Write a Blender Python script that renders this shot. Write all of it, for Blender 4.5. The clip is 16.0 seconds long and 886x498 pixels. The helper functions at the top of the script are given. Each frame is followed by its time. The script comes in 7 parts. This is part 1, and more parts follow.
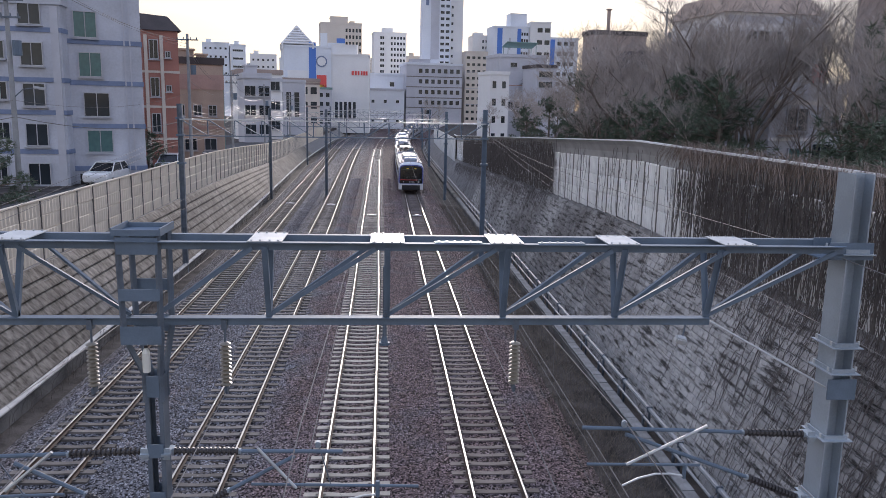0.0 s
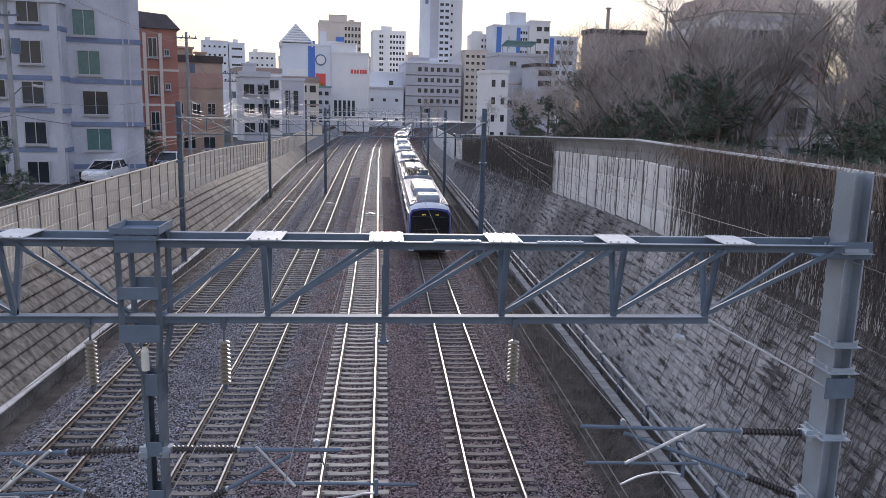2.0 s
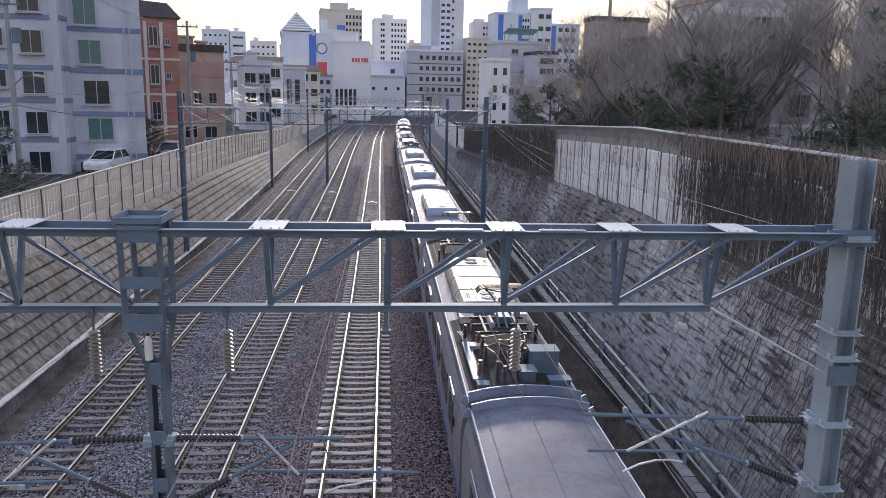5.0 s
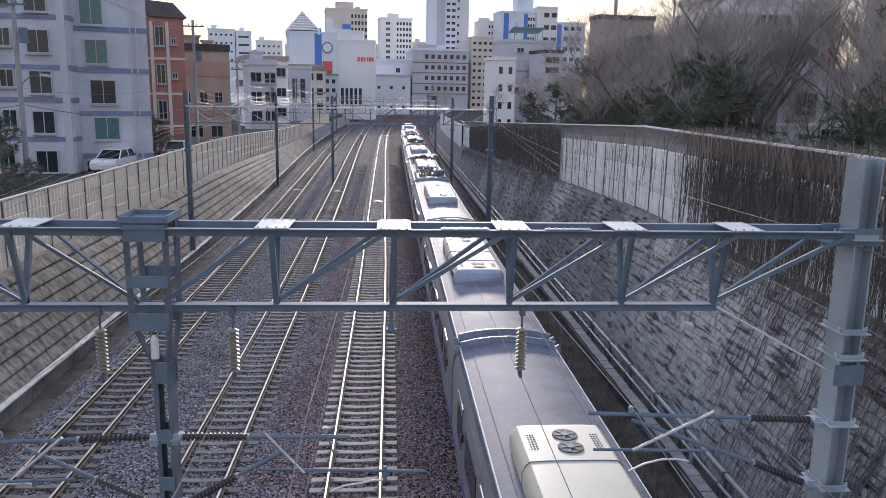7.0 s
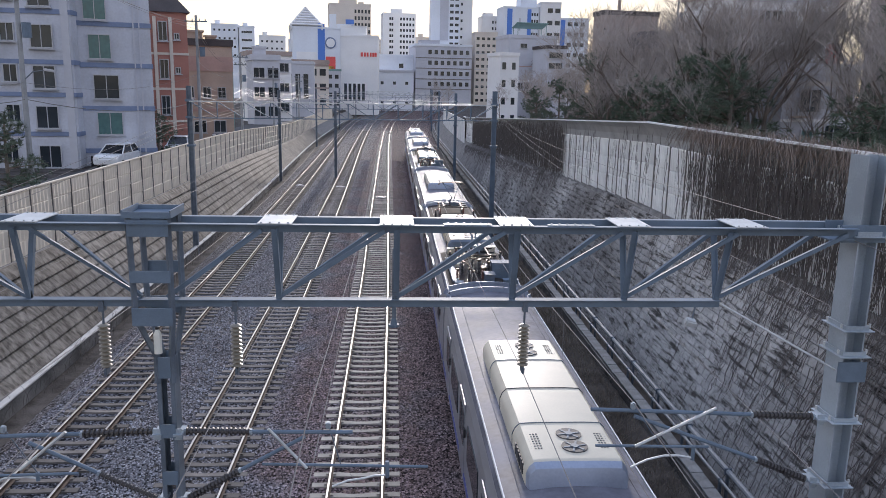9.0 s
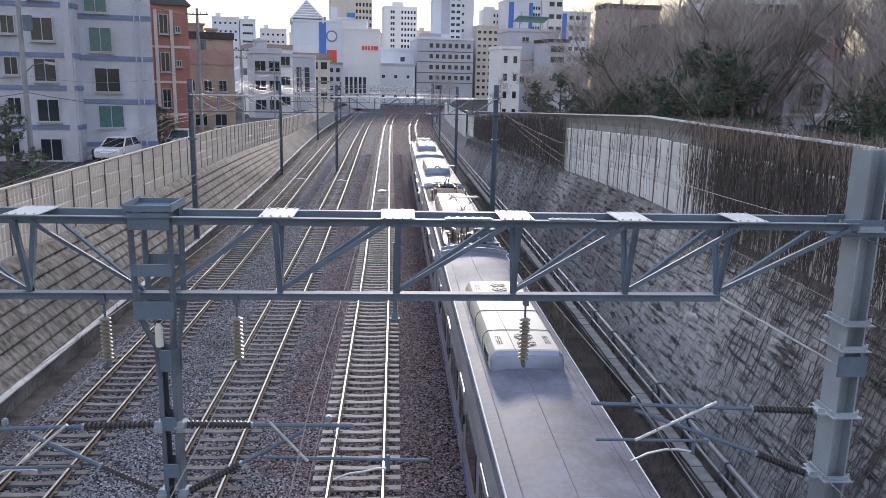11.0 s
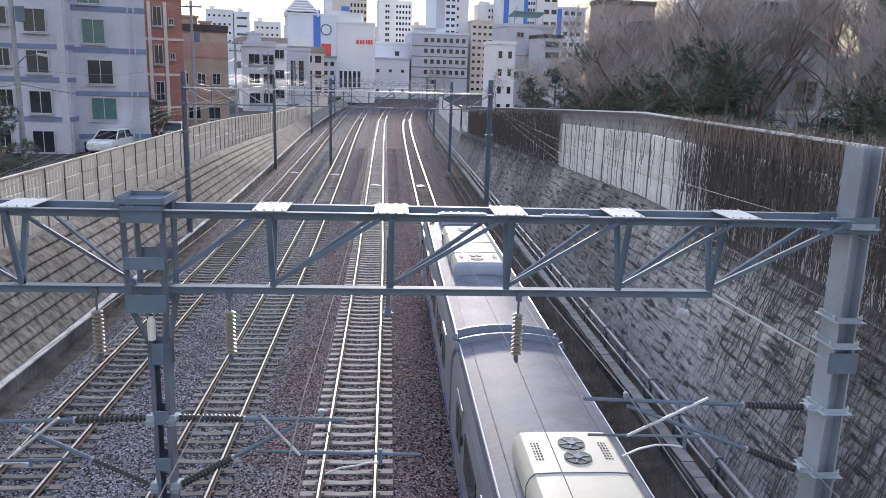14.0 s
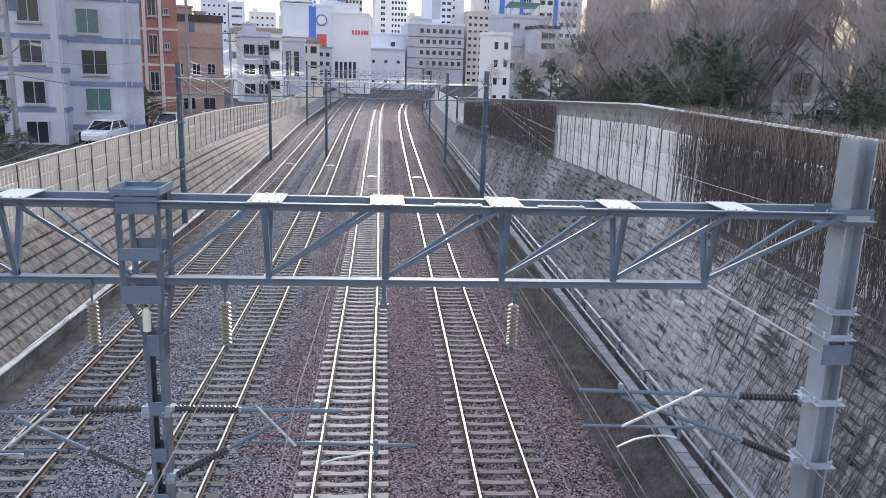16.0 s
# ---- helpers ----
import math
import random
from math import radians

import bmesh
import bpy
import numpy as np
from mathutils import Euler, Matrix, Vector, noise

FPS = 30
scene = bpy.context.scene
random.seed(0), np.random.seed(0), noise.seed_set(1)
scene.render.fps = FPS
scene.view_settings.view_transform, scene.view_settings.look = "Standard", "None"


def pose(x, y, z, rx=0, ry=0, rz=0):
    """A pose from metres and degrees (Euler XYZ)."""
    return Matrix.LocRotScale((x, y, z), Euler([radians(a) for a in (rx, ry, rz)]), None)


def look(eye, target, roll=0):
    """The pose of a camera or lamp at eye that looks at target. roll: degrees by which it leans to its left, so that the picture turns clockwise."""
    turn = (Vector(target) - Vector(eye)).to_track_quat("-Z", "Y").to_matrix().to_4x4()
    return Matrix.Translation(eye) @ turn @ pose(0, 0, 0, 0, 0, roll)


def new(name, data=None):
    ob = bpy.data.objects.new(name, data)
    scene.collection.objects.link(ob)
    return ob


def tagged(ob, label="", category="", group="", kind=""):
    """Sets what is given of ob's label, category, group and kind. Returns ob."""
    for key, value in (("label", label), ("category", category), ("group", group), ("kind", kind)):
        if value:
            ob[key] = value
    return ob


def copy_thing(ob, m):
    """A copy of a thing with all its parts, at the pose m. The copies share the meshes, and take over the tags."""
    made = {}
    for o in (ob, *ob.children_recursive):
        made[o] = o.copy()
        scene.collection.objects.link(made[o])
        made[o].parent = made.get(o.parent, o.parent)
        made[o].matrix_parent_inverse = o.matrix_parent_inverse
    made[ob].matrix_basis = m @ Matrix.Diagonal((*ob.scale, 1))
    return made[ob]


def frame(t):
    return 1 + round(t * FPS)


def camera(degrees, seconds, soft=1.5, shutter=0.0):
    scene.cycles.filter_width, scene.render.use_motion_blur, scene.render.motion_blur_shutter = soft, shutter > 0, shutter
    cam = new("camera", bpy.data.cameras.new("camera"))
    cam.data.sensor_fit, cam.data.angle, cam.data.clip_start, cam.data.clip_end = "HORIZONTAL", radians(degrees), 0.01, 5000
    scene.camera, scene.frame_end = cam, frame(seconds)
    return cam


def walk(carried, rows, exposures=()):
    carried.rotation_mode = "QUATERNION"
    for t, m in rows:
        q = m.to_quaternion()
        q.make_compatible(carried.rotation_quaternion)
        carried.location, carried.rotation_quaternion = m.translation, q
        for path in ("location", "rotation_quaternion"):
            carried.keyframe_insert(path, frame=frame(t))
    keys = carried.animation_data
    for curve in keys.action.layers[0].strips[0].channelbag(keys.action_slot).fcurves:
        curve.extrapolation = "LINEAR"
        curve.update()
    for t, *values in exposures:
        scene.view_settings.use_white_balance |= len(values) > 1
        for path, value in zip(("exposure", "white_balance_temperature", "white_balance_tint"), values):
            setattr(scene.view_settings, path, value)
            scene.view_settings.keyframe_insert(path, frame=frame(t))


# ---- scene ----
# ---------- camera ----------
cam = camera(59.49, 16.0, soft=0.5, shutter=0.0)
EYE = Vector((0, 0, 10.99))


def aim(pitch, yaw, roll):
    p, y = radians(pitch), radians(yaw)
    way = Vector((math.sin(y) * math.cos(p), math.cos(y) * math.cos(p), -math.sin(p)))
    return look(EYE, EYE + way * 10, roll)


# seconds, degrees down, degrees right of the line, lean
TURNS = [(0, 10.446, 4.457, 1.237), (.5, 10.513, 4.317, 1.211), (1, 10.574, 4.215, 1.235), (1.5, 10.571, 4.336, 1.241),
         (2, 10.543, 4.537, 1.32), (2.5, 10.568, 4.597, 1.295), (3, 10.679, 4.523, 1.218), (3.5, 10.865, 4.533, 1.198),
         (4, 11.086, 4.507, 1.162), (6.5, 11.488, 4.097, 1.064), (7, 11.456, 3.985, 1.03), (7.5, 11.427, 3.923, 1.109),
         (8, 11.539, 3.871, 1.152), (8.5, 11.663, 3.794, 1.129), (9, 11.773, 3.782, 1.132), (11.5, 12.256, 3.697, 1.242),
         (12, 12.238, 3.786, 1.348), (12.5, 12.24, 3.959, 1.435), (13, 12.371, 4.044, 1.453), (13.5, 12.586, 4.041, 1.5),
         (14, 12.587, 4.214, 1.673), (14.5, 12.648, 4.367, 1.791), (15, 12.748, 4.546, 1.88), (15.5, 12.932, 4.547, 1.83),
         (16, 13.212, 4.562, 1.814)]
walk(cam, [(t, aim(p, y, r)) for t, p, y, r in TURNS], exposures=[(0, 0.97, 5800, 18), (4, 0.98, 5800, 18), (8, 1.06, 5800, 16), (12, 1.22, 5800, 15), (14.5, 1.36, 5800, 15), (15.5, 1.32, 5800, 15), (16, 1.62, 5800, 15)])

# ---------- daylight: a low sun ahead, behind the tower blocks ----------
SUN_UP, SUN_RIGHT = 11.0, 3.2
world = bpy.data.worlds.new("sky")
scene.world = world
world.use_nodes = True
wn, wl = world.node_tree.nodes, world.node_tree.links
sky = wn.new("ShaderNodeTexSky")
sky.sky_type, sky.sun_disc = "NISHITA", False
sky.sun_elevation, sky.sun_rotation = radians(SUN_UP), radians(SUN_RIGHT)
sky.air_density, sky.dust_density, sky.ozone_density = 1.0, 1.2, 1.5
# thin high haze and streaky cloud over the whole dome
tc = wn.new("ShaderNodeTexCoord")
mp = wn.new("ShaderNodeMapping")
mp.inputs["Scale"].default_value = (1.2, 1.2, 7.0)
cloud = wn.new("ShaderNodeTexNoise")
cloud.inputs["Scale"].default_value, cloud.inputs["Detail"].default_value, cloud.inputs["Distortion"].default_value = 2.2, 6, 0.6
tone = wn.new("ShaderNodeValToRGB")
tone.color_ramp.elements[0].position, tone.color_ramp.elements[1].position = 0.35, 0.65
tone.color_ramp.elements[0].color, tone.color_ramp.elements[1].color = (0.78, 0.79, 0.82, 1), (1.0, 0.99, 0.98, 1)
haze = wn.new("ShaderNodeMix")
haze.data_type = "RGBA"
haze.inputs["Factor"].default_value = 0.92
gain = wn.new("ShaderNodeVectorMath")
gain.operation = "SCALE"
gain.inputs["Scale"].default_value = 3.6
wl.new(tc.outputs["Generated"], mp.inputs["Vector"])
wl.new(mp.outputs[0], cloud.inputs["Vector"])
wl.new(cloud.outputs["Fac"], tone.inputs[0])
# warm towards the horizon, cooler overhead
sep = wn.new("ShaderNodeSeparateXYZ")
rise = wn.new("ShaderNodeValToRGB")
rise.color_ramp.elements[0].position, rise.color_ramp.elements[0].color = 0.02, (1.0, 0.80, 0.50, 1)
rise.color_ramp.elements[1].position, rise.color_ramp.elements[1].color = 0.65, (0.66, 0.76, 0.95, 1)
mid = rise.color_ramp.elements.new(0.16)
mid.color = (0.96, 0.88, 0.76, 1)
both = wn.new("ShaderNodeVectorMath")
both.operation = "MULTIPLY"
wl.new(tc.outputs["Generated"], sep.inputs[0])
wl.new(sep.outputs["Z"], rise.inputs[0])
wl.new(tone.outputs[0], both.inputs[0])
wl.new(rise.outputs[0], both.inputs[1])
wl.new(both.outputs[0], gain.inputs[0])
wl.new(sky.outputs[0], haze.inputs["A"])
wl.new(gain.outputs[0], haze.inputs["B"])
wl.new(haze.outputs["Result"], wn["Background"].inputs[0])
wn["Background"].inputs[1].default_value = 0.15
sun = new("sun", bpy.data.lights.new("sun", "SUN"))
sun.data.energy, sun.data.angle, sun.data.color = 2.0, radians(5.0), (1.0, 0.87, 0.70)
_a, _e = radians(SUN_RIGHT), radians(SUN_UP)
sun_way = Vector((math.sin(_a) * math.cos(_e), math.cos(_a) * math.cos(_e), math.sin(_e)))
sun.matrix_world = look(sun_way * 100, (0, 0, 0))

# ---------- materials ----------
def mat(name, col, rough=0.8, metal=0.0, var=0.25, scale=3.0, fine=40.0, bump=0.15, tint=None, rnd=0.0, spec=0.5):
    """A surface with stains at a large scale and grain at a small one; rnd varies it from piece to piece."""
    m = bpy.data.materials.new(name)
    m.use_nodes = True
    n, l = m.node_tree.nodes, m.node_tree.links
    b = n["Principled BSDF"]
    b.inputs["Metallic"].default_value = metal
    b.inputs["Specular IOR Level"].default_value = spec
    tc = n.new("ShaderNodeTexCoord")
    a = n.new("ShaderNodeTexNoise")
    a.inputs["Scale"].default_value, a.inputs["Detail"].default_value = scale, 6
    c = n.new("ShaderNodeTexNoise")
    c.inputs["Scale"].default_value, c.inputs["Detail"].default_value = fine, 4
    l.new(tc.outputs["Object"], a.inputs["Vector"])
    l.new(tc.outputs["Object"], c.inputs["Vector"])
    dark = tuple(x * (1 - var) for x in (tint or col)[:3]) + (1,)
    lite = tuple(min(1, x * (1 + var * 0.6)) for x in col[:3]) + (1,)
    r = n.new("ShaderNodeValToRGB")
    r.color_ramp.elements[0].position, r.color_ramp.elements[1].position = 0.32, 0.68
    r.color_ramp.elements[0].color, r.color_ramp.elements[1].color = dark, lite
    mixf = n.new("ShaderNodeMath")
    mixf.operation = "MULTIPLY_ADD"
    mixf.inputs[1].default_value, mixf.inputs[2].default_value = 0.35, -0.175
    l.new(c.outputs["Fac"], mixf.inputs[0])
    add = n.new("ShaderNodeMath")
    l.new(a.outputs["Fac"], add.inputs[0])
    l.new(mixf.outputs[0], add.inputs[1])
    l.new(add.outputs[0], r.inputs[0])
    out = r.outputs[0]
    if rnd:
        oi, h = n.new("ShaderNodeObjectInfo"), n.new("ShaderNodeHueSaturation")
        mr = n.new("ShaderNodeMapRange")
        mr.inputs["To Min"].default_value, mr.inputs["To Max"].default_value = 1 - rnd, 1 + rnd
        l.new(oi.outputs["Random"], mr.inputs["Value"])
        l.new(mr.outputs[0], h.inputs["Value"])
        l.new(out, h.inputs["Color"])
        out = h.outputs[0]
    l.new(out, b.inputs["Base Color"])
    rr = n.new("ShaderNodeMapRange")
    rr.inputs["To Min"].default_value, rr.inputs["To Max"].default_value = max(0.02, rough - 0.1), min(1, rough + 0.1)
    l.new(a.outputs["Fac"], rr.inputs["Value"])
    l.new(rr.outputs[0], b.inputs["Roughness"])
    if bump:
        bp = n.new("ShaderNodeBump")
        bp.inputs["Strength"].default_value, bp.inputs["Distance"].default_value = bump, 0.02
        l.new(c.outputs["Fac"], bp.inputs["Height"])
        l.new(bp.outputs[0], b.inputs["Normal"])
    return m


def ballast_mat(name, dark, lite, rust):
    """Crushed stone: cells of many greys, dust and rust in broad stains."""
    m = bpy.data.materials.new(name)
    m.use_nodes = True
    n, l = m.node_tree.nodes, m.node_tree.links
    b = n["Principled BSDF"]
    b.inputs["Roughness"].default_value = 0.75
    tc = n.new("ShaderNodeTexCoord")
    v = n.new("ShaderNodeTexVoronoi")
    v.inputs["Scale"].default_value = 16
    l.new(tc.outputs["Object"], v.inputs["Vector"])
    g = n.new("ShaderNodeRGBToBW")
    l.new(v.outputs["Color"], g.inputs[0])
    r = n.new("ShaderNodeValToRGB")
    e = r.color_ramp.elements
    e[0].position, e[0].color = 0.32, (*dark, 1)
    e[1].position, e[1].color = 0.95, (*lite, 1)
    l.new(g.outputs[0], r.inputs[0])
    st = n.new("ShaderNodeTexNoise")
    st.inputs["Scale"].default_value, st.inputs["Detail"].default_value = 0.35, 5
    l.new(tc.outputs["Object"], st.inputs["Vector"])
    sr = n.new("ShaderNodeMapRange")
    sr.inputs["From Min"].default_value, sr.inputs["From Max"].default_value = 0.35, 0.7
    sr.inputs["To Max"].default_value = 0.75
    l.new(st.outputs["Fac"], sr.inputs["Value"])
    mx = n.new("ShaderNodeMix")
    mx.data_type, mx.blend_type = "RGBA", "MULTIPLY"
    mx.inputs["B"].default_value = (*rust, 1)
    l.new(sr.outputs[0], mx.inputs["Factor"])
    l.new(r.outputs[0], mx.inputs["A"])
    l.new(mx.outputs["Result"], b.inputs["Base Color"])
    bp = n.new("ShaderNodeBump")
    bp.inputs["Strength"].default_value, bp.inputs["Distance"].default_value = 0.9, 0.05
    bp.invert = True
    l.new(v.outputs["Distance"], bp.inputs["Height"])
    l.new(bp.outputs[0], b.inputs["Normal"])
    return m


def weathered(name, pale, dark, stain, stretch, lo, hi, grain=9.0, bump=0.5, rnd=0.2, patch=0.22):
    """Old masonry: pale faces, soot in broken patches drawn out along one way, broad damp areas; it follows the place, not the piece."""
    m = bpy.data.materials.new(name)
    m.use_nodes = True
    n, l = m.node_tree.nodes, m.node_tree.links
    b = n["Principled BSDF"]
    b.inputs["Roughness"].default_value = 0.9
    b.inputs["Specular IOR Level"].default_value = 0.25
    g = n.new("ShaderNodeNewGeometry")

    def noise(scale, detail, way=(1, 1, 1), rough=0.6):
        mp = n.new("ShaderNodeMapping")
        mp.inputs["Scale"].default_value = way
        l.new(g.outputs["Position"], mp.inputs["Vector"])
        t = n.new("ShaderNodeTexNoise")
        t.inputs["Scale"].default_value, t.inputs["Detail"].default_value, t.inputs["Roughness"].default_value = scale, detail, rough
        l.new(mp.outputs[0], t.inputs["Vector"])
        return t.outputs["Fac"]

    def ramp(fac, a, c, ca, cb):
        r = n.new("ShaderNodeValToRGB")
        r.color_ramp.elements[0].position, r.color_ramp.elements[1].position = a, c
        r.color_ramp.elements[0].color, r.color_ramp.elements[1].color = (*ca, 1), (*cb, 1)
        l.new(fac, r.inputs[0])
        return r.outputs[0]

    def blend(kind, fac, a, c):
        x = n.new("ShaderNodeMix")
        x.data_type, x.blend_type = "RGBA", kind
        x.inputs["Factor"].default_value = fac
        l.new(a, x.inputs["A"])
        l.new(c, x.inputs["B"])
        return x.outputs["Result"]

    base = ramp(noise(grain, 5), 0.3, 0.7, tuple(v * 0.72 for v in pale), pale)
    broad = ramp(noise(patch, 4), 0.38, 0.62, dark, (1, 1, 1))
    drawn = ramp(noise(1.0, 7, stretch, 0.72), lo, hi, stain, (1, 1, 1))
    out = blend("MULTIPLY", 1.0, blend("MULTIPLY", 0.85, base, broad), drawn)
    mr, h = n.new("ShaderNodeMapRange"), n.new("ShaderNodeHueSaturation")
    mr.inputs["To Min"].default_value, mr.inputs["To Max"].default_value = 1 - rnd, 1 + rnd
    oi, add, fr = n.new("ShaderNodeObjectInfo"), n.new("ShaderNodeMath"), n.new("ShaderNodeMath")
    fr.operation = "FRACT"
    l.new(oi.outputs["Random"], add.inputs[0])
    l.new(g.outputs["Random Per Island"], add.inputs[1])
    l.new(add.outputs[0], fr.inputs[0])
    l.new(fr.outputs[0], mr.inputs["Value"])
    l.new(mr.outputs[0], h.inputs["Value"])
    l.new(out, h.inputs["Color"])
    l.new(h.outputs[0], b.inputs["Base Color"])
    bp = n.new("ShaderNodeBump")
    bp.inputs["Strength"].default_value, bp.inputs["Distance"].default_value = bump, 0.03
    l.new(noise(grain, 6), bp.inputs["Height"])
    l.new(bp.outputs[0], b.inputs["Normal"])
    return m


def dust_and_flare(m, tint, share):
    """Red-brown over the stones along the two eastern tracks, thinning out in patches: brake dust, and lens flare put
    into the colour.
    """
    n, l = m.node_tree.nodes, m.node_tree.links
    b = n["Principled BSDF"]
    src = b.inputs["Base Color"].links[0].from_socket
    tc, sx, wide = n.new("ShaderNodeTexCoord"), n.new("ShaderNodeSeparateXYZ"), n.new("ShaderNodeMapRange")
    st, add, cut, mx = n.new("ShaderNodeTexNoise"), n.new("ShaderNodeMath"), n.new("ShaderNodeMapRange"), n.new("ShaderNodeMix")
    st.inputs["Scale"].default_value, st.inputs["Detail"].default_value = 0.45, 6
    wide.inputs["From Min"].default_value, wide.inputs["From Max"].default_value = -6.0, -2.4
    wide.inputs["To Min"].default_value, wide.inputs["To Max"].default_value = -0.2, 0.24
    cut.inputs["From Min"].default_value, cut.inputs["From Max"].default_value = 0.4, 0.75
    cut.inputs["To Max"].default_value = share
    l.new(tc.outputs["Object"], sx.inputs[0])
    l.new(tc.outputs["Object"], st.inputs["Vector"])
    l.new(sx.outputs["X"], wide.inputs["Value"])
    l.new(wide.outputs[0], add.inputs[0])
    l.new(st.outputs["Fac"], add.inputs[1])
    l.new(add.outputs[0], cut.inputs["Value"])
    mx.data_type, mx.blend_type = "RGBA", "MULTIPLY"
    mx.inputs["B"].default_value = (*tint, 1)
    l.new(cut.outputs[0], mx.inputs["Factor"])
    l.new(src, mx.inputs["A"])
    l.new(mx.outputs["Result"], b.inputs["Base Color"])
    b.inputs["Roughness"].default_value, b.inputs["Specular IOR Level"].default_value = 0.9, 0.12
    return m


M_BALLAST = ballast_mat("ballast", (0.016, 0.0155, 0.017), (0.36, 0.35, 0.365), (0.86, 0.80, 0.80))
dust_and_flare(M_BALLAST, (1.0, 0.73, 0.66), 0.9)
M_SOIL = mat("bare_soil_with_dry_grass", (0.085, 0.076, 0.07), 0.95, var=0.6, scale=1.1, fine=14, bump=0.8, spec=0.1)
M_RAILTOP = mat("worn_rail_head", (0.60, 0.58, 0.54), 0.38, 1.0, var=0.12, scale=1.5, bump=0.03)
M_RAILSIDE = mat("rusty_rail_web", (0.095, 0.062, 0.045), 0.85, var=0.4, scale=4)
M_SLEEPER = mat("concrete_sleeper", (0.38, 0.345, 0.29), 0.85, var=0.25, scale=2, fine=30, rnd=0.18)
M_SLEEPER_OLD = mat("grimy_concrete_sleeper", (0.165, 0.148, 0.132), 0.9, var=0.35, scale=2, fine=30, rnd=0.25)
# one steel in two tones: sky sheen painted on columns, shade on beams
M_GALV_COL = mat("galvanised_column", (0.36, 0.41, 0.455), 0.5, 0.3, var=0.2, scale=1.2, fine=40, bump=0.05)
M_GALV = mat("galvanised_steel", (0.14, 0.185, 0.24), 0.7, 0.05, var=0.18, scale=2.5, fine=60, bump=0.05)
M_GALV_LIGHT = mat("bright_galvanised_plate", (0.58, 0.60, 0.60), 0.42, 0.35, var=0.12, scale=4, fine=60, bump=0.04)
M_GALV_DARK = mat("weathered_steel_tube", (0.15, 0.18, 0.22), 0.55, 0.35, var=0.25, scale=3, fine=50, bump=0.05)
M_CONC = mat("stained_concrete", (0.17, 0.162, 0.15), 0.9, var=0.55, scale=0.6, fine=14, bump=0.35, tint=(0.11, 0.105, 0.10))
M_CONC_PALE = mat("pale_concrete", (0.60, 0.58, 0.54), 0.88, var=0.25, scale=1.2, fine=25, bump=0.2)
M_COVER = mat("grey_trough_cover", (0.24, 0.245, 0.25), 0.9, var=0.3, scale=2, fine=20, bump=0.2, rnd=0.15)
M_STONE = weathered("pitched_stone_block", (0.58, 0.56, 0.53), (0.36, 0.35, 0.35), (0.17, 0.165, 0.16), (2.0, 0.75, 5.5), 0.39, 0.50, rnd=0.12, patch=0.13)
M_COURSE = weathered("streaked_concrete_course", (0.36, 0.33, 0.29), (0.6, 0.58, 0.56), (0.22, 0.21, 0.20), (2.0, 3.0, 0.55), 0.36, 0.60, grain=5.0, bump=0.7, rnd=0.08, patch=0.15)
M_PANEL_L = mat("beige_noise_panel", (0.68, 0.605, 0.49), 0.7, var=0.12, scale=1.0, fine=30, bump=0.05, rnd=0.06)
M_PANEL_R = mat("white_corrugated_noise_panel", (0.82, 0.82, 0.79), 0.5, var=0.2, scale=0.8, fine=20, bump=0.1, rnd=0.08)
M_POSTS = mat("dark_barrier_post", (0.17, 0.16, 0.15), 0.6, 0.3, var=0.3, scale=3)
M_CAP = mat("aluminium_coping", (0.86, 0.86, 0.85), 0.35, 0.0, var=0.1, scale=2, bump=0.03)
M_WIRE = mat("catenary_wire", (0.20, 0.19, 0.185), 0.75, 0.0, spec=0.3, var=0.2, scale=5, bump=0)
M_BLACKWIRE = mat("black_cable", (0.02, 0.02, 0.022), 0.5, var=0.2, bump=0)
M_PIPE = mat("silver_painted_pipe", (0.30, 0.315, 0.33), 0.6, 0.1, var=0.2, scale=1.5, fine=40, bump=0.05)
M_TRAIN_ROOF = mat("dusty_grey_train_roof", (0.18, 0.18, 0.21), 0.62, 0.0, spec=0.2, var=0.38, scale=0.9, fine=8, bump=0.04)
M_TRAIN_SIDE = mat("stainless_train_side", (0.46, 0.47, 0.50), 0.35, 0.7, var=0.12, scale=0.8, fine=30, bump=0.03)
M_TRAIN_WHITE = mat("white_cab_shell", (0.74, 0.76, 0.80), 0.3, var=0.06, scale=1, bump=0.02)
M_AC = mat("cream_air_conditioner_shell", (0.64, 0.585, 0.46), 0.55, 0.0, var=0.08, scale=1.2, fine=20, bump=0.03)
M_AC_END = mat("silver_blue_end_plate", (0.34, 0.38, 0.47), 0.4, 0.4, var=0.15, scale=1.2, fine=20, bump=0.03)
M_AC_OLD = mat("sooty_air_conditioner_shell", (0.58, 0.49, 0.34), 0.5, 0.0, var=0.25, scale=1.2, fine=20, bump=0.05)
M_DARK = mat("black_rubber", (0.02, 0.02, 0.022), 0.6, var=0.3, bump=0.05)
M_BLACKGLASS = mat("dark_cab_glass", (0.012, 0.014, 0.018), 0.06, var=0.1, bump=0)
M_RED = mat("red_stripe", (0.55, 0.03, 0.03), 0.4, var=0.05, bump=0)
M_BLUE = mat("dark_blue_paint", (0.06, 0.085, 0.34), 0.35, var=0.08, bump=0)
M_WINDOW = mat("dark_window_glass", (0.03, 0.04, 0.05), 0.1, var=0.3, scale=0.7, bump=0, rnd=0.4)
M_INSUL = mat("beige_insulator", (0.25, 0.225, 0.18), 0.35, var=0.15, bump=0.02)
M_INSUL_BROWN = mat("brown_insulator", (0.05, 0.045, 0.045), 0.3, var=0.15, bump=0.02)


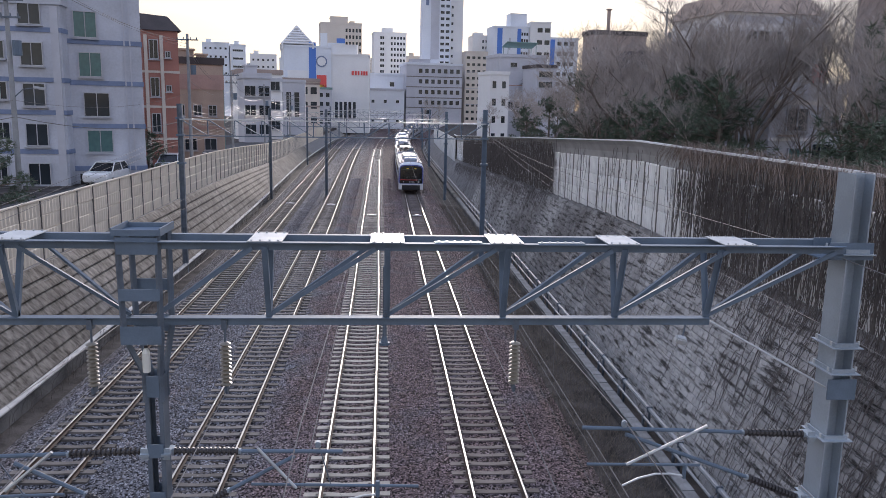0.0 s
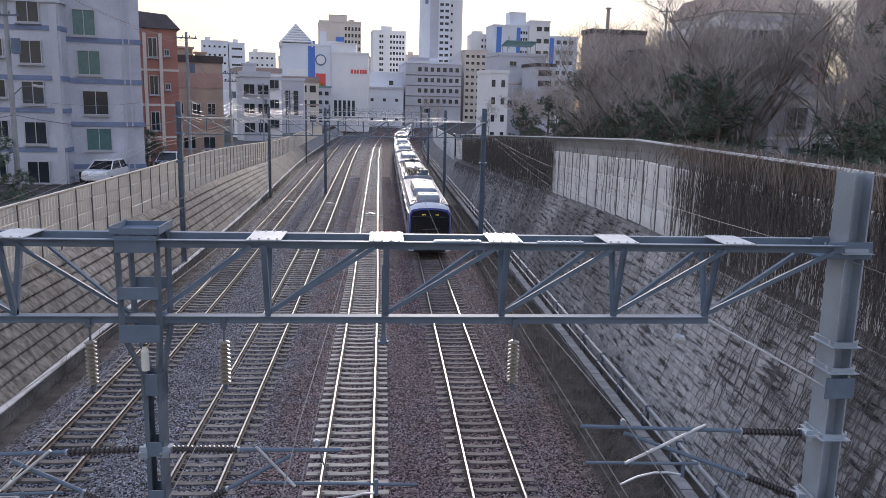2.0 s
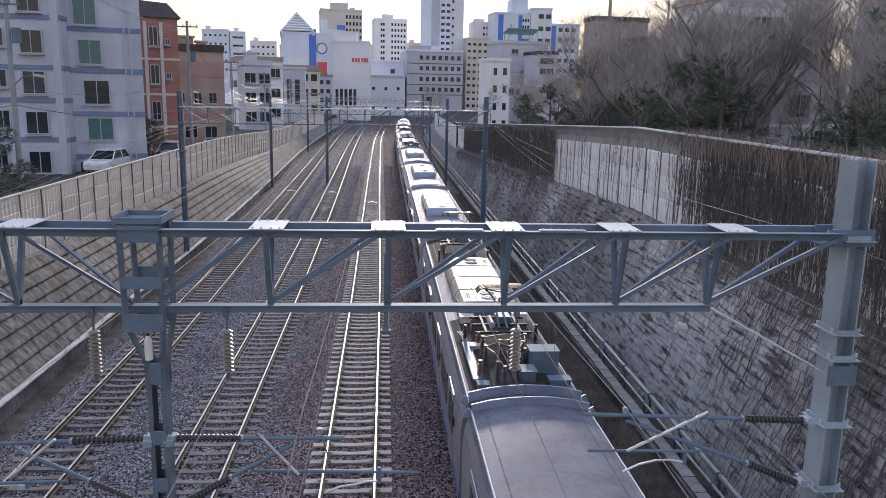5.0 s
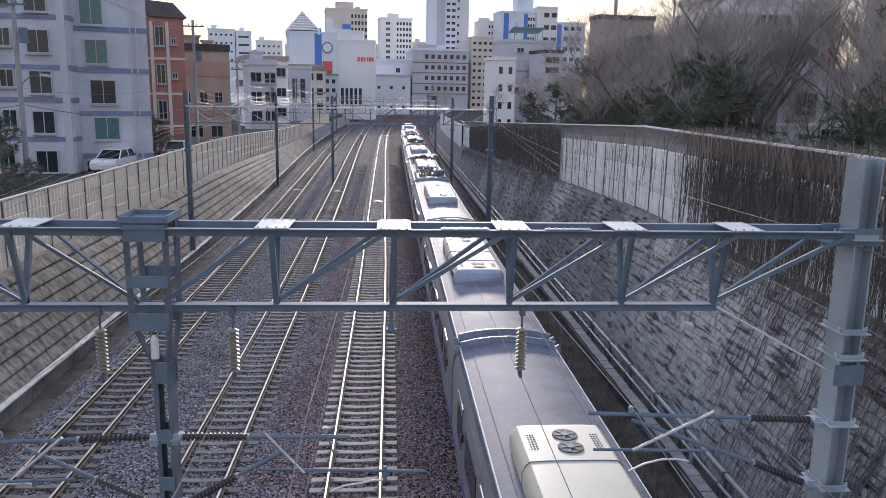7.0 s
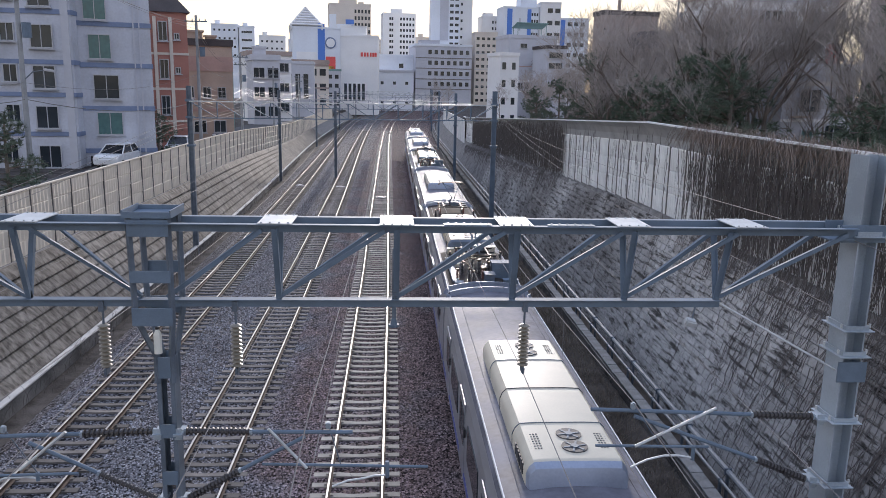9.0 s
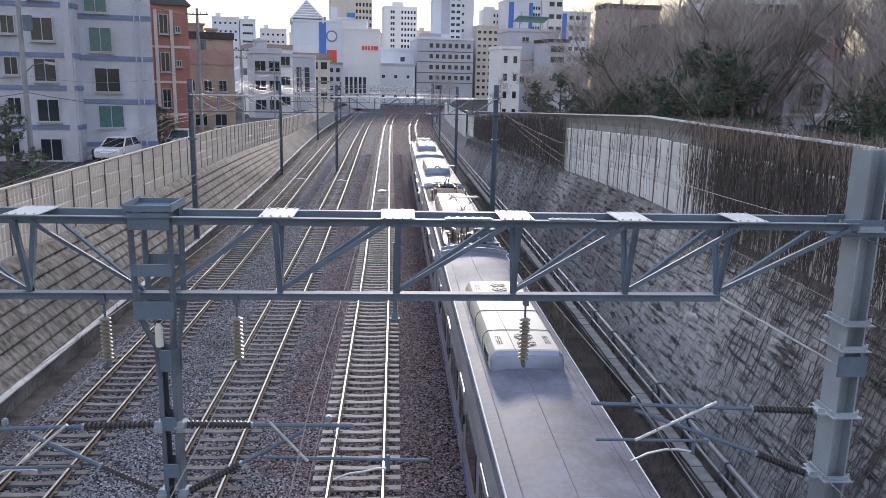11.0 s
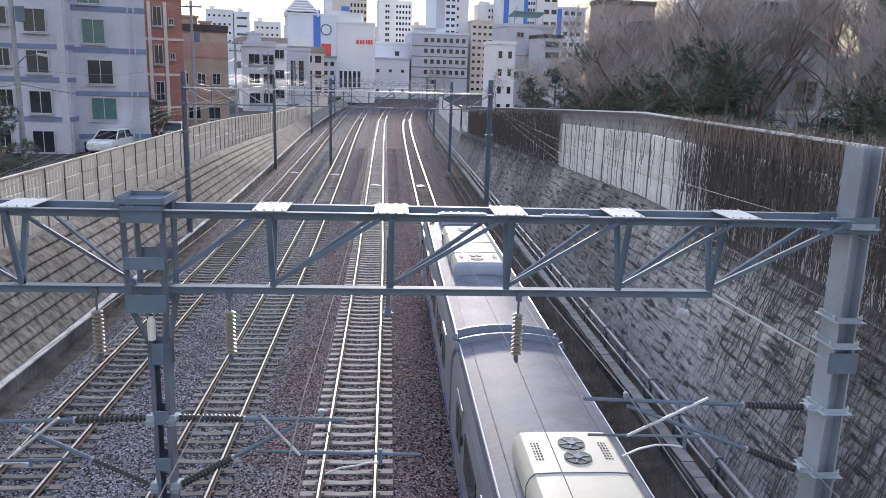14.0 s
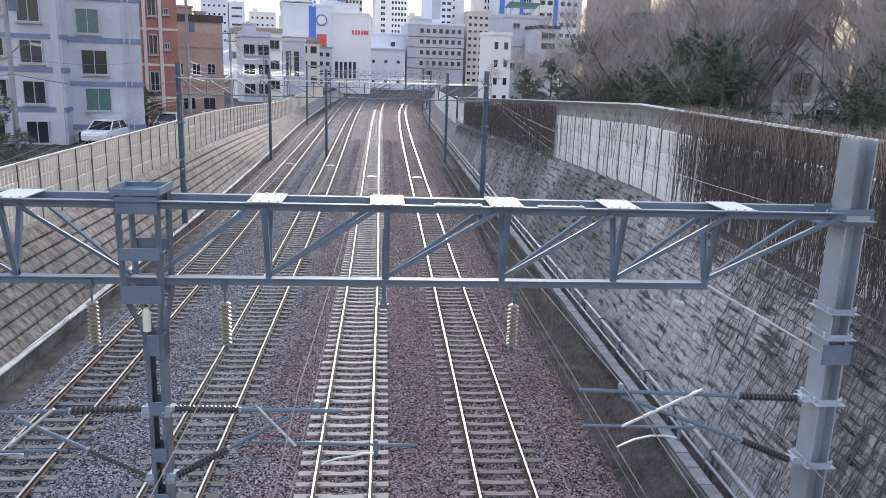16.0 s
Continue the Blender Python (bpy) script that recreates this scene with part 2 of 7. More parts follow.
# ---------- building blocks ----------
def box(bm, cx, cy, cz, sx, sy, sz, rot=None, bevel=0.0):
    m = Matrix.Translation((cx, cy, cz))
    if rot:
        m = m @ Euler([radians(a) for a in rot]).to_matrix().to_4x4()
    vs = [bm.verts.new(m @ Vector((sx / 2 * i, sy / 2 * j, sz / 2 * k))) for i in (-1, 1) for j in (-1, 1) for k in (-1, 1)]
    fs = [bm.faces.new([vs[i] for i in f]) for f in ((0, 1, 3, 2), (4, 6, 7, 5), (0, 4, 5, 1), (2, 3, 7, 6), (0, 2, 6, 4), (1, 5, 7, 3))]
    if bevel:
        bmesh.ops.bevel(bm, geom=list({e for f in fs for e in f.edges}), offset=bevel, segments=2, affect="EDGES", clamp_overlap=True)


def tube(bm, pts, r, n=6, r2=None):
    """A round bar along the points."""
    pts = [Vector(p) for p in pts]
    rings = []
    for i, p in enumerate(pts):
        d = (pts[min(i + 1, len(pts) - 1)] - pts[max(i - 1, 0)]).normalized()
        u = d.cross(Vector((0, 0, 1)) if abs(d.z) < 0.9 else Vector((1, 0, 0))).normalized()
        w = d.cross(u)
        rad = r if r2 is None else r + (r2 - r) * i / max(1, len(pts) - 1)
        rings.append([bm.verts.new(p + (u * math.cos(a) + w * math.sin(a)) * rad) for a in [2 * math.pi * k / n for k in range(n)]])
    for a, b in zip(rings, rings[1:]):
        for k in range(n):
            bm.faces.new((a[k], a[(k + 1) % n], b[(k + 1) % n], b[k]))
    bm.faces.new(rings[0][::-1])
    bm.faces.new(rings[-1])


def bar(bm, a, b, w, h, up=(0, 0, 1)):
    """A straight bar of a square section from a to b."""
    a, b = Vector(a), Vector(b)
    d = (b - a).normalized()
    s = d.cross(Vector(up)).normalized()
    t = s.cross(d)
    q = [[bm.verts.new(p + s * (w / 2 * i) + t * (h / 2 * j)) for i, j in ((-1, -1), (1, -1), (1, 1), (-1, 1))] for p in (a, b)]
    for k in range(4):
        bm.faces.new((q[0][k], q[0][(k + 1) % 4], q[1][(k + 1) % 4], q[1][k]))
    bm.faces.new(q[0][::-1])
    bm.faces.new(q[1])


def prism(bm, outline, a, b, axis):
    """A straight length of a rolled section; the outline lies across the axis."""
    put = {"x": lambda u, v, t: (t, u, v), "z": lambda u, v, t: (u, v, t)}[axis]
    q = [[bm.verts.new(put(u, v, t)) for u, v in outline] for t in (a, b)]
    n = len(outline)
    for k in range(n):
        bm.faces.new((q[0][k], q[0][(k + 1) % n], q[1][(k + 1) % n], q[1][k]))
    bm.faces.new(q[0][::-1])
    bm.faces.new(q[1])


def angle_bar(bm, a, b, w, th=0.012, up=(0, 0, 1), flip=1):
    """An L section from a to b."""
    a, b = Vector(a), Vector(b)
    d = (b - a).normalized()
    s = d.cross(Vector(up)).normalized()
    t = s.cross(d)
    bar(bm, a + t * (w / 2), b + t * (w / 2), w, th, up)
    bar(bm, a + s * (flip * (w / 2 - th / 2)), b + s * (flip * (w / 2 - th / 2)), th, w - 0.004, up)


def disc(bm, c, r, h, n=12, r_top=None):
    c = Vector(c)
    r_top = r if r_top is None else r_top
    lo = [bm.verts.new(c + Vector((math.cos(2 * math.pi * k / n) * r, math.sin(2 * math.pi * k / n) * r, 0))) for k in range(n)]
    hi = [bm.verts.new(c + Vector((math.cos(2 * math.pi * k / n) * r_top, math.sin(2 * math.pi * k / n) * r_top, h))) for k in range(n)]
    for k in range(n):
        bm.faces.new((lo[k], lo[(k + 1) % n], hi[(k + 1) % n], hi[k]))
    bm.faces.new(lo[::-1])
    bm.faces.new(hi)


def sweep(bm, section, path, close=True):
    """The section (u across, v up) carried along a path of (x, y, z, heading)."""
    rings = []
    for x, y, z, hd in path:
        c, s = math.cos(hd), math.sin(hd)
        rings.append([bm.verts.new((x + u * c, y - u * s, z + v)) for u, v in section])
    n = len(section)
    for a, b in zip(rings, rings[1:]):
        for k in range(n if close else n - 1):
            bm.faces.new((a[k], b[k], b[(k + 1) % n], a[(k + 1) % n]))
    if close:
        bm.faces.new(rings[0])
        bm.faces.new(rings[-1][::-1])


def smooth(bm, deg=35):
    for f in bm.faces:
        f.smooth = True
    for e in bm.edges:
        e.smooth = e.calc_face_angle(3.2) < radians(deg)


def part(name, bm, material, parent=None, label="", m=None, soft=False):
    me = bpy.data.meshes.new(name)
    bmesh.ops.recalc_face_normals(bm, faces=bm.faces)
    if soft:
        smooth(bm)
    bm.to_mesh(me)
    bm.free()
    me.materials.append(material)
    ob = new(name, me)
    if parent:
        ob.parent = parent
    if m is not None:
        ob.matrix_basis = m
    if label:
        tagged(ob, label)
    return ob


def thing(name, label, category, group="", kind="", m=None):
    ob = new(name)
    ob.empty_display_size = 0.2
    if m is not None:
        ob.matrix_basis = m
    return tagged(ob, label, category, group, kind)


def shared(name, me, parent, m):
    ob = new(name, me)
    ob.parent = parent
    ob.matrix_basis = m
    return ob


# ---------- the line of the railway ----------
def bend(y, y0=150.0, k=3.4e-4):
    return k * max(0.0, y - y0) ** 2


def ease(a, b, y):
    t = min(1.0, max(0.0, (y - a) / (b - a)))
    return t * t * (3 - 2 * t)


def lane(*knots):
    """A smooth line in plan through a few places (y, x), straight before the first and after the last."""
    k = list(knots)
    ys, xs = [a for a, b in k], [b for a, b in k]
    n = len(k)
    slope = [0.0] + [(xs[i + 1] - xs[i - 1]) / (ys[i + 1] - ys[i - 1]) for i in range(1, n - 1)] + [(xs[-1] - xs[-2]) / (ys[-1] - ys[-2])]

    def f(y):
        if y <= ys[0]:
            return xs[0]
        if y >= ys[-1]:
            return xs[-1] + slope[-1] * (y - ys[-1])
        i = max(q for q in range(n - 1) if ys[q] <= y)
        h = ys[i + 1] - ys[i]
        t = (y - ys[i]) / h
        return (xs[i] * (2 * t ** 3 - 3 * t * t + 1) + slope[i] * h * (t ** 3 - 2 * t * t + t)
                + xs[i + 1] * (3 * t * t - 2 * t ** 3) + slope[i + 1] * h * (t ** 3 - t * t))
    return f


LINES = {"A": lane((40, -9.95), (70, -10.25), (100, -10.7), (140, -11.35), (185, -12.0), (233, -12.3), (300, -10.6), (400, -4.5)),
         "B": lane((40, -5.45), (70, -5.7), (95, -6.0), (150, -6.75), (200, -7.0), (252, -6.5), (320, -3.2), (400, 2.6)),
         "C": lane((40, -1.01), (65, -1.18), (110, -1.45), (160, -1.65), (195, -1.55), (245, -0.45), (320, 3.3), (400, 9.3)),
         "D": lane((40, 3.41), (110, 3.42), (150, 3.62), (186, 4.2), (226, 5.85), (266, 8.9), (330, 15.6), (400, 24.0))}


def west_off(y):
    """The western slope swings outwards with its track, then follows the curve."""
    return -2.3 * ease(50, 170, y) + 1.1e-4 * max(0.0, y - 205) ** 2


def west_drop(y):
    return -2.0 * ease(65, 150, y)


def east_drop(y):
    return -0.036 * max(0.0, min(y, 128) - 36)


def heading(f, y):
    return math.atan2(f(y + 0.5) - f(y - 0.5), 1.0)


def path(f, y0, y1, step, z=0.0):
    ys = np.arange(y0, y1 + 0.01, step)
    return [(f(y), float(y), z, heading(f, y)) for y in ys]


# ---------- ground: one sheet with the cutting in it ----------
def ground_sheet():
    bm = bmesh.new()
    ys = [-3000, -600, -240, -60, 0] + list(range(20, 420, 20)) + [600, 1200, 3000]
    xs = [-3000, -400, -60, -17.2, -16.6, -14.2, -13.9, -7, 0, 7, 9.9, 10.1, 12.6, 13.0, 30, 60, 400, 3000]
    rows = []
    for y in ys:
        row = []
        for x in xs:
            left = 4.75 - 2.9 * ease(90, 260, y)
            right = 6.6 - 4.2 * ease(90, 260, y)
            if x < -16.9:
                z = left
            elif x > 12.8:
                z = right + (3.0 * ease(20, 45, x) if x < 100 else 3.0) * (1 - ease(80, 160, y))
            else:
                z = -0.62
            off = (west_off(min(y, 420)) if x < -12 else bend(min(y, 420))) if -400 < x < 400 else 0
            row.append(bm.verts.new((x + off, y, z)))
        rows.append(row)
    for a, b in zip(rows, rows[1:]):
        for i in range(len(xs) - 1):
            bm.faces.new((a[i], a[i + 1], b[i + 1], b[i]))
    return tagged(part("ground", bm, M_SOIL), "brown bare soil with dry winter grass", "ground", kind="structure")


ground_sheet()


BED = [(-12.4, -0.5), (-11.6, -0.26), (-8.4, -0.212), (-7.6, -0.26), (-7, -0.212), (-3.9, -0.212), (-3.2, -0.29), (-2.6, -0.212), (0.6, -0.212),
       (1.2, -0.28), (1.9, -0.212), (5.0, -0.212), (5.9, -0.36), (6.9, -0.56)]


def bed_z(x):
    return float(np.interp(x, [u for u, v in BED], [v for u, v in BED]))


def ballast_bed():
    bm = bmesh.new()
    rows = []
    for y in range(-230, 440, 10):
        left, right = LINES["A"](y) - LINES["A"](0), LINES["D"](y) - LINES["D"](0)
        far = 2.0 * ease(110, 180, y)
        rows.append([bm.verts.new((u + left + (right - left) * min(1.0, max(0.0, (u + 9.95) / 13.36)) + (far if u > 6 else 0.0), y, v)) for u, v in BED])
    for a, b in zip(rows, rows[1:]):
        for k in range(len(BED) - 1):
            bm.faces.new((a[k], a[k + 1], b[k + 1], b[k]))
    return tagged(part("ballast_bed", bm, M_BALLAST), "grey crushed-stone ballast with rusty stains", "ballast", kind="stuff")


ballast_bed()
RAIL = [(-0.075, -0.16), (0.075, -0.16), (0.075, -0.145), (0.012, -0.12), (0.012, -0.04), (0.036, -0.03), (0.036, -0.004), (-0.036, -0.004), (-0.036, -0.03),
        (-0.012, -0.04), (-0.012, -0.12), (-0.075, -0.145)]


def sleeper_mesh(material):
    bm = bmesh.new()
    # prestressed block: wide ends, lower and narrower in the middle
    sec = [(-1.25, 0.13), (-0.45, 0.12), (-0.2, 0.10), (0.2, 0.10), (0.45, 0.12), (1.25, 0.13)]
    rings = []
    for x, w in sec:
        top = -0.165 if abs(x) > 0.4 else -0.185
        rings.append([bm.verts.new((x, s * w * k, z)) for s, k, z in ((-1, 1.15, -0.38), (1, 1.15, -0.38), (1, 0.9, top), (-1, 0.9, top))])
    for a, b in zip(rings, rings[1:]):
        for k in range(4):
            bm.faces.new((a[k], a[(k + 1) % 4], b[(k + 1) % 4], b[k]))
    bm.faces.new(rings[0][::-1])
    bm.faces.new(rings[-1])
    for x in (-0.86, -0.645, 0.645, 0.86):
        box(bm, x, 0, -0.15, 0.09, 0.1, 0.05)
    bmesh.ops.recalc_face_normals(bm, faces=bm.faces)
    me = bpy.data.meshes.new("sleeper")
    bm.to_mesh(me)
    bm.free()
    me.materials.append(material)
    return me


def track(key, material, label, pitch=0.6):
    f = LINES[key]
    th = thing("railway_track", label, "railway track", "railway tracks", m=pose(0, 0, 0))
    for s in (-0.7535, 0.7535):
        g = lambda y, s=s: f(y) + s
        bm = bmesh.new()
        sweep(bm, RAIL, path(g, -225, 430, 5))
        rail = part("rail", bm, M_RAILSIDE, th)
        bm = bmesh.new()
        sweep(bm, [(-0.033, -0.0035), (0.033, -0.0035), (0.026, 0.004), (-0.026, 0.004)], path(g, -225, 430, 5))
        part("running_surface", bm, M_RAILTOP, rail, "polished bright rail head")
    me = sleeper_mesh(material)
    y = -12.0
    rnd = random.Random(key)
    near = 0
    rest = bmesh.new()
    while y < 200:
        m = pose(f(y), y, rnd.uniform(-0.012, 0.008), rnd.uniform(-1, 1), 0, -math.degrees(heading(f, y)) + rnd.uniform(-0.6, 0.6))
        if y > 17 and near < 130:
            shared("sleeper", me, th, m)
        else:
            k0 = len(rest.verts)
            rest.from_mesh(me)
            rest.verts.ensure_lookup_table()
            for v in rest.verts[k0:]:
                v.co = m @ v.co
        near += y > 17
        y += pitch + rnd.uniform(-0.02, 0.02)
    tagged(part("sleeper_rest", rest, material, th), kind="stuff")
    return th


# ---------- slopes and noise barriers ----------
L_BASE, L_TOP, L_Z = -13.5, -15.9, 3.45
R_BASE, R_TOP, R_Z = 10.05, 12.15, 5.55


track("A", M_SLEEPER_OLD, "track of grimy concrete sleepers and brown rails")
track("B", M_SLEEPER_OLD, "track of worn grey sleepers and bright rails")
track("C", M_SLEEPER, "track of pale concrete sleepers and bright rails")
track("D", mat("dusty_sleeper", (0.20, 0.168, 0.145), 0.9, var=0.3, scale=2, fine=30, rnd=0.2), "track of dark dusty sleepers and bright rails")


def island(m, lo=0.8, hi=1.15):
    """Give each loose piece of a joined mesh its own tone."""
    n, l = m.node_tree.nodes, m.node_tree.links
    b = n["Principled BSDF"]
    src = b.inputs["Base Color"].links[0].from_socket
    g, h, mr = n.new("ShaderNodeNewGeometry"), n.new("ShaderNodeHueSaturation"), n.new("ShaderNodeMapRange")
    mr.inputs["To Min"].default_value, mr.inputs["To Max"].default_value = lo, hi
    l.new(g.outputs["Random Per Island"], mr.inputs["Value"])
    l.new(mr.outputs[0], h.inputs["Value"])
    l.new(src, h.inputs["Color"])
    l.new(h.outputs[0], b.inputs["Base Color"])
    return m


M_SEAM = mat("dark_mossy_joint", (0.24, 0.23, 0.22), 0.95, var=0.4, scale=1.5, fine=20, bump=0.3)
M_VINE = mat("dry_vine", (0.135, 0.12, 0.112), 0.9, var=0.3, scale=2, bump=0)
M_VINE_PALE = mat("dry_vine_tips", (0.24, 0.19, 0.155), 0.9, var=0.3, scale=2, bump=0)


def wall_slab(name, sec, material, label, y0, y1, off, drop):
    bm = bmesh.new()
    rows = [[bm.verts.new((x + off(y), y, z + (drop(y) if z > 0 else 0.0))) for x, z in sec] for y in np.arange(y0, y1 + 0.1, 4.0)]
    n = len(sec)
    for a, b in zip(rows, rows[1:]):
        for k in range(n):
            bm.faces.new((a[k], b[k], b[(k + 1) % n], a[(k + 1) % n]))
    bm.faces.new(rows[0])
    bm.faces.new(rows[-1][::-1])
    return tagged(part(name, bm, material), label, "wall", kind="structure")




# eastern retaining wall: battered, faced with blocks in courses
wall_e = wall_slab("wall_east", [(R_BASE + 0.06, -0.7), (R_TOP + 0.06, R_Z), (R_TOP + 0.7, R_Z), (R_TOP + 0.7, -0.7)], M_SEAM,
                   "battered retaining wall of stained grey blocks", -30, 300, bend, east_drop)
wall_w = wall_slab("wall_west", [(L_BASE - 0.06, -0.7), (L_BASE - 0.7, -0.7), (L_TOP - 0.7, L_Z), (L_TOP - 0.06, L_Z)], M_SEAM,
                   "battered retaining wall of dark stained concrete courses", -30, 300, west_off, west_drop)


def stone_mesh(w, h, d, seed):
    rnd = random.Random(seed)
    bm = bmesh.new()
    lo = [bm.verts.new((0, y, z)) for y, z in ((0, 0), (w, 0), (w, h), (0, h))]
    e = 0.012
    hi = [bm.verts.new((-d * rnd.uniform(0.6, 1.3), y + rnd.uniform(-.012, .012), z + rnd.uniform(-.012, .012))) for y, z in ((e, e), (w - e, e), (w - e, h - e), (e, h - e))]
    for k in range(4):
        bm.faces.new((lo[k], lo[(k + 1) % 4], hi[(k + 1) % 4], hi[k]))
    bm.faces.new(hi)
    bmesh.ops.recalc_face_normals(bm, faces=bm.faces)
    me = bpy.data.meshes.new("stone_block")
    bm.to_mesh(me)
    bm.free()
    me.materials.append(M_STONE)
    return me


def face_east(parent, y0, y1):
    """Blocks laid in courses up the batter; those nearest are single pieces."""
    rnd = random.Random(5)
    run, rise = R_TOP - R_BASE, R_Z + 0.6
    length = math.hypot(run, rise)
    tilt = math.degrees(math.atan2(run, rise))
    h, w = 0.30, 0.46
    kinds = [stone_mesh(w - 0.014, h - 0.012, 0.045, k) for k in range(8)]
    rest = bmesh.new()
    count = 0
    for c in range(int(length / h)):
        y = y0 - (c % 2) * w / 2
        while y < y1:
            v = c * h
            m = pose(R_BASE + run * v / length + bend(y), y, -0.6 + rise * v / length, 0, tilt, 0)
            if -0.6 + rise * (v + h) / length > R_Z + east_drop(y) + 0.1:
                y += w
                continue
            me = kinds[rnd.randrange(8)]
            if 22 < y < 33 and count < 290:
                shared("stone_block", me, parent, m)
                count += 1
            else:
                k0 = len(rest.verts)
                rest.from_mesh(me)
                rest.verts.ensure_lookup_table()
                for q in rest.verts[k0:]:
                    q.co = m @ q.co
            y += w
    tagged(part("facing_stones", rest, M_STONE, parent), kind="stuff")


def face_west(parent, y0, y1):
    """Cast courses laid as low steps up the batter, with a proud lower lip and open joints."""
    run, rise = L_TOP - L_BASE, L_Z + 0.6
    n = 8
    for c in range(n):
        u0, u1 = c / n + 0.004, (c + 1) / n - 0.012
        rows = []
        bm = bmesh.new()
        for y in np.arange(y0, y1, 3.0):
            d = west_drop(y)
            at = lambda u, out: (L_BASE + run * u + out + west_off(y), y, -0.6 + (rise + d) * u)
            rows.append([bm.verts.new(at(*q)) for q in ((u0, -0.12), (u0, 0.16), (u0 + 0.016, 0.175), (u1, 0.05), (u1, -0.12))])
        for a, b in zip(rows, rows[1:]):
            for k in range(5):
                bm.faces.new((a[k], b[k], b[(k + 1) % 5], a[(k + 1) % 5]))
        part("concrete_course", bm, M_COURSE, parent)


# pale kerb at the foot of the western slope, drain beside it
bm = bmesh.new()
sweep(bm, [(L_BASE + 0.08, -0.6), (L_BASE + 0.22, -0.6), (L_BASE + 0.22, 0.02), (L_BASE + 0.08, 0.02)], [(west_off(y), y, 0, 0) for y in np.arange(-20, 250, 5)])
kerb = tagged(part("kerb_west", bm, M_CONC), "low concrete wall with a pale coping along the slope's foot", "kerb", kind="structure")
bm = bmesh.new()
sweep(bm, [(L_BASE + 0.02, 0.024), (L_BASE + 0.29, 0.024), (L_BASE + 0.29, 0.08), (L_BASE + 0.02, 0.08)], [(west_off(y), y, 0, 0) for y in np.arange(-20, 250, 5)])
part("coping", bm, M_CONC_PALE, kerb)
# trough and ledge on the eastern foot
bm = bmesh.new()
for x0, x1, z in ((8.86, 8.94, -0.24), (8.95, 9.27, -0.2), (9.28, 9.36, -0.24)):
    sweep(bm, [(x0, -0.7), (x1, -0.7), (x1, z), (x0, z)], [(bend(y), y, 0, 0) for y in np.arange(-20, 250, 5)])
trough = tagged(part("cable_trough", bm, M_CONC), "grey concrete cable trough beside the wall", "cable trough", kind="structure")
lid = None
for k in range(90):
    y = 13.0 + 0.92 * k
    if lid is None:
        bm = bmesh.new()
        box(bm, 0, 0, 0, 0.40, 0.90, 0.06, bevel=0.008)
        lid = part("lid", bm, M_COVER, trough, m=pose(9.11, y, -0.165)).data
    else:
        shared("lid", lid, trough, pose(9.11 + 0.012 * math.sin(k * 2.3), y, -0.165 + 0.008 * math.sin(k * 5.1), 0, 0, 0.8 * math.sin(k * 1.7)))


def pipe_run(x, z, r, material, label):
    th = thing("pipe_run", label, "pipe", "pipes along the wall")
    bm = bmesh.new()
    tube(bm, [(x + bend(y), y, z) for y in np.arange(-20, 240, 6)], r, 8)
    part("pipe", bm, material, th, soft=True)
    me = None
    for y in np.arange(14, 90, 3.0):
        if me is None:
            b2 = bmesh.new()
            box(b2, 0, 0, -(z + 0.62) / 2, 0.07, 0.09, z + 0.62)
            box(b2, 0, 0, 0, r * 2.5, 0.05, r * 2.5)
            o = part("bracket", b2, M_GALV_DARK, th, m=pose(x, float(y), z))
            me = o.data
        else:
            shared("bracket", me, th, pose(x + bend(y), float(y), z))


pipe_run(9.68, 0.32, 0.08, M_PIPE, "silver-painted steel pipe on brackets along the wall")
pipe_run(9.47, 0.05, 0.045, M_PIPE, "thin silver pipe laid beside the wall")


# small pale boxes between the rails
for key, y in (("A", 88), ("B", 87), ("C", 79), ("D", 79)):
    bm = bmesh.new()
    box(bm, LINES[key](y), y, -0.08, 0.36, 0.34, 0.08, bevel=0.01)
    box(bm, LINES[key](y), y, -0.14, 0.9, 0.2, 0.06)
    tagged(part("track_beacon", bm, M_CAP), "small pale beacon box fixed between the rails", "track beacon", "track beacons")


def loose_stones(n, y0, y1, seed):
    """Stones lying proud on the bed."""
    rnd = random.Random(seed)
    verts, faces = [], []
    while len(faces) < n * 8:
        y, x = y0 + (y1 - y0) * rnd.random() ** 1.9, rnd.uniform(-12, 6.2)
        if min(abs(x - LINES[k](y)) for k in "ABCD") < 0.95 and rnd.random() < 0.8:
            continue
        r = rnd.uniform(0.018, 0.040)
        z = bed_z(x) + r * 0.15
        o = len(verts)
        for dx, dy, dz in ((1, 0, 0), (0, 1, 0), (-1, 0, 0), (0, -1, 0), (0, 0, 1), (0, 0, -1)):
            q = r * rnd.uniform(0.7, 1.35)
            verts.append((x + bend(y) + dx * q + rnd.uniform(-.3, .3) * r, y + dy * q + rnd.uniform(-.3, .3) * r, z + dz * q * 0.8))
        for a, b, c in ((0, 1, 4), (1, 2, 4), (2, 3, 4), (3, 0, 4), (1, 0, 5), (2, 1, 5), (3, 2, 5), (0, 3, 5)):
            faces.append((o + a, o + b, o + c))
    me = bpy.data.meshes.new("ballast_stones")
    me.from_pydata(verts, [], faces)
    me.materials.append(dust_and_flare(island(mat("ballast_stone", (0.31, 0.30, 0.31), 0.8, var=0.3, scale=0.5, fine=20, spec=0.15), 0.2, 1.9), (1.0, 0.75, 0.69), 0.9))
    tagged(new("ballast_stones", me), "loose grey and pale ballast stones", "ballast", kind="stuff")


loose_stones(110000, 17, 120, 8)

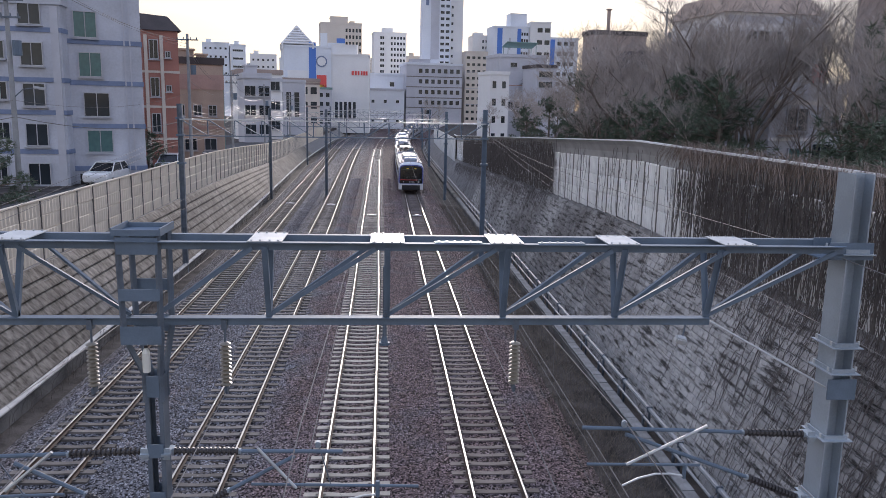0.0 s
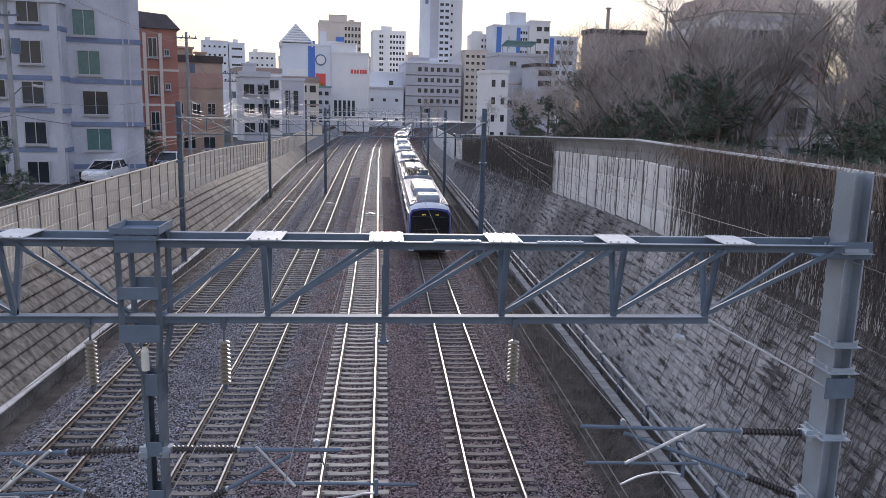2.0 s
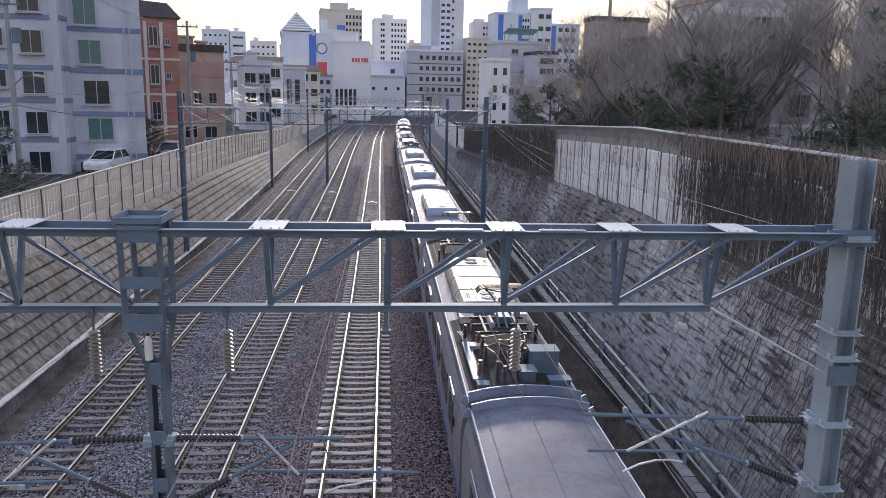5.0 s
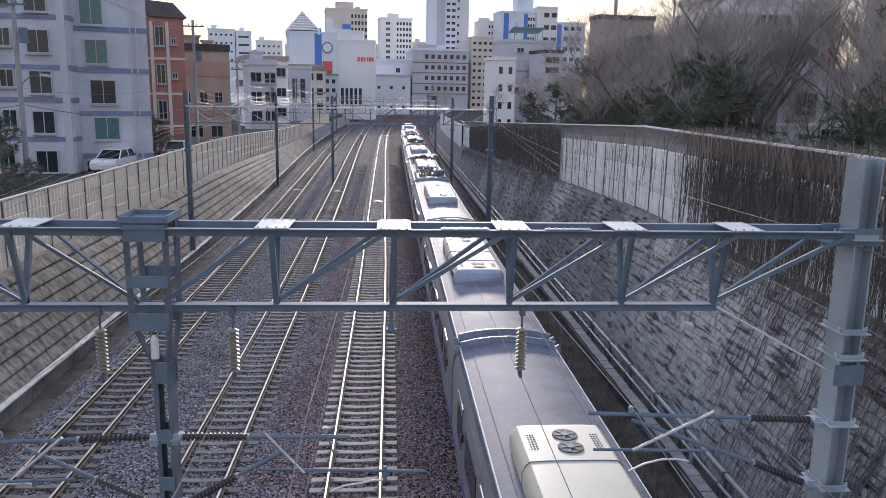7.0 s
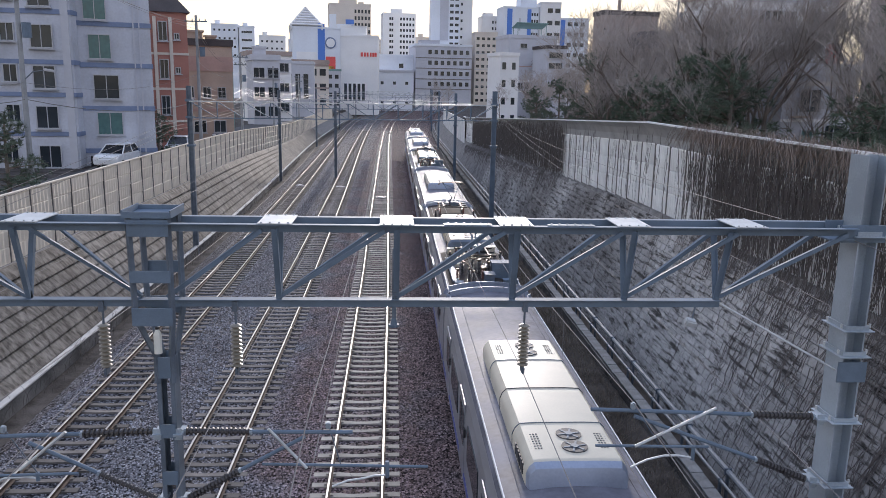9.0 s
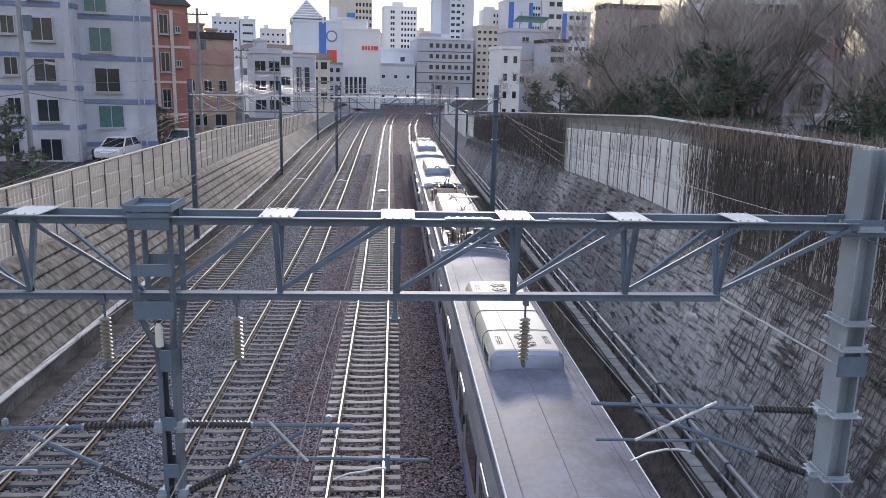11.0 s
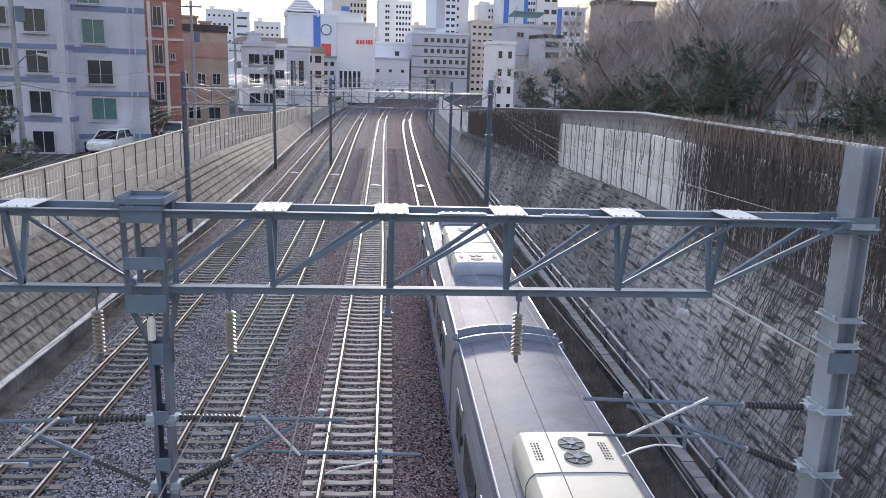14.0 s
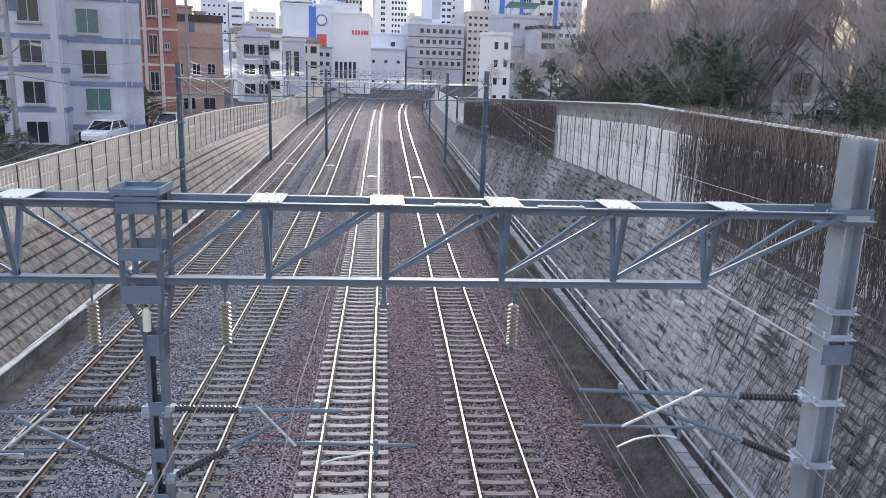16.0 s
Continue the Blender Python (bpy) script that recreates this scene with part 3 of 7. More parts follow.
# ---------- western noise barrier ----------
def ribbed_panel(w, h, d, ribs, material, name, across=True):
    """A pan with pressed ribs facing -x or +x; runs along y."""
    bm = bmesh.new()
    n = ribs * 2
    pts = []
    for k in range(n + 1):
        y = w * k / n
        pts.append((y, d if k % 2 else d * 0.55))
    lo = [bm.verts.new((x, y, 0)) for y, x in pts]
    mid = [bm.verts.new((x, y, h - 0.05)) for y, x in pts]
    hi = [bm.verts.new((d * 0.2, y, h)) for y, x in pts]
    for a, b in ((lo, mid), (mid, hi)):
        for k in range(n):
            bm.faces.new((a[k], a[k + 1], b[k + 1], b[k]))
    bk = [bm.verts.new((-d, y, z)) for y, z in ((0, 0), (w, 0), (w, h), (0, h))]
    bm.faces.new(bk)
    bm.faces.new([*lo, bk[1], bk[0]])
    bm.faces.new([*hi[::-1], bk[3], bk[2]])
    bm.faces.new((lo[0], bk[0], bk[3], hi[0], mid[0]))
    bm.faces.new((lo[-1], mid[-1], hi[-1], bk[2], bk[1]))
    bmesh.ops.recalc_face_normals(bm, faces=bm.faces)
    me = bpy.data.meshes.new(name)
    bm.to_mesh(me)
    bm.free()
    me.materials.append(material)
    return me


def barrier_west():
    th = thing("noise_barrier", "beige ribbed metal noise barrier on the slope", "noise barrier")
    bay, rows, h = 2.2, 4, 0.70
    me = ribbed_panel(bay - 0.07, h - 0.012, 0.06, 6, M_PANEL_L, "noise_panel")
    bmp = bmesh.new()
    box(bmp, 0, 0, h * 2, 0.15, 0.07, h * 4 + 0.06)
    post = None
    rest = bmesh.new()
    rnd = random.Random(3)
    for i in range(96):
        y = 24.0 + bay * i
        x = L_TOP - 0.12 + west_off(y)
        lz = L_Z + west_drop(y)
        if post is None:
            post = part("post", bmp, M_POSTS, th, m=pose(x, y, lz)).data
        elif i < 70:
            shared("post", post, th, pose(x, y, lz))
        for r in range(rows):
            m = pose(x, y + 0.035, lz + 0.01 + h * r, 0, rnd.uniform(-1.2, 1.2), -math.degrees(heading(west_off, y)) + rnd.uniform(-.4, .4))
            if i < 70:
                shared("noise_panel", me, th, m)
            else:
                k0 = len(rest.verts)
                rest.from_mesh(me)
                rest.verts.ensure_lookup_table()
                for q in rest.verts[k0:]:
                    q.co = m @ q.co
    tagged(part("panel_rest", rest, M_PANEL_L, th), kind="stuff")
    bm = bmesh.new()
    sweep(bm, [(-0.09, 2.81), (0.09, 2.81), (0.09, 2.87), (-0.09, 2.87)], [(L_TOP - 0.12 + west_off(y), y, L_Z + west_drop(y), 0) for y in np.arange(24, 236, 4.4)])
    part("coping", bm, M_PANEL_L, th)
    # extend towards the bridge, out of view
    bm = bmesh.new()
    box(bm, L_TOP - 0.12, 4, L_Z + 1.3, 0.1, 39.8, 2.6)
    part("near_panel", bm, M_PANEL_L, th)


# ---------- eastern noise barrier with a bent top ----------
def barrier_east():
    th = thing("noise_barrier", "white corrugated noise barrier with a curved top", "noise barrier")
    bay, h = 2.0, 1.02
    me = ribbed_panel(bay - 0.14, h - 0.03, -0.06, 7, M_PANEL_R, "noise_panel")
    x0 = R_TOP + 0.2
    bmp = bmesh.new()
    tube(bmp, [(0, 0, -0.1), (0, 0, 3.1), (-0.06, 0, 3.45), (-0.22, 0, 3.8), (-0.42, 0, 4.02)], 0.07, 6)
    post = None
    for i in range(60):
        y = 12.0 + bay * i
        drop = east_drop(y)
        x = x0 + bend(y)
        z = R_Z + drop
        if post is None:
            post = part("post", bmp, M_POSTS, th, m=pose(x, y, z)).data
        else:
            shared("post", post, th, pose(x, y, z))
        for r in range(3):
            shared("noise_panel", me, th, pose(x, y + 0.07, z + h * r))
    bm = bmesh.new()
    sec = [(0.0, 3.06), (-0.06, 3.42), (-0.22, 3.77), (-0.42, 3.98), (-0.46, 4.02), (-0.20, 3.83), (-0.02, 3.46), (0.04, 3.06)]
    ys = np.arange(10, 134, 2.0)
    sweep(bm, sec, [(x0 - 0.06 + bend(y), y, R_Z + east_drop(y), 0) for y in ys])
    part("bent_top", bm, mat("smoked_acrylic_top", (0.40, 0.40, 0.39), 0.35, var=0.3, scale=0.8), th, "grey translucent bent top sheet")
    # edge strip: its white base colour stands in for the sun's reflection
    bm = bmesh.new()
    sweep(bm, [(-0.60, 4.0), (-0.40, 4.0), (-0.40, 4.07), (-0.60, 4.07)], [(x0 - 0.02 + bend(y), y, R_Z + east_drop(y), 0) for y in ys])
    part("coping", bm, M_CAP, th, "aluminium edge strip whitened for its sun glint")
    # lower barrier where the line bends away
    bm = bmesh.new()
    for i in range(24):
        y = 133 + 3.0 * i
        box(bm, x0 - 0.4 + bend(y), y, 2.9, 0.1, 2.9, 5.6, (0, 0, -math.degrees(math.atan(6.8e-4 * max(0, y - 150)))))
    tagged(part("panel_rest", bm, M_PANEL_R, th), kind="stuff")


barrier_west()
barrier_east()


# ---------- gantries ----------
def h_section(bm, x, y, z0, z1, w=0.36, d=0.34, t=0.022):
    """An H column whose flanges face along the beam."""
    W, D, T = w / 2, d / 2, t / 2
    o = [(-W - T, -D), (-W + T, -D), (-W + T, -T), (W - T, -T), (W - T, -D), (W + T, -D), (W + T, D), (W - T, D), (W - T, T), (-W + T, T), (-W + T, D), (-W - T, D)]
    prism(bm, [(x + u, y + v) for u, v in o], z0, z1, "z")


def ring_plate(bm, x, y, z, w, d, out, h):
    """A flat rectangular ring round a column."""
    rows = [[bm.verts.new((x + i * a, y + k * c, zz)) for i, k in ((-1, -1), (1, -1), (1, 1), (-1, 1))] for a, c, zz in
            ((w / 2, d / 2, z), (w / 2 + out, d / 2 + out, z), (w / 2 + out, d / 2 + out, z + h), (w / 2, d / 2, z + h))]
    for q in range(4):
        for k in range(4):
            a, b = rows[q], rows[(q + 1) % 4]
            bm.faces.new((a[k], a[(k + 1) % 4], b[(k + 1) % 4], b[k]))


def collar(col, x, y, z, w=0.40, d=0.40):
    """A bolted clamp round a column: a band, a flange under it, bolts at the corners."""
    b = bmesh.new()
    ring_plate(b, x, y, z - 0.03, w, d, 0.02, 0.06)
    part("clamp", b, M_GALV_COL, col)
    b = bmesh.new()
    ring_plate(b, x, y, z - 0.044, w + 0.03, d + 0.03, 0.06, 0.012)
    part("clamp_flange", b, M_GALV_COL, col)
    for i in (-1, 1):
        for k in (-1, 1):
            b = bmesh.new()
            tube(b, [(x + i * (w / 2 + 0.055), y + k * d * 0.42, z - 0.01), (x + i * (w / 2 + 0.055), y + k * d * 0.42, z + 0.05)], 0.016, 6)
            part("bolt", b, M_GALV_LIGHT, col)


def v_truss(th, y, z_top, z_bot, nodes, lows, splice=(), rev=None, half=0.30, light=True):
    """A beam of two top chords and one bottom chord; nodes: plate places on top, lows: where the web meets the bottom chord."""
    ya, yb = y - half, y + half
    x0, x1 = nodes[0], nodes[-1]
    for yy, s in ((ya, 1), (yb, -1)):
        bm = bmesh.new()
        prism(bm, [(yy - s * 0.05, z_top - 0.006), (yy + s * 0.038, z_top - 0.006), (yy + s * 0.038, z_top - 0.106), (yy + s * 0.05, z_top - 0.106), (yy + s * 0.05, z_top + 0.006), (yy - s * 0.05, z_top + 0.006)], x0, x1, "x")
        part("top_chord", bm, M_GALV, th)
    bm = bmesh.new()
    o = [(-0.075, 0), (-0.075, -0.012), (-0.03, -0.012), (-0.03, -0.106), (-0.018, -0.106), (-0.018, -0.012), (0.018, -0.012), (0.018, -0.106), (0.03, -0.106), (0.03, -0.012), (0.075, -0.012), (0.075, 0)]
    prism(bm, [(y + u, z_bot + v) for u, v in o], lows[0] - 0.05, lows[-1] + 0.05, "x")
    part("bottom_chord", bm, M_GALV, th)
    me = None
    for x in nodes[1:-1]:
        if me is None:
            b = bmesh.new()
            box(b, 0, 0, 0, 0.44, half * 2 + 0.1, 0.012)
            for i in (-1, 1):
                for k in (-0.17, -0.06, 0.06, 0.17):
                    disc(b, (k, i * (half + 0.005), 0.006), 0.014, 0.016, 6)
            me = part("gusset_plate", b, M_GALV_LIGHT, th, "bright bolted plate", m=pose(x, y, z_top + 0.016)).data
        else:
            shared("gusset_plate", me, th, pose(x, y, z_top + 0.016))
    return ya, yb


def near_gantry():
    th = thing("gantry", "galvanised steel catenary gantry with a triangular truss beam", "railway gantry", "catenary gantries")
    Y, zt, zb = 10.25, 9.22, 8.15
    nodes = [-9.6, -7.85, -6.28, -4.70, -1.52, 0.05, 1.62, 3.19, 4.79, 6.28]
    lows = [-9.4, -7.9, -6.3, -4.81, -3.2, -1.53, 0.05, 1.64, 3.21, 4.52]
    ya, yb = v_truss(th, Y, zt, zb, nodes, lows)
    for i, x in enumerate(lows):
        if abs(x + 3.2) < 0.1:
            continue
        for yy in (ya, yb):
            bm = bmesh.new()
            bar(bm, (x, Y, zb), (x, yy, zt - 0.06), 0.075, 0.02, (0, 1, 0.001))
            bar(bm, (x + 0.034, Y, zb), (x + 0.034, yy, zt - 0.06), 0.012, 0.07, (0, 1, 0.001))
            part("web_post", bm, M_GALV, th)
    pairs = [(0.05, 1.48), (1.64, 3.05), (3.21, 4.62), (4.52, 6.15), (-1.53, -0.1), (-3.0, -1.68), (-3.35, -4.6), (-4.85, -6.15), (-6.35, -7.7)]
    for a, b in pairs:
        for yy in (ya, yb):
            bm = bmesh.new()
            angle_bar(bm, (a, Y, zb + 0.02), (b, yy, zt - 0.08), 0.052)
            part("diagonal", bm, M_GALV, th)
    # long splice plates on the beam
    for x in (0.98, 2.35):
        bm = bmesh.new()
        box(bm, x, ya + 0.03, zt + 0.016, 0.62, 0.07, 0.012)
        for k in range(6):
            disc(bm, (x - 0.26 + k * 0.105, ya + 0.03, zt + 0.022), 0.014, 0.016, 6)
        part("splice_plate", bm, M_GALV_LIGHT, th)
    # eastern column
    bm = bmesh.new()
    XC = 6.50
    h_section(bm, XC, Y, -0.7, 10.2, 0.26, 0.42)
    col = part("column", bm, M_GALV_COL, th)
    for z in (9.14, 7.80, 7.42, 6.42, 5.42):
        collar(col, XC, Y, z, 0.30, 0.44)
    b = bmesh.new()
    box(b, 6.42, Y - 0.21, 9.14, 0.62, 0.03, 0.24)
    box(b, 6.42, Y + 0.21, 9.14, 0.62, 0.03, 0.24)
    box(b, 6.1, Y, 9.06, 0.35, 0.5, 0.02)
    part("beam_seat", b, M_GALV, col)
    b = bmesh.new()
    box(b, XC, Y - 0.23, 7.15, 0.42, 0.02, 0.30)
    part("tie_plate", b, M_GALV, col)
    for dy in (-0.16, 0.16):
        b = bmesh.new()
        tube(b, [(4.58, Y + dy * 0.3, 8.1), (6.3, Y + dy, 7.16)], 0.014, 6)
        part("tie_rod", b, M_GALV_LIGHT, th)
    # western column: a forked head on a slim battened leg
    for sx in (-1, 1):
        b = bmesh.new()
        prism(b, [(-3.06 + sx * u, Y + v) for u, v in ((0.06, -0.13), (0.12, -0.13), (0.12, 0.13), (0.06, 0.13), (0.06, 0.118), (0.108, 0.118), (0.108, -0.118), (0.06, -0.118))], -0.7, 7.35, "z")
        part("column_leg", b, M_GALV_DARK, th, "slim dark steel leg")
        for yy in (Y - 0.26, Y + 0.26):
            b = bmesh.new()
            pts = [(-3.13 + sx * 0.25, yy, 9.28), (-3.12 + sx * 0.235, yy, 7.95), (-3.06 + sx * 0.10, Y + (yy - Y) * 0.5, 7.38), (-3.06 + sx * 0.10, Y + (yy - Y) * 0.5, 7.0)]
            tube(b, pts, 0.042, 4)
            part("fork_leg", b, M_GALV_DARK, th)
    for z, h in ((9.16, 0.22), (8.52, 0.16), (7.98, 0.24), (7.22, 0.3), (6.3, 0.2), (5.6, 0.2), (4.9, 0.2)):
        w = 0.52 if z > 7.6 else 0.2
        for sy in (-1, 1):
            b = bmesh.new()
            box(b, -3.125 if z > 7.6 else -3.06, Y + sy * (0.315 if z > 7.6 else 0.145), z, w, 0.014, h)
            part("batten_plate", b, M_GALV, th)
    b = bmesh.new()
    box(b, -3.13, Y, 9.30, 0.62, 0.64, 0.02)
    for sx in (-1, 1):
        box(b, -3.13 + sx * 0.30, Y, 9.34, 0.02, 0.66, 0.10)
        box(b, -3.13, Y + sx * 0.32, 9.33, 0.58, 0.02, 0.08)
    part("cap_tray", b, M_GALV, th)
    return th


near_gantry()


def far_gantry(y_w, y_e, x_w, x_e, mids, z):
    th = thing("gantry", "grey steel catenary gantry spanning the tracks", "railway gantry", "catenary gantries")
    for x, y in [(x_w, y_w), (x_e, y_e)] + mids:
        bm = bmesh.new()
        h_section(bm, x, y, -0.7, z + 1.0, 0.3, 0.3, 0.03)
        col = part("column", bm, M_GALV_DARK if x < 0 else M_GALV, th)
        for zz in (z + 0.05, z - 1.05, z - 2.9):
            b = bmesh.new()
            box(b, x, y, zz, 0.5, 0.42, 0.14)
            part("clamp", b, M_GALV, col)
    A, B = Vector((x_w, y_w, z)), Vector((x_e, y_e, z))
    d = (B - A).normalized()
    off = Vector((-d.y, d.x, 0)) * 0.3
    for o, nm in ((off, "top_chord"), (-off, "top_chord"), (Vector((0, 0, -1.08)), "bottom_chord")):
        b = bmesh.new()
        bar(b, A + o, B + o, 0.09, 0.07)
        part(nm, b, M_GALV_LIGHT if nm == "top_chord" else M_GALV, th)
    n = int((B - A).length / 1.65)
    for i in range(n):
        p, q = A.lerp(B, i / n), A.lerp(B, (i + 1) / n)
        b = bmesh.new()
        lo = Vector((0, 0, -1.08))
        bar(b, p + lo, p + off, 0.05, 0.05, (0, 1, 0.01))
        bar(b, p + lo, p - off, 0.05, 0.05, (0, 1, 0.01))
        part("web_post", b, M_GALV, th)
        b = bmesh.new()
        s, e = (p + lo, q) if i > n * 0.55 else (q + lo, p)
        bar(b, s, e + off, 0.045, 0.045, (0, 1, 0.01))
        bar(b, s, e - off, 0.045, 0.045, (0, 1, 0.01))
        part("diagonal", b, M_GALV, th)
    return th


far_gantry(53.0, 56.0, -13.45, 7.2, [], 9.78)
far_gantry(95.5, 96.5, -13.7, 7.6, [(-7.05, 96.0)], 9.3)
far_gantry(150, 150, -14.6, 8.6, [], 9.3)
far_gantry(205, 205, -14.0, 9.9, [], 9.3)
far_gantry(262, 262, -12.5, 12.2, [], 9.3)


# ---------- insulators, cantilevers, wires ----------
def insulator_string(x, y, z_top, n, z_bot):
    th = thing("insulator_string", "hanging string of beige ribbed insulators on a steel rod", "insulator", "insulators under the beam")
    b = bmesh.new()
    tube(b, [(x, y, z_top), (x, y, z_bot)], 0.016, 6)
    box(b, x, y, z_top - 0.05, 0.07, 0.12, 0.14)
    part("rod", b, M_GALV_DARK, th)
    b = bmesh.new()
    box(b, x, y, z_bot + 0.03, 0.04, 0.16, 0.10, bevel=0.01)
    part("wire_clamp", b, M_GALV_DARK, th)
    me = None
    z0 = z_top - 0.34
    for k in range(n):
        z = z0 - k * 0.056
        if me is None:
            b = bmesh.new()
            disc(b, (0, 0, 0), 0.078, 0.012, 14)
            disc(b, (0, 0, 0.012), 0.074, 0.024, 14, 0.035)
            disc(b, (0, 0, -0.022), 0.038, 0.022, 10)
            me = part("shed", b, M_INSUL, th, m=pose(x, y, z), soft=True).data
        else:
            shared("shed", me, th, pose(x, y, z))


for x in (-3.87, -2.12, 1.83):
    insulator_string(x, 10.25, 8.10, 11, 7.10)
th = thing("pulley_lamp", "small dark bell-shaped fitting hanging under the beam", "fitting")
b = bmesh.new()
tube(b, [(0.02, 10.25, 8.85), (0.02, 10.25, 7.85)], 0.03, 6)
part("rod", b, M_GALV_DARK, th)
b = bmesh.new()
disc(b, (0.02, 10.25, 7.76), 0.075, 0.03, 14)
disc(b, (0.02, 10.25, 7.79), 0.05, 0.1, 12, 0.025)
part("bell", b, M_GALV, th)
b = bmesh.new()
tube(b, [(0.02, 10.25, 8.75), (0.04, 10.25, 7.85)], 0.012, 4)
for k in range(12):
    box(b, 0.03, 10.22, 8.75 - k * 0.05, 0.05, 0.03, 0.018)
part("adjusting_strip", b, M_GALV_DARK, th)

th = thing("floodlight", "small grey floodlight hung under the beam's end", "lamp")
b = bmesh.new()
tube(b, [(4.25, 10.25, 8.1), (4.2, 10.22, 7.86)], 0.012, 6)
part("hanger", b, M_GALV_DARK, th)
b = bmesh.new()
box(b, 4.17, 10.2, 7.83, 0.16, 0.12, 0.1, (20, 15, 0), bevel=0.02)
part("lamp_body", b, M_GALV_LIGHT, th)

bm = bmesh.new()
disc(bm, (-3.10, 10.02, 7.46), 0.052, 0.26, 12)
disc(bm, (-3.10, 10.02, 7.72), 0.052, 0.07, 12, 0.022)
bottle = thing("plastic_bottle", "pale plastic bottle tied to the steel column", "bottle")
part("body", bm, mat("milky_plastic", (0.75, 0.74, 0.66), 0.3, var=0.05), bottle, soft=True)
bm = bmesh.new()
disc(bm, (-3.10, 10.02, 7.79), 0.024, 0.03, 10)
part("cap", bm, M_INSUL_BROWN, bottle)


def ribbed(bm, a, b, n, r, core):
    a, b = Vector(a), Vector(b)
    tube(bm, [a, b], core, 8)
    for k in range(n):
        p = a.lerp(b, (k + 0.5) / n)
        d = (b - a).normalized() * 0.012
        tube(bm, [p - d, p + d], r, 10, r * 0.8)


def cantilever(s, x_post, z_top, x_ins, x_tip, z_tip, z_low, x_stay, z_stay, x_end, z_end, brace, reg, arm, clamp, y=10.22):
    """A swinging bracket on a column: insulated top tube and stay, brace, registration tube, steady arm; s: the way it points."""
    th = thing("cantilever_arm", "swivelling tube bracket carrying the overhead wires", "cantilever bracket", "cantilever brackets")

    def rod(name, a, c, r, material, dy=0.0):
        b = bmesh.new()
        tube(b, [(a[0], y + dy, a[1]), (c[0], y + dy, c[1])], r, 8)
        return part(name, b, material, th, soft=True)

    slope = (z_tip - z_top) / (x_tip - x_post)
    zt = lambda x: z_top + slope * (x - x_post)
    xa = x_post + s * 0.12
    rod("top_tube", (x_ins, zt(x_ins)), (x_tip, z_tip), 0.03, M_GALV)
    b = bmesh.new()
    ribbed(b, (xa, y, zt(xa)), (x_ins, y, zt(x_ins)), 15, 0.06, 0.03)
    part("insulator", b, M_INSUL_BROWN, th)
    b = bmesh.new()
    ribbed(b, (xa, y, z_low), (x_stay, y, z_stay), 15, 0.06, 0.03)
    part("insulator", b, M_INSUL_BROWN, th)
    rod("stay_tube", (x_stay, z_stay), (x_end, z_end), 0.03, M_GALV)
    rod("brace_tube", brace[0], brace[1], 0.022, M_GALV_LIGHT, -0.06)
    rod("registration_tube", reg[0], reg[1], 0.022, M_GALV)
    if arm:
        (xc, zc), (xm, zm), (xe, ze) = arm
        b = bmesh.new()
        tube(b, [(xc, y, zc), ((xc + xm) / 2, y, (zc + zm) / 2 + 0.03), (xm, y, zm), ((xm + xe) / 2, y, (zm + ze) / 2 + 0.02), (xe, y, ze)], 0.016, 6)
        part("steady_arm", b, M_GALV_LIGHT, th, soft=True)
        rod("drop_bracket", (xe, ze - 0.03), (xe, reg[0][1] + 0.02), 0.03, M_GALV)
    rod("tie_wire", clamp, (clamp[0] - s * 0.12 + 0.3, reg[1][1] + 0.02), 0.008, M_GALV_DARK)
    for cx, cz, w, h in ((clamp[0], clamp[1] - 0.02, 0.07, 0.10), (xa, zt(xa), 0.06, 0.09), (xa, z_low, 0.06, 0.09), (x_stay, z_stay, 0.06, 0.07), (x_ins, zt(x_ins), 0.06, 0.07)):
        b = bmesh.new()
        box(b, cx, y, cz, w, 0.08, h, bevel=0.015)
        part("clamp", b, M_GALV_COL, th)
    for xp, zp in ((x_post + s * 0.05, z_top), (x_post + s * 0.05, z_low)):
        b = bmesh.new()
        box(b, xp, y, zp, 0.12, 0.3, 0.03)
        box(b, xp, y - 0.1, zp, 0.1, 0.02, 0.16)
        part("hinge_bracket", b, M_GALV_COL, th)
    return th


cantilever(-1, 6.25, 6.39, 5.21, 2.84, 6.53, 5.40, 5.34, 5.73, 3.48, 6.42, ((4.65, 6.56), (3.5, 5.98)), ((4.61, 5.93), (2.94, 5.97)), ((3.47, 5.62), (3.96, 5.80), (4.39, 5.76)), (3.45, 6.60))
cantilever(1, -2.98, 6.25, -1.96, -0.55, 6.21, 5.23, -2.13, 5.65, -1.22, 6.15, ((-1.71, 6.30), (-1.19, 5.70)), ((-1.82, 5.74), (0.52, 5.67)), ((-0.84, 5.38), (-0.4, 5.50), (-0.06, 5.55)), (-0.89, 6.34))
cantilever(-1, -3.16, 6.25, -4.26, -5.7, 6.19, 5.23, -4.07, 5.63, -4.98, 6.10, ((-4.45, 6.28), (-5.1, 5.72)), ((-4.35, 5.63), (-6.0, 5.60)), ((-5.5, 5.5), (-5.2, 5.58), (-4.9, 5.56)), (-5.3, 6.32))


def wire(name, pts, r, material, label, group="overhead wires", sag=0.0):
    full = []
    for p, q in zip(pts, pts[1:]):
        p, q = Vector(p), Vector(q)
        for k in range(10):
            t = k / 10
            full.append(p.lerp(q, t) - Vector((0, 0, 4 * sag * t * (1 - t))))
    full.append(Vector(pts[-1]))
    b = bmesh.new()
    tube(b, full, r, 4)
    return tagged(part(name, b, material), label, "wire", group)


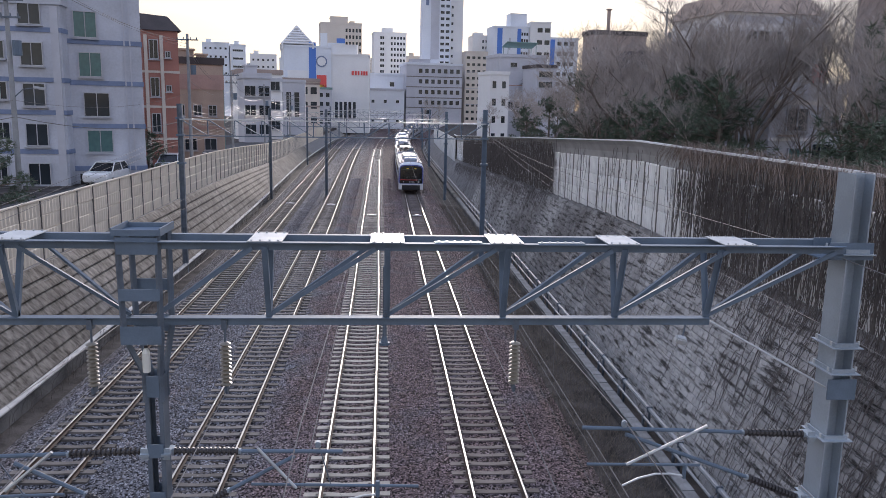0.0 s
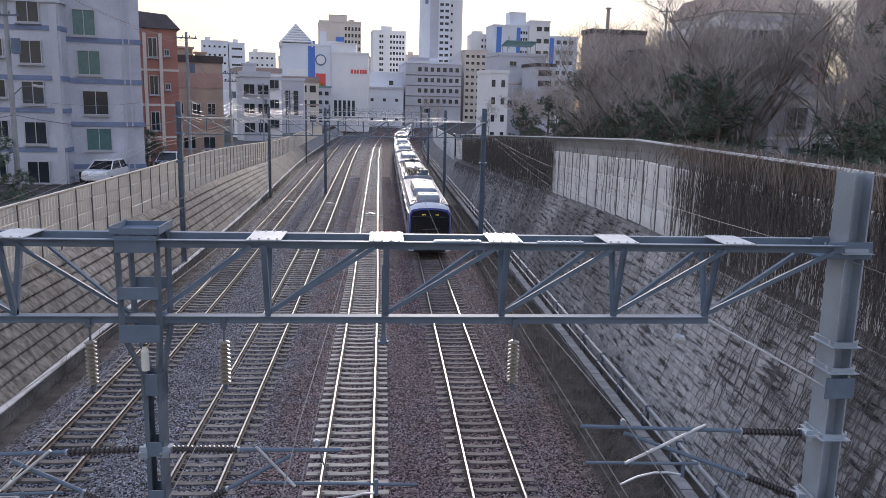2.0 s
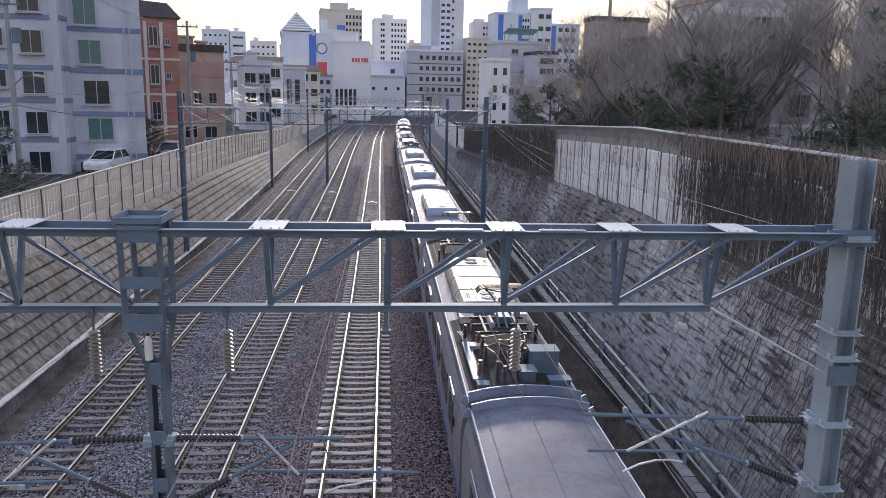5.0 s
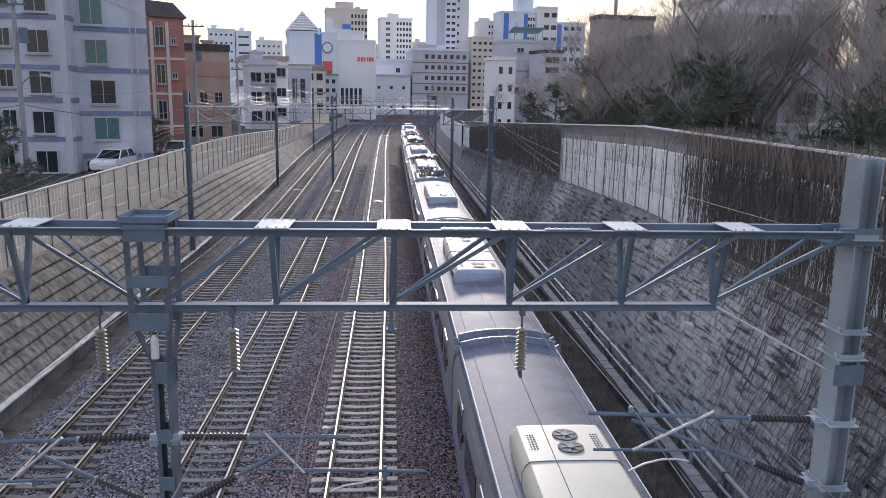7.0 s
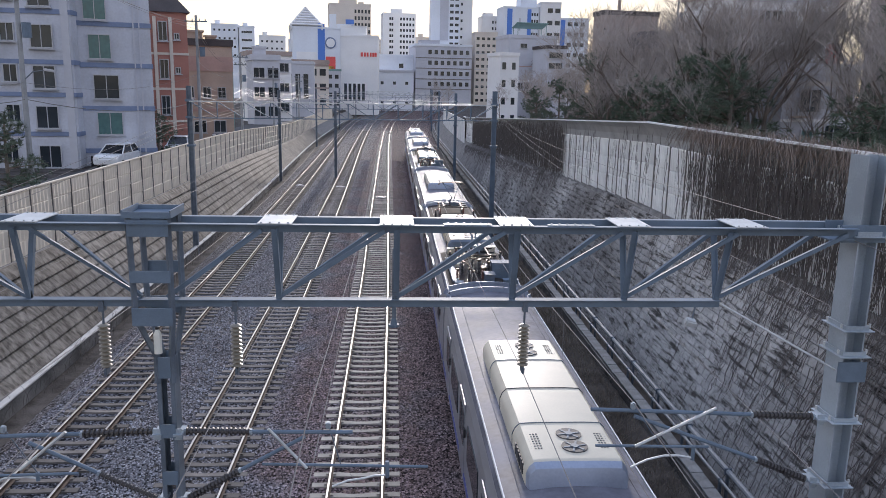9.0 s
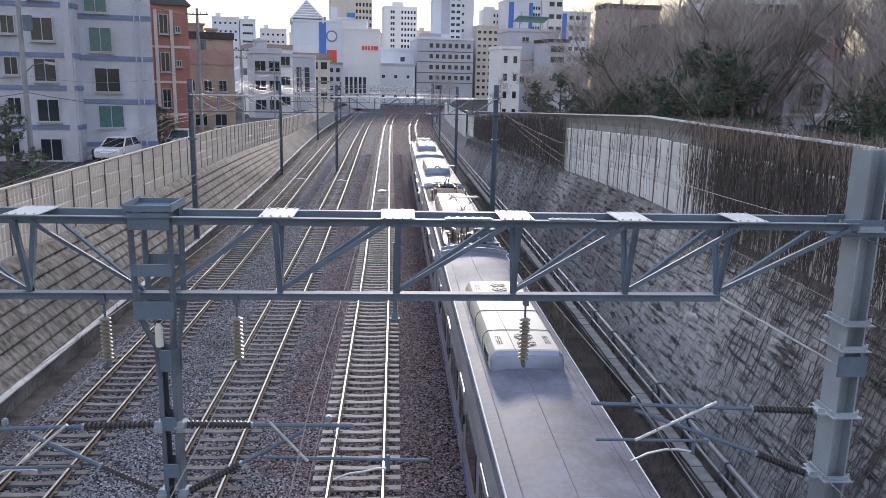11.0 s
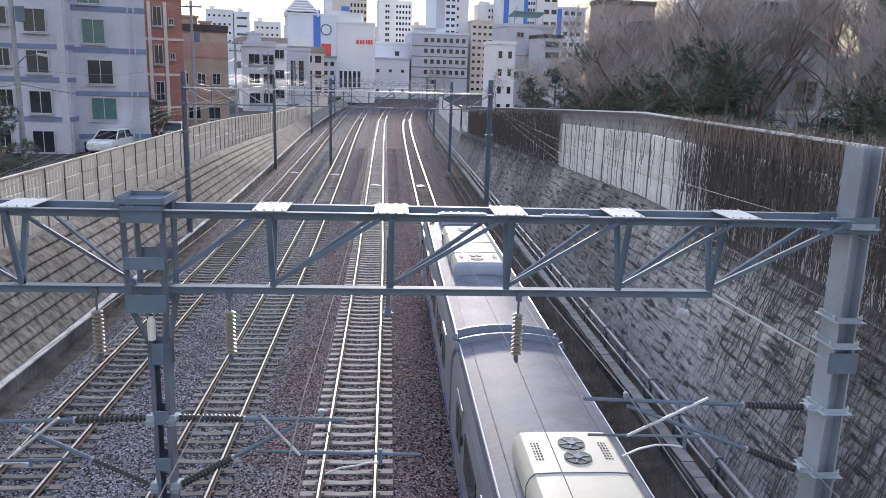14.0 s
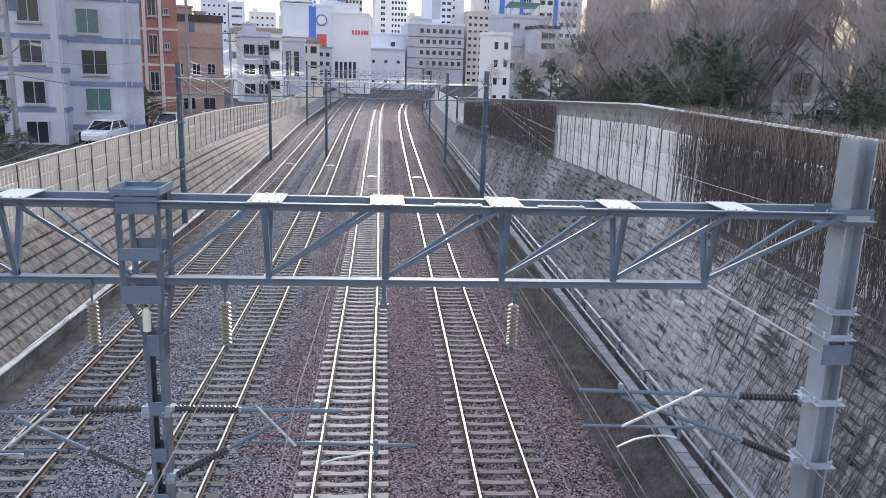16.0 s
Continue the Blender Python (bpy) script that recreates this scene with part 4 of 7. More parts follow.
SPANS = [-45, 10.22, 56, 96, 150, 205, 262, 330]
for key, off in (("A", -0.1), ("B", 0.0), ("C", -0.12), ("D", 0.05)):
    f = LINES[key]
    th = thing("catenary", "dark overhead contact wire hung from its carrier wire", "overhead line", "catenaries")
    b = bmesh.new()
    tube(b, [(f(y) + off * (1 if i % 2 else -1), y, 5.64) for i, y in enumerate(SPANS)], 0.008, 4)
    part("contact_wire", b, M_WIRE, th)
    b = bmesh.new()
    pts, drops = [], []
    for i, (y0, y1) in enumerate(zip(SPANS, SPANS[1:])):
        for k in range(10):
            t = k / 10
            y = y0 + (y1 - y0) * t
            x = (f(y0) + off * (1 if i % 2 else -1)) * (1 - t) + (f(y1) - off * (1 if i % 2 else -1)) * t
            z = 6.62 - 4 * 0.55 * t * (1 - t)
            pts.append((x, y, z))
            if k:
                drops.append((x, y, z))
    tube(b, pts, 0.009, 4)
    part("carrier_wire", b, M_WIRE, th)
    for x, y, z in drops:
        if 0 < y < 160:
            b = bmesh.new()
            tube(b, [(x, y, z), (x, y, 5.64)], 0.006, 3)
            part("dropper", b, M_WIRE, th)
for x in (-3.87, -2.12, 1.83):
    wire("feeder_wire", [(x, -45, 7.2), (x, 10.25, 7.1), (x - 0.1, 56, 7.4), (x - 0.2, 96, 7.4), (x, 150, 7.4)], 0.006, M_WIRE, "thin grey feeder wire under the gantries", sag=0.35)
for x0, z0, x1, z1 in ((6.75, 7.80, 7.9, 8.8), (6.75, 7.42, 7.9, 8.5), (6.3, 9.05, 7.6, 8.9)):
    wire("return_wire", [(x0 - 0.4, -40, z0 + 0.2), (x0, 10.25, z0), (x1, 56, z1), (7.9, 96, 7.4), (9.0, 150, 7.4)], 0.006, M_WIRE, "thin grey wire clamped to the columns", sag=0.4)
wire("feeder_wire", [(7.4, 56, 6.3), (5.54, 8, 6.1), (4.4, -24, 6.2)], 0.008, M_WIRE, "thin grey feeder wire beside the eastern track", sag=0.15)
for dx in (0.0, 0.35, 0.75):
    wire("track_cable", [(6.1 + dx, 14, -0.45 + 0.5 * (dx > 0.5)), (6.3 + dx, 60, -0.3), (6.5 + dx, 130, -0.3)], 0.010, M_WIRE, "grey cable lying along the foot of the bank", "ground cables", sag=0.05)

# ---------- buildings ----------
# white of the distant blocks, with the blue of far haze put into it
M_W_PALE = mat("haze_blue_white_render", (0.74, 0.78, 0.84), 0.8, var=0.08, scale=0.08, fine=1.5, bump=0.02)
M_W_WHITE = mat("white_painted_facade", (0.80, 0.80, 0.80), 0.75, var=0.07, scale=0.1, fine=1.5, bump=0.02)
M_W_CREAM = mat("cream_painted_facade", (0.68, 0.62, 0.55), 0.8, var=0.1, scale=0.12, fine=2, bump=0.02)
M_W_GREY = mat("grey_painted_facade", (0.52, 0.53, 0.58), 0.8, var=0.12, scale=0.15, fine=2, bump=0.03)
M_W_APT = mat("weathered_grey_blue_render", (0.52, 0.54, 0.60), 0.85, var=0.2, scale=0.35, fine=6, bump=0.08)
M_W_BAND = mat("slate_blue_band", (0.20, 0.25, 0.38), 0.8, var=0.15, scale=1, fine=8, bump=0.03)
M_W_RED = mat("red_brown_brick", (0.42, 0.20, 0.16), 0.85, var=0.15, scale=0.5, fine=14, bump=0.1)
M_W_TAN = mat("tan_render", (0.46, 0.36, 0.29), 0.85, var=0.18, scale=0.4, fine=8, bump=0.06)
M_W_ROSE = mat("rose_render", (0.44, 0.30, 0.26), 0.85, var=0.15, scale=0.4, fine=8, bump=0.06)
M_W_GREEN = mat("green_grey_side", (0.20, 0.32, 0.30), 0.8, var=0.15, scale=0.4, fine=8, bump=0.05)
M_W_BLUE = mat("blue_facade_strip", (0.10, 0.22, 0.62), 0.6, var=0.06, scale=0.2, bump=0.01)
M_W_BROWN = mat("brown_brick_house", (0.38, 0.31, 0.28), 0.85, var=0.2, scale=0.4, fine=10, bump=0.08)
M_ROOF = mat("dark_roof_felt", (0.07, 0.06, 0.06), 0.8, var=0.3, scale=0.6, fine=10, bump=0.15)
M_FRAME = mat("pale_window_frame", (0.46, 0.47, 0.50), 0.5, var=0.08, bump=0.02)
M_FRAME_DARK = mat("brown_window_frame", (0.16, 0.14, 0.13), 0.6, var=0.15, bump=0.02)
M_SIGN_RED = mat("red_sign", (0.72, 0.10, 0.09), 0.5, var=0.05, bump=0)
M_SIGN_YEL = mat("yellow_sign", (0.80, 0.62, 0.10), 0.5, var=0.05, bump=0)
M_TEAL = mat("teal_window_film", (0.08, 0.17, 0.17), 0.2, var=0.15, bump=0)
_win = {}


def window_mesh(w, h, kind):
    key = (round(w, 2), round(h, 2), kind)
    if key not in _win:
        b = bmesh.new()
        if kind == "frame":
            t = 0.07
            for cx, cz, sx, sz in ((0, h / 2, w + t, t), (0, -h / 2, w + t, t), (-w / 2, 0, t, h - t), (w / 2, 0, t, h - t), (0, 0, t * 0.7, h - t)):
                box(b, cx, -0.02, cz, sx, 0.14, sz)
        elif kind == "sill":
            box(b, 0, -0.08, -h / 2 - 0.1, w + 0.25, 0.24, 0.08)
        else:
            box(b, 0, 0.0, 0, w - 0.01, 0.05, h - 0.01)
        bmesh.ops.recalc_face_normals(b, faces=b.faces)
        me = bpy.data.meshes.new("window")
        b.to_mesh(me)
        b.free()
        me.materials.append({"frame": M_FRAME, "sill": M_FRAME, "teal": M_TEAL}.get(kind, M_WINDOW))
        _win[key] = me
    return _win[key]


def add_window(th, u, z, w, h, fine=False, v=0.0, rz=0.0, teal=False, sill=False):
    if fine:
        f = shared("window", window_mesh(w, h, "frame"), th, pose(u, v - 0.04, z, 0, 0, rz))
        shared("pane", window_mesh(w, h, "teal" if teal else "pane"), f, pose(0, 0.0, 0))
        if sill:
            shared("sill", window_mesh(w, h, "sill"), f, pose(0, 0, 0))
    else:
        shared("window", window_mesh(w, h, "pane"), th, pose(u, v - 0.02, z, 0, 0, rz))


def building(label, p0, p1, depth, z0, z1, wall, wins=(), side=(), bands=(), strips=(), roof="flat", fine=False, roof_mat=None, side_mat=None, tops=(), wsize=(1.4, 1.3), extra=None):
    """A house with its front between two ground points. wins: (u, z) of windows on the front, side: (v, z) on the right-hand side;
    bands: (z, height, material) round it; strips: (u, width, z0, z1, material) up the front; tops: (u0, u1, v0, v1, height) on the roof."""
    a, b = Vector((*p0, 0)), Vector((*p1, 0))
    L = (b - a).length
    th = thing("building", label, "building", "buildings round the line", m=Matrix.Translation((a.x, a.y, 0)) @ Matrix.Rotation(math.atan2(b.y - a.y, b.x - a.x), 4, "Z"))
    bm = bmesh.new()
    box(bm, L / 2, depth / 2, (z0 + z1) / 2, L, depth, z1 - z0)
    part("wall", bm, wall, th)
    if side_mat:
        bm = bmesh.new()
        box(bm, L + 0.03, depth / 2, (z0 + z1) / 2, 0.06, depth - 0.02, z1 - z0 - 0.1)
        part("side_wall", bm, side_mat, th)
    if roof == "flat":
        bm = bmesh.new()
        for cx, cy, sx, sy in ((L / 2, 0.0, L + 0.3, 0.3), (L / 2, depth, L + 0.3, 0.3), (0, depth / 2, 0.3, depth - 0.3), (L, depth / 2, 0.3, depth - 0.3)):
            box(bm, cx, cy, z1 + 0.35, sx, sy, 0.7)
        part("parapet", bm, roof_mat or wall, th)
    elif roof == "hip":
        bm = bmesh.new()
        lo = [bm.verts.new(v) for v in ((-0.3, -0.3, z1), (L + 0.3, -0.3, z1), (L + 0.3, depth + 0.3, z1), (-0.3, depth + 0.3, z1))]
        hi = [bm.verts.new(v) for v in ((0.5, 0.9, z1 + 1.5), (L - 0.7, 0.9, z1 + 1.3), (L - 0.7, depth - 0.9, z1 + 1.3), (0.5, depth - 0.9, z1 + 1.5))]
        for k in range(4):
            bm.faces.new((lo[k], lo[(k + 1) % 4], hi[(k + 1) % 4], hi[k]))
        bm.faces.new(lo[::-1])
        bm.faces.new(hi)
        part("roof", bm, roof_mat or M_ROOF, th)
    for u0, u1, v0, v1, h in tops:
        bm = bmesh.new()
        box(bm, (u0 + u1) / 2, (v0 + v1) / 2, z1 + h / 2 + 0.01, u1 - u0, v1 - v0, h)
        box(bm, (u0 + u1) / 2, (v0 + v1) / 2, z1 + h + 0.1, u1 - u0 + 0.3, v1 - v0 + 0.3, 0.2)
        part("roof_house", bm, wall, th)
    for z, h, m in bands:
        bm = bmesh.new()
        box(bm, L / 2, -0.02, z, L + 0.06, 0.1, h)
        box(bm, L + 0.0, depth / 2, z, 0.14, depth, h)
        part("band", bm, m, th)
    for u, w, za, zb, m in strips:
        bm = bmesh.new()
        box(bm, u, -0.06, (za + zb) / 2, w, 0.16, zb - za)
        part("facade_strip", bm, m, th)
    for wdw in wins:
        u, z = wdw[:2]
        w, h = wdw[2:4] if len(wdw) >= 4 else wsize
        add_window(th, u, z, w, h, fine, teal=len(wdw) > 4, sill=fine)
    for v, z in side:
        shared("window", window_mesh(*wsize, "pane"), th, pose(L + (0.07 if side_mat else 0.02), v, z, 0, 0, 90))
    return th


def push(th, k):
    """Set a house back along the line from the bridge, grown to match."""
    th.matrix_basis = Matrix.Translation(EYE) @ Matrix.Scale(k, 4) @ Matrix.Translation(-EYE) @ th.matrix_basis


def grid(u0, u1, n, z0, z1, m):
    us = [u0 + (u1 - u0) * i / max(1, n - 1) for i in range(n)]
    zs = [z0 + (z1 - z0) * k / max(1, m - 1) for k in range(m)]
    return [(u, z) for u in us for z in zs]


# the old flats beside the line
FL = 2.78
w1 = []
for k in range(5):
    z = 5.6 + FL * k
    w1 += [(2.55 if k else 2.2, z + 0.25, 0.9, 1.2), (4.75, z, 1.45, 1.55)]
w1 = [w for w in w1 if w[1] < 18.3]
apt = building("grey-blue rendered block of flats with slate bands", (-29.2, 56.9), (-22.5, 57.6), 9, 3.5, 17.3, M_W_APT, w1, bands=[(z, 0.32, M_W_BAND) for z in (7.2, 9.95, 12.2, 15.6)],
               fine=True, strips=[(6.35, 0.5, 3.5, 17.2, M_W_GREY)], tops=[(0.5, 5.5, 2, 6, 1.6)])
w2 = [(1.3, 16.2, 1.5, 1.8, 1), (1.5, 13.4, 1.5, 1.7, 1), (1.8, 10.55, 1.7, 1.7), (1.9, 7.9, 1.7, 1.6, 1)]
building("grey-blue rendered flats with a garage and slate bands", (-22.75, 59.0), (-18.0, 60.6), 8, 3.5, 20.2, M_W_APT, w2, bands=[(z, 0.34, M_W_BAND) for z in (5.9, 9.0, 12.1, 15.0)],
         fine=True, strips=[(3.85, 0.09, 4, 20, M_W_GREY), (4.25, 0.09, 4, 20, M_W_GREY), (1.7, 2.6, 3.5, 5.5, M_DARK)])
w3 = [(2.35, z, 0.7, 1.6) for z in (15.3, 12.1, 9.0)] + [(0.75, z, 0.45, 0.6) for z in (15.2, 12.3, 9.1)] + [(3.5, z, 0.4, 0.5) for z in (14.9, 12.0)]
building("red-brown brick house with pale pilasters and dark roof", (-22.2, 70.0), (-18.1, 71.6), 8, 3.0, 16.9, M_W_RED, w3, bands=[(13.4, 0.2, M_W_CREAM), (10.4, 0.2, M_W_CREAM), (7.6, 0.2, M_W_CREAM)],
         strips=[(1.7, 0.28, 3, 16.5, M_W_CREAM), (3.0, 0.28, 3, 16.5, M_W_CREAM)], roof="hip", fine=True)
building("tan and rose rendered house with a green side", (-21.6, 83.0), (-16.9, 84.6), 6, 2.5, 14.7, M_W_TAN, [(0.6, 10.0, 0.8, 1.1), (2.3, 10, .8, 1.1), (3.8, 10, .8, 1.1), (1.5, 6.5, 1.2, 1.2), (3.5, 6.5, 1.2, 1.2)],
         bands=[(12.9, 1.5, M_W_ROSE), (8.2, 0.3, M_W_ROSE)], fine=True, side_mat=M_W_GREEN, tops=[(0.4, 2.2, 1, 3, 1.4), (2.6, 3.6, 2, 3, 1.0)], roof_mat=M_ROOF)
push(building("narrow grey house with white windows", (-18.2, 104.0), (-14.9, 105.0), 7, 2.5, 14.0, M_W_GREY, grid(0.8, 2.6, 2, 5, 12.4, 4), fine=True, tops=[(0.5, 2.0, 2, 4, 1.6)]), 1.25)
push(building("low white house with a flat roof", (-22.0, 122.0), (-15.8, 124.0), 8, 2.0, 15.2, M_W_WHITE, grid(1, 5.4, 3, 4.5, 13.5, 4), fine=True, roof_mat=M_W_BROWN, bands=[(14.4, 0.5, M_W_GREY)]), 1.25)
push(building("pale shop house with an overhanging roof", (-21.5, 152.0), (-12.6, 155.0), 8, 2.0, 15.0, M_W_CREAM, grid(1, 8.2, 5, 5, 13.4, 4), bands=[(14.7, 0.4, M_W_BROWN), (10.4, 0.3, M_W_BROWN)], roof_mat=M_W_BROWN, wsize=(1.2, 1.3)), 1.5)
building("grey row of shops under corrugated roofs", (-40.0, 284.0), (-19.0, 288.0), 10, 0.5, 16.0, M_W_GREY, grid(1.2, 19.8, 9, 4.5, 14.0, 4), wsize=(1.3, 1.4), tops=[(1, 4, 2, 5, 2.0), (9, 14, 2, 6, 1.4)], roof_mat=M_W_GREEN)
push(building("white low-rise block beyond the sidings", (-13.0, 240.0), (6.0, 242.0), 12, 1.0, 15.2, M_W_PALE, grid(2, 17, 5, 6, 12, 2), wsize=(0.9, 0.9), roof_mat=M_W_GREY), 1.55)
push(building("long haze-blue warehouse block", (-10.5, 275.0), (17.0, 275.0), 14, 1.0, 21.0, M_W_PALE, [(4, 17, 1.6, 1.8), (8, 13, 1.5, 1.6), (13, 18, 1.5, 1.5), (18, 12, 1.5, 1.6), (22, 16, 1.5, 1.8)], strips=[(21, 4.4, 13.5, 17, M_W_ROSE)]), 1.4)

# department store with a pyramid of glass on its corner tower
store = building("white department store with blue corner strip and signs", (-37.5, 300.0), (-20.2, 303.0), 26, 0, 31.5, M_W_PALE, (), side_mat=None,
                 strips=[(10.5, 2.6, 2, 33.4, M_W_BLUE), (13.9, 3.6, 11.5, 21.5, M_SIGN_RED), (13.9, 2.4, 15.0, 18.0, M_SIGN_YEL), (5, 7.5, 8, 23, M_W_WHITE)])
bm = bmesh.new()
base, apex = [(-0.6, -0.3), (10.8, -0.3), (10.8, 10.5), (-0.6, 10.5)], Vector((5.1, 5.1, 39.5))
for k in range(7):
    t0 = k / 7
    c0 = [Vector((x, y, 32.8)).lerp(apex, t0) for x, y in base]
    for i in range(4):
        tube(bm, [c0[i], c0[(i + 1) % 4]], 0.35, 5)
for x, y in base:
    tube(bm, [(x, y, 32.8), apex], 0.3, 5)
    tube(bm, [(x, y, 31.0), (x, y, 32.8)], 0.4, 5)
part("pyramid_frame", bm, M_W_WHITE, store, "white framed pyramid skylight")
bm = bmesh.new()
lo = [bm.verts.new((x, y, 32.6)) for x, y in base]
ap = bm.verts.new(apex - Vector((0, 0, 0.3)))
for k in range(4):
    bm.faces.new((lo[k], lo[(k + 1) % 4], ap))
bm.faces.new(lo[::-1])
part("pyramid_glass", bm, M_W_GREY, store, "dull grey glass pyramid")
bm = bmesh.new()
tube(bm, [(13.9, -0.05, 26.5), (13.9, -0.25, 26.5)], 2.1, 20)
part("clock_rim", bm, M_W_BAND, store, "round dark sign ring")
bm = bmesh.new()
tube(bm, [(13.9, -0.24, 26.5), (13.9, -0.32, 26.5)], 1.6, 20)
part("clock_face", bm, M_W_WHITE, store, "white round sign face")
wing = building("white wing of the store with red lettering bars", (-20.4, 304.0), (-6.0, 304.0), 24, 0, 29.0, M_W_WHITE, [(2 + i * 1.7, 8.5, 1.1, 6.5) for i in range(5)], tops=[(0, 9.8, 2, 8, 4.0)])
for u, w in ((8.2, 1.0), (9.4, 0.8), (10.4, 0.8), (11.6, 0.7), (12.6, 1.0), (13.5, 0.7)):
    bm = bmesh.new()
    box(bm, u, -0.1, 22.6, w * 0.85, 0.2, 1.5)
    part("sign_bar", bm, M_SIGN_RED, wing)

building("tall pale apartment block with tan upper storeys", (-28.0, 350.0), (-10.2, 352.0), 18, 0, 45.0, M_W_CREAM, grid(11.3, 17.2, 5, 6, 42.5, 14) + grid(1.5, 3.5, 2, 30, 36, 2), strips=[(6.8, 7.5, 0, 37, M_W_PALE), (8.8, 3.6, 33.5, 39.0, M_W_BLUE), (1.5, 3, 0, 41, M_W_PALE)],
         tops=[(4.5, 12, 2, 12, 3.2), (13, 15, 3, 8, 1.5)], wsize=(0.85, 1.5))
building("white slab of flats with rows of small windows", (-6.2, 450.0), (12.1, 452.0), 14, 0, 50.5, M_W_WHITE, grid(4, 5.2, 2, 8, 48, 14) + grid(10.0, 17.0, 5, 8, 48, 14), tops=[(5, 11, 3, 9, 3.0)], wsize=(1.0, 1.5))
building("tall pale tower block with a column of balconies", (18.3, 400.0), (32.6, 400.0), 22, 0, 70.0, M_W_PALE, grid(10.2, 12.8, 2, 8, 66, 20), strips=[(6.5, 4.2, 34, 69, M_W_GREY), (2.6, 1.5, 60, 66, M_W_BAND)], wsize=(1.8, 1.3))
building("tall white tower block behind the other", (32.8, 404.0), (39.2, 404.0), 20, 0, 70.0, M_W_WHITE, grid(1, 1.8, 1, 8, 60, 14), wsize=(1.0, 1.3))
push(building("grey office block with bands of windows", (6.8, 250.0), (24.6, 252.0), 16, 0, 23.6, M_W_GREY, grid(4.5, 16.5, 7, 12, 21.8, 4) + grid(6.5, 7.5, 2, 3, 9, 2), bands=[(z, 0.25, M_FRAME_DARK) for z in (10.4, 13.5, 16.8, 20)], tops=[(2, 8, 3, 9, 1.8)], wsize=(1.1, 1.3), roof_mat=M_W_PALE), 1.5)
building("cream block with balconies beyond the line", (40.0, 395.0), (51.2, 396.0), 16, 0, 37.5, M_W_CREAM, grid(1.5, 9.6, 4, 5, 35, 10), wsize=(1.5, 1.3), bands=[(z, 0.2, M_W_GREY) for z in (12, 20, 28)])
building("white flats with a roof terrace", (46.2, 420.0), (58.0, 421.0), 14, 0, 47.5, M_W_WHITE, grid(5.5, 10.8, 4, 6, 45, 13), wsize=(0.9, 1.4), tops=[(1, 6, 2, 8, 2.0)])
building("pale flats with blue corner strips", (55.2, 404.0), (73.5, 406.0), 16, 0, 51.0, M_W_PALE, grid(14.8, 17.4, 3, 6, 48, 14), strips=[(3.0, 2.6, 0, 50.5, M_W_BLUE), (13.2, 2.0, 0, 50.5, M_W_BLUE), (8.3, 0.9, 40, 46, M_W_GREY)], wsize=(0.9, 1.5), tops=[(9.3, 17.8, 3, 12, 7.2)])
building("white flats with a stepped roof", (73.7, 404.0), (84.3, 404.0), 14, 0, 53.5, M_W_WHITE, grid(5.0, 8.8, 2, 8, 50, 8), wsize=(2.6, 2.2))
building("haze-blue flats further off", (85.6, 420.0), (103.0, 421.0), 14, 0, 47.5, M_W_PALE, grid(7, 14, 3, 8, 45, 8), wsize=(2.2, 2.0), strips=[(2.5, 4, 0, 47, M_W_BLUE)])
house = building("grey-brown house with outside stair and roof canopy", (26.0, 180.0), (37.3, 182.0), 10, 3.0, 22.3, M_W_GREY, [(3.5, 20.6, 1.6, 1.0), (8.5, 19, 1.2, 2.2), (1.2, 14, 1, 1.2), (4.8, 9.5, 1.4, 1.3)] + [(3 + i * 1.6, 11.6, 1.2, 1.4) for i in range(5)],
                 bands=[(12.8, 0.35, M_W_WHITE), (10.4, 0.3, M_W_WHITE), (16.0, 0.2, M_W_ROSE)], fine=True)
bm = bmesh.new()
for i in range(10):
    box(bm, 5.2 + i * 0.32, -0.45, 16.2 + i * 0.3, 0.34, 0.8, 0.08)
bar(bm, (5.0, -0.9, 17.0), (8.4, -0.9, 20.0), 0.06, 0.06)
part("stair", bm, M_FRAME_DARK, house)
bm = bmesh.new()
box(bm, 5.5, 2.0, 25.2, 7.5, 4.0, 0.15, (-14, 0, 0))
for u in (2.1, 8.9):
    for v in (0.4, 3.6):
        box(bm, u, v, 23.8, 0.12, 0.12, 2.8)
part("roof_canopy", bm, M_W_GREEN, house, "dull green roof canopy on posts")
bm = bmesh.new()
box(bm, 5.4, -0.25, 15.2, 1.3, 0.5, 1.0)
box(bm, 9.4, -0.25, 15.9, 1.1, 0.5, 0.9)
part("air_conditioner", bm, M_FRAME, house)
building("dark grey house with black balcony windows", (32.9, 170.0), (37.3, 171.0), 8, 3.0, 19.6, M_W_GREY, [(2, 18.2, 3.2, 1.3), (2, 16.0, 3.2, 1.3), (5, 14, 1.4, 1.3), (2, 12, 2, 1.3)], fine=True, roof_mat=M_ROOF)
building("white house beside the cutting with narrow windows", (21.4, 160.0), (25.4, 161.0), 7, 2.0, 17.5, M_W_WHITE, grid(0.9, 3.0, 2, 5, 15.5, 4), wsize=(0.8, 1.4))
building("dark flat-roofed brown house among bare trees", (31.0, 118.0), (39.6, 119.0), 4, 5.0, 22.0, M_W_BROWN, [(0.5, 19.5, 0.8, 1.3), (3.5, 17, 1.2, 1.3)], roof_mat=M_ROOF, tops=[(3.5, 3.9, 3, 3.4, 4.0)])
building("brown gabled house behind bare trees", (22.3, 66.0), (25.8, 67.5), 5, 6.0, 14.6, M_W_BROWN, [(1.5, 14.5, 1.2, 1.3), (3.8, 14.5, 1.2, 1.3)], roof="hip", roof_mat=M_ROOF)
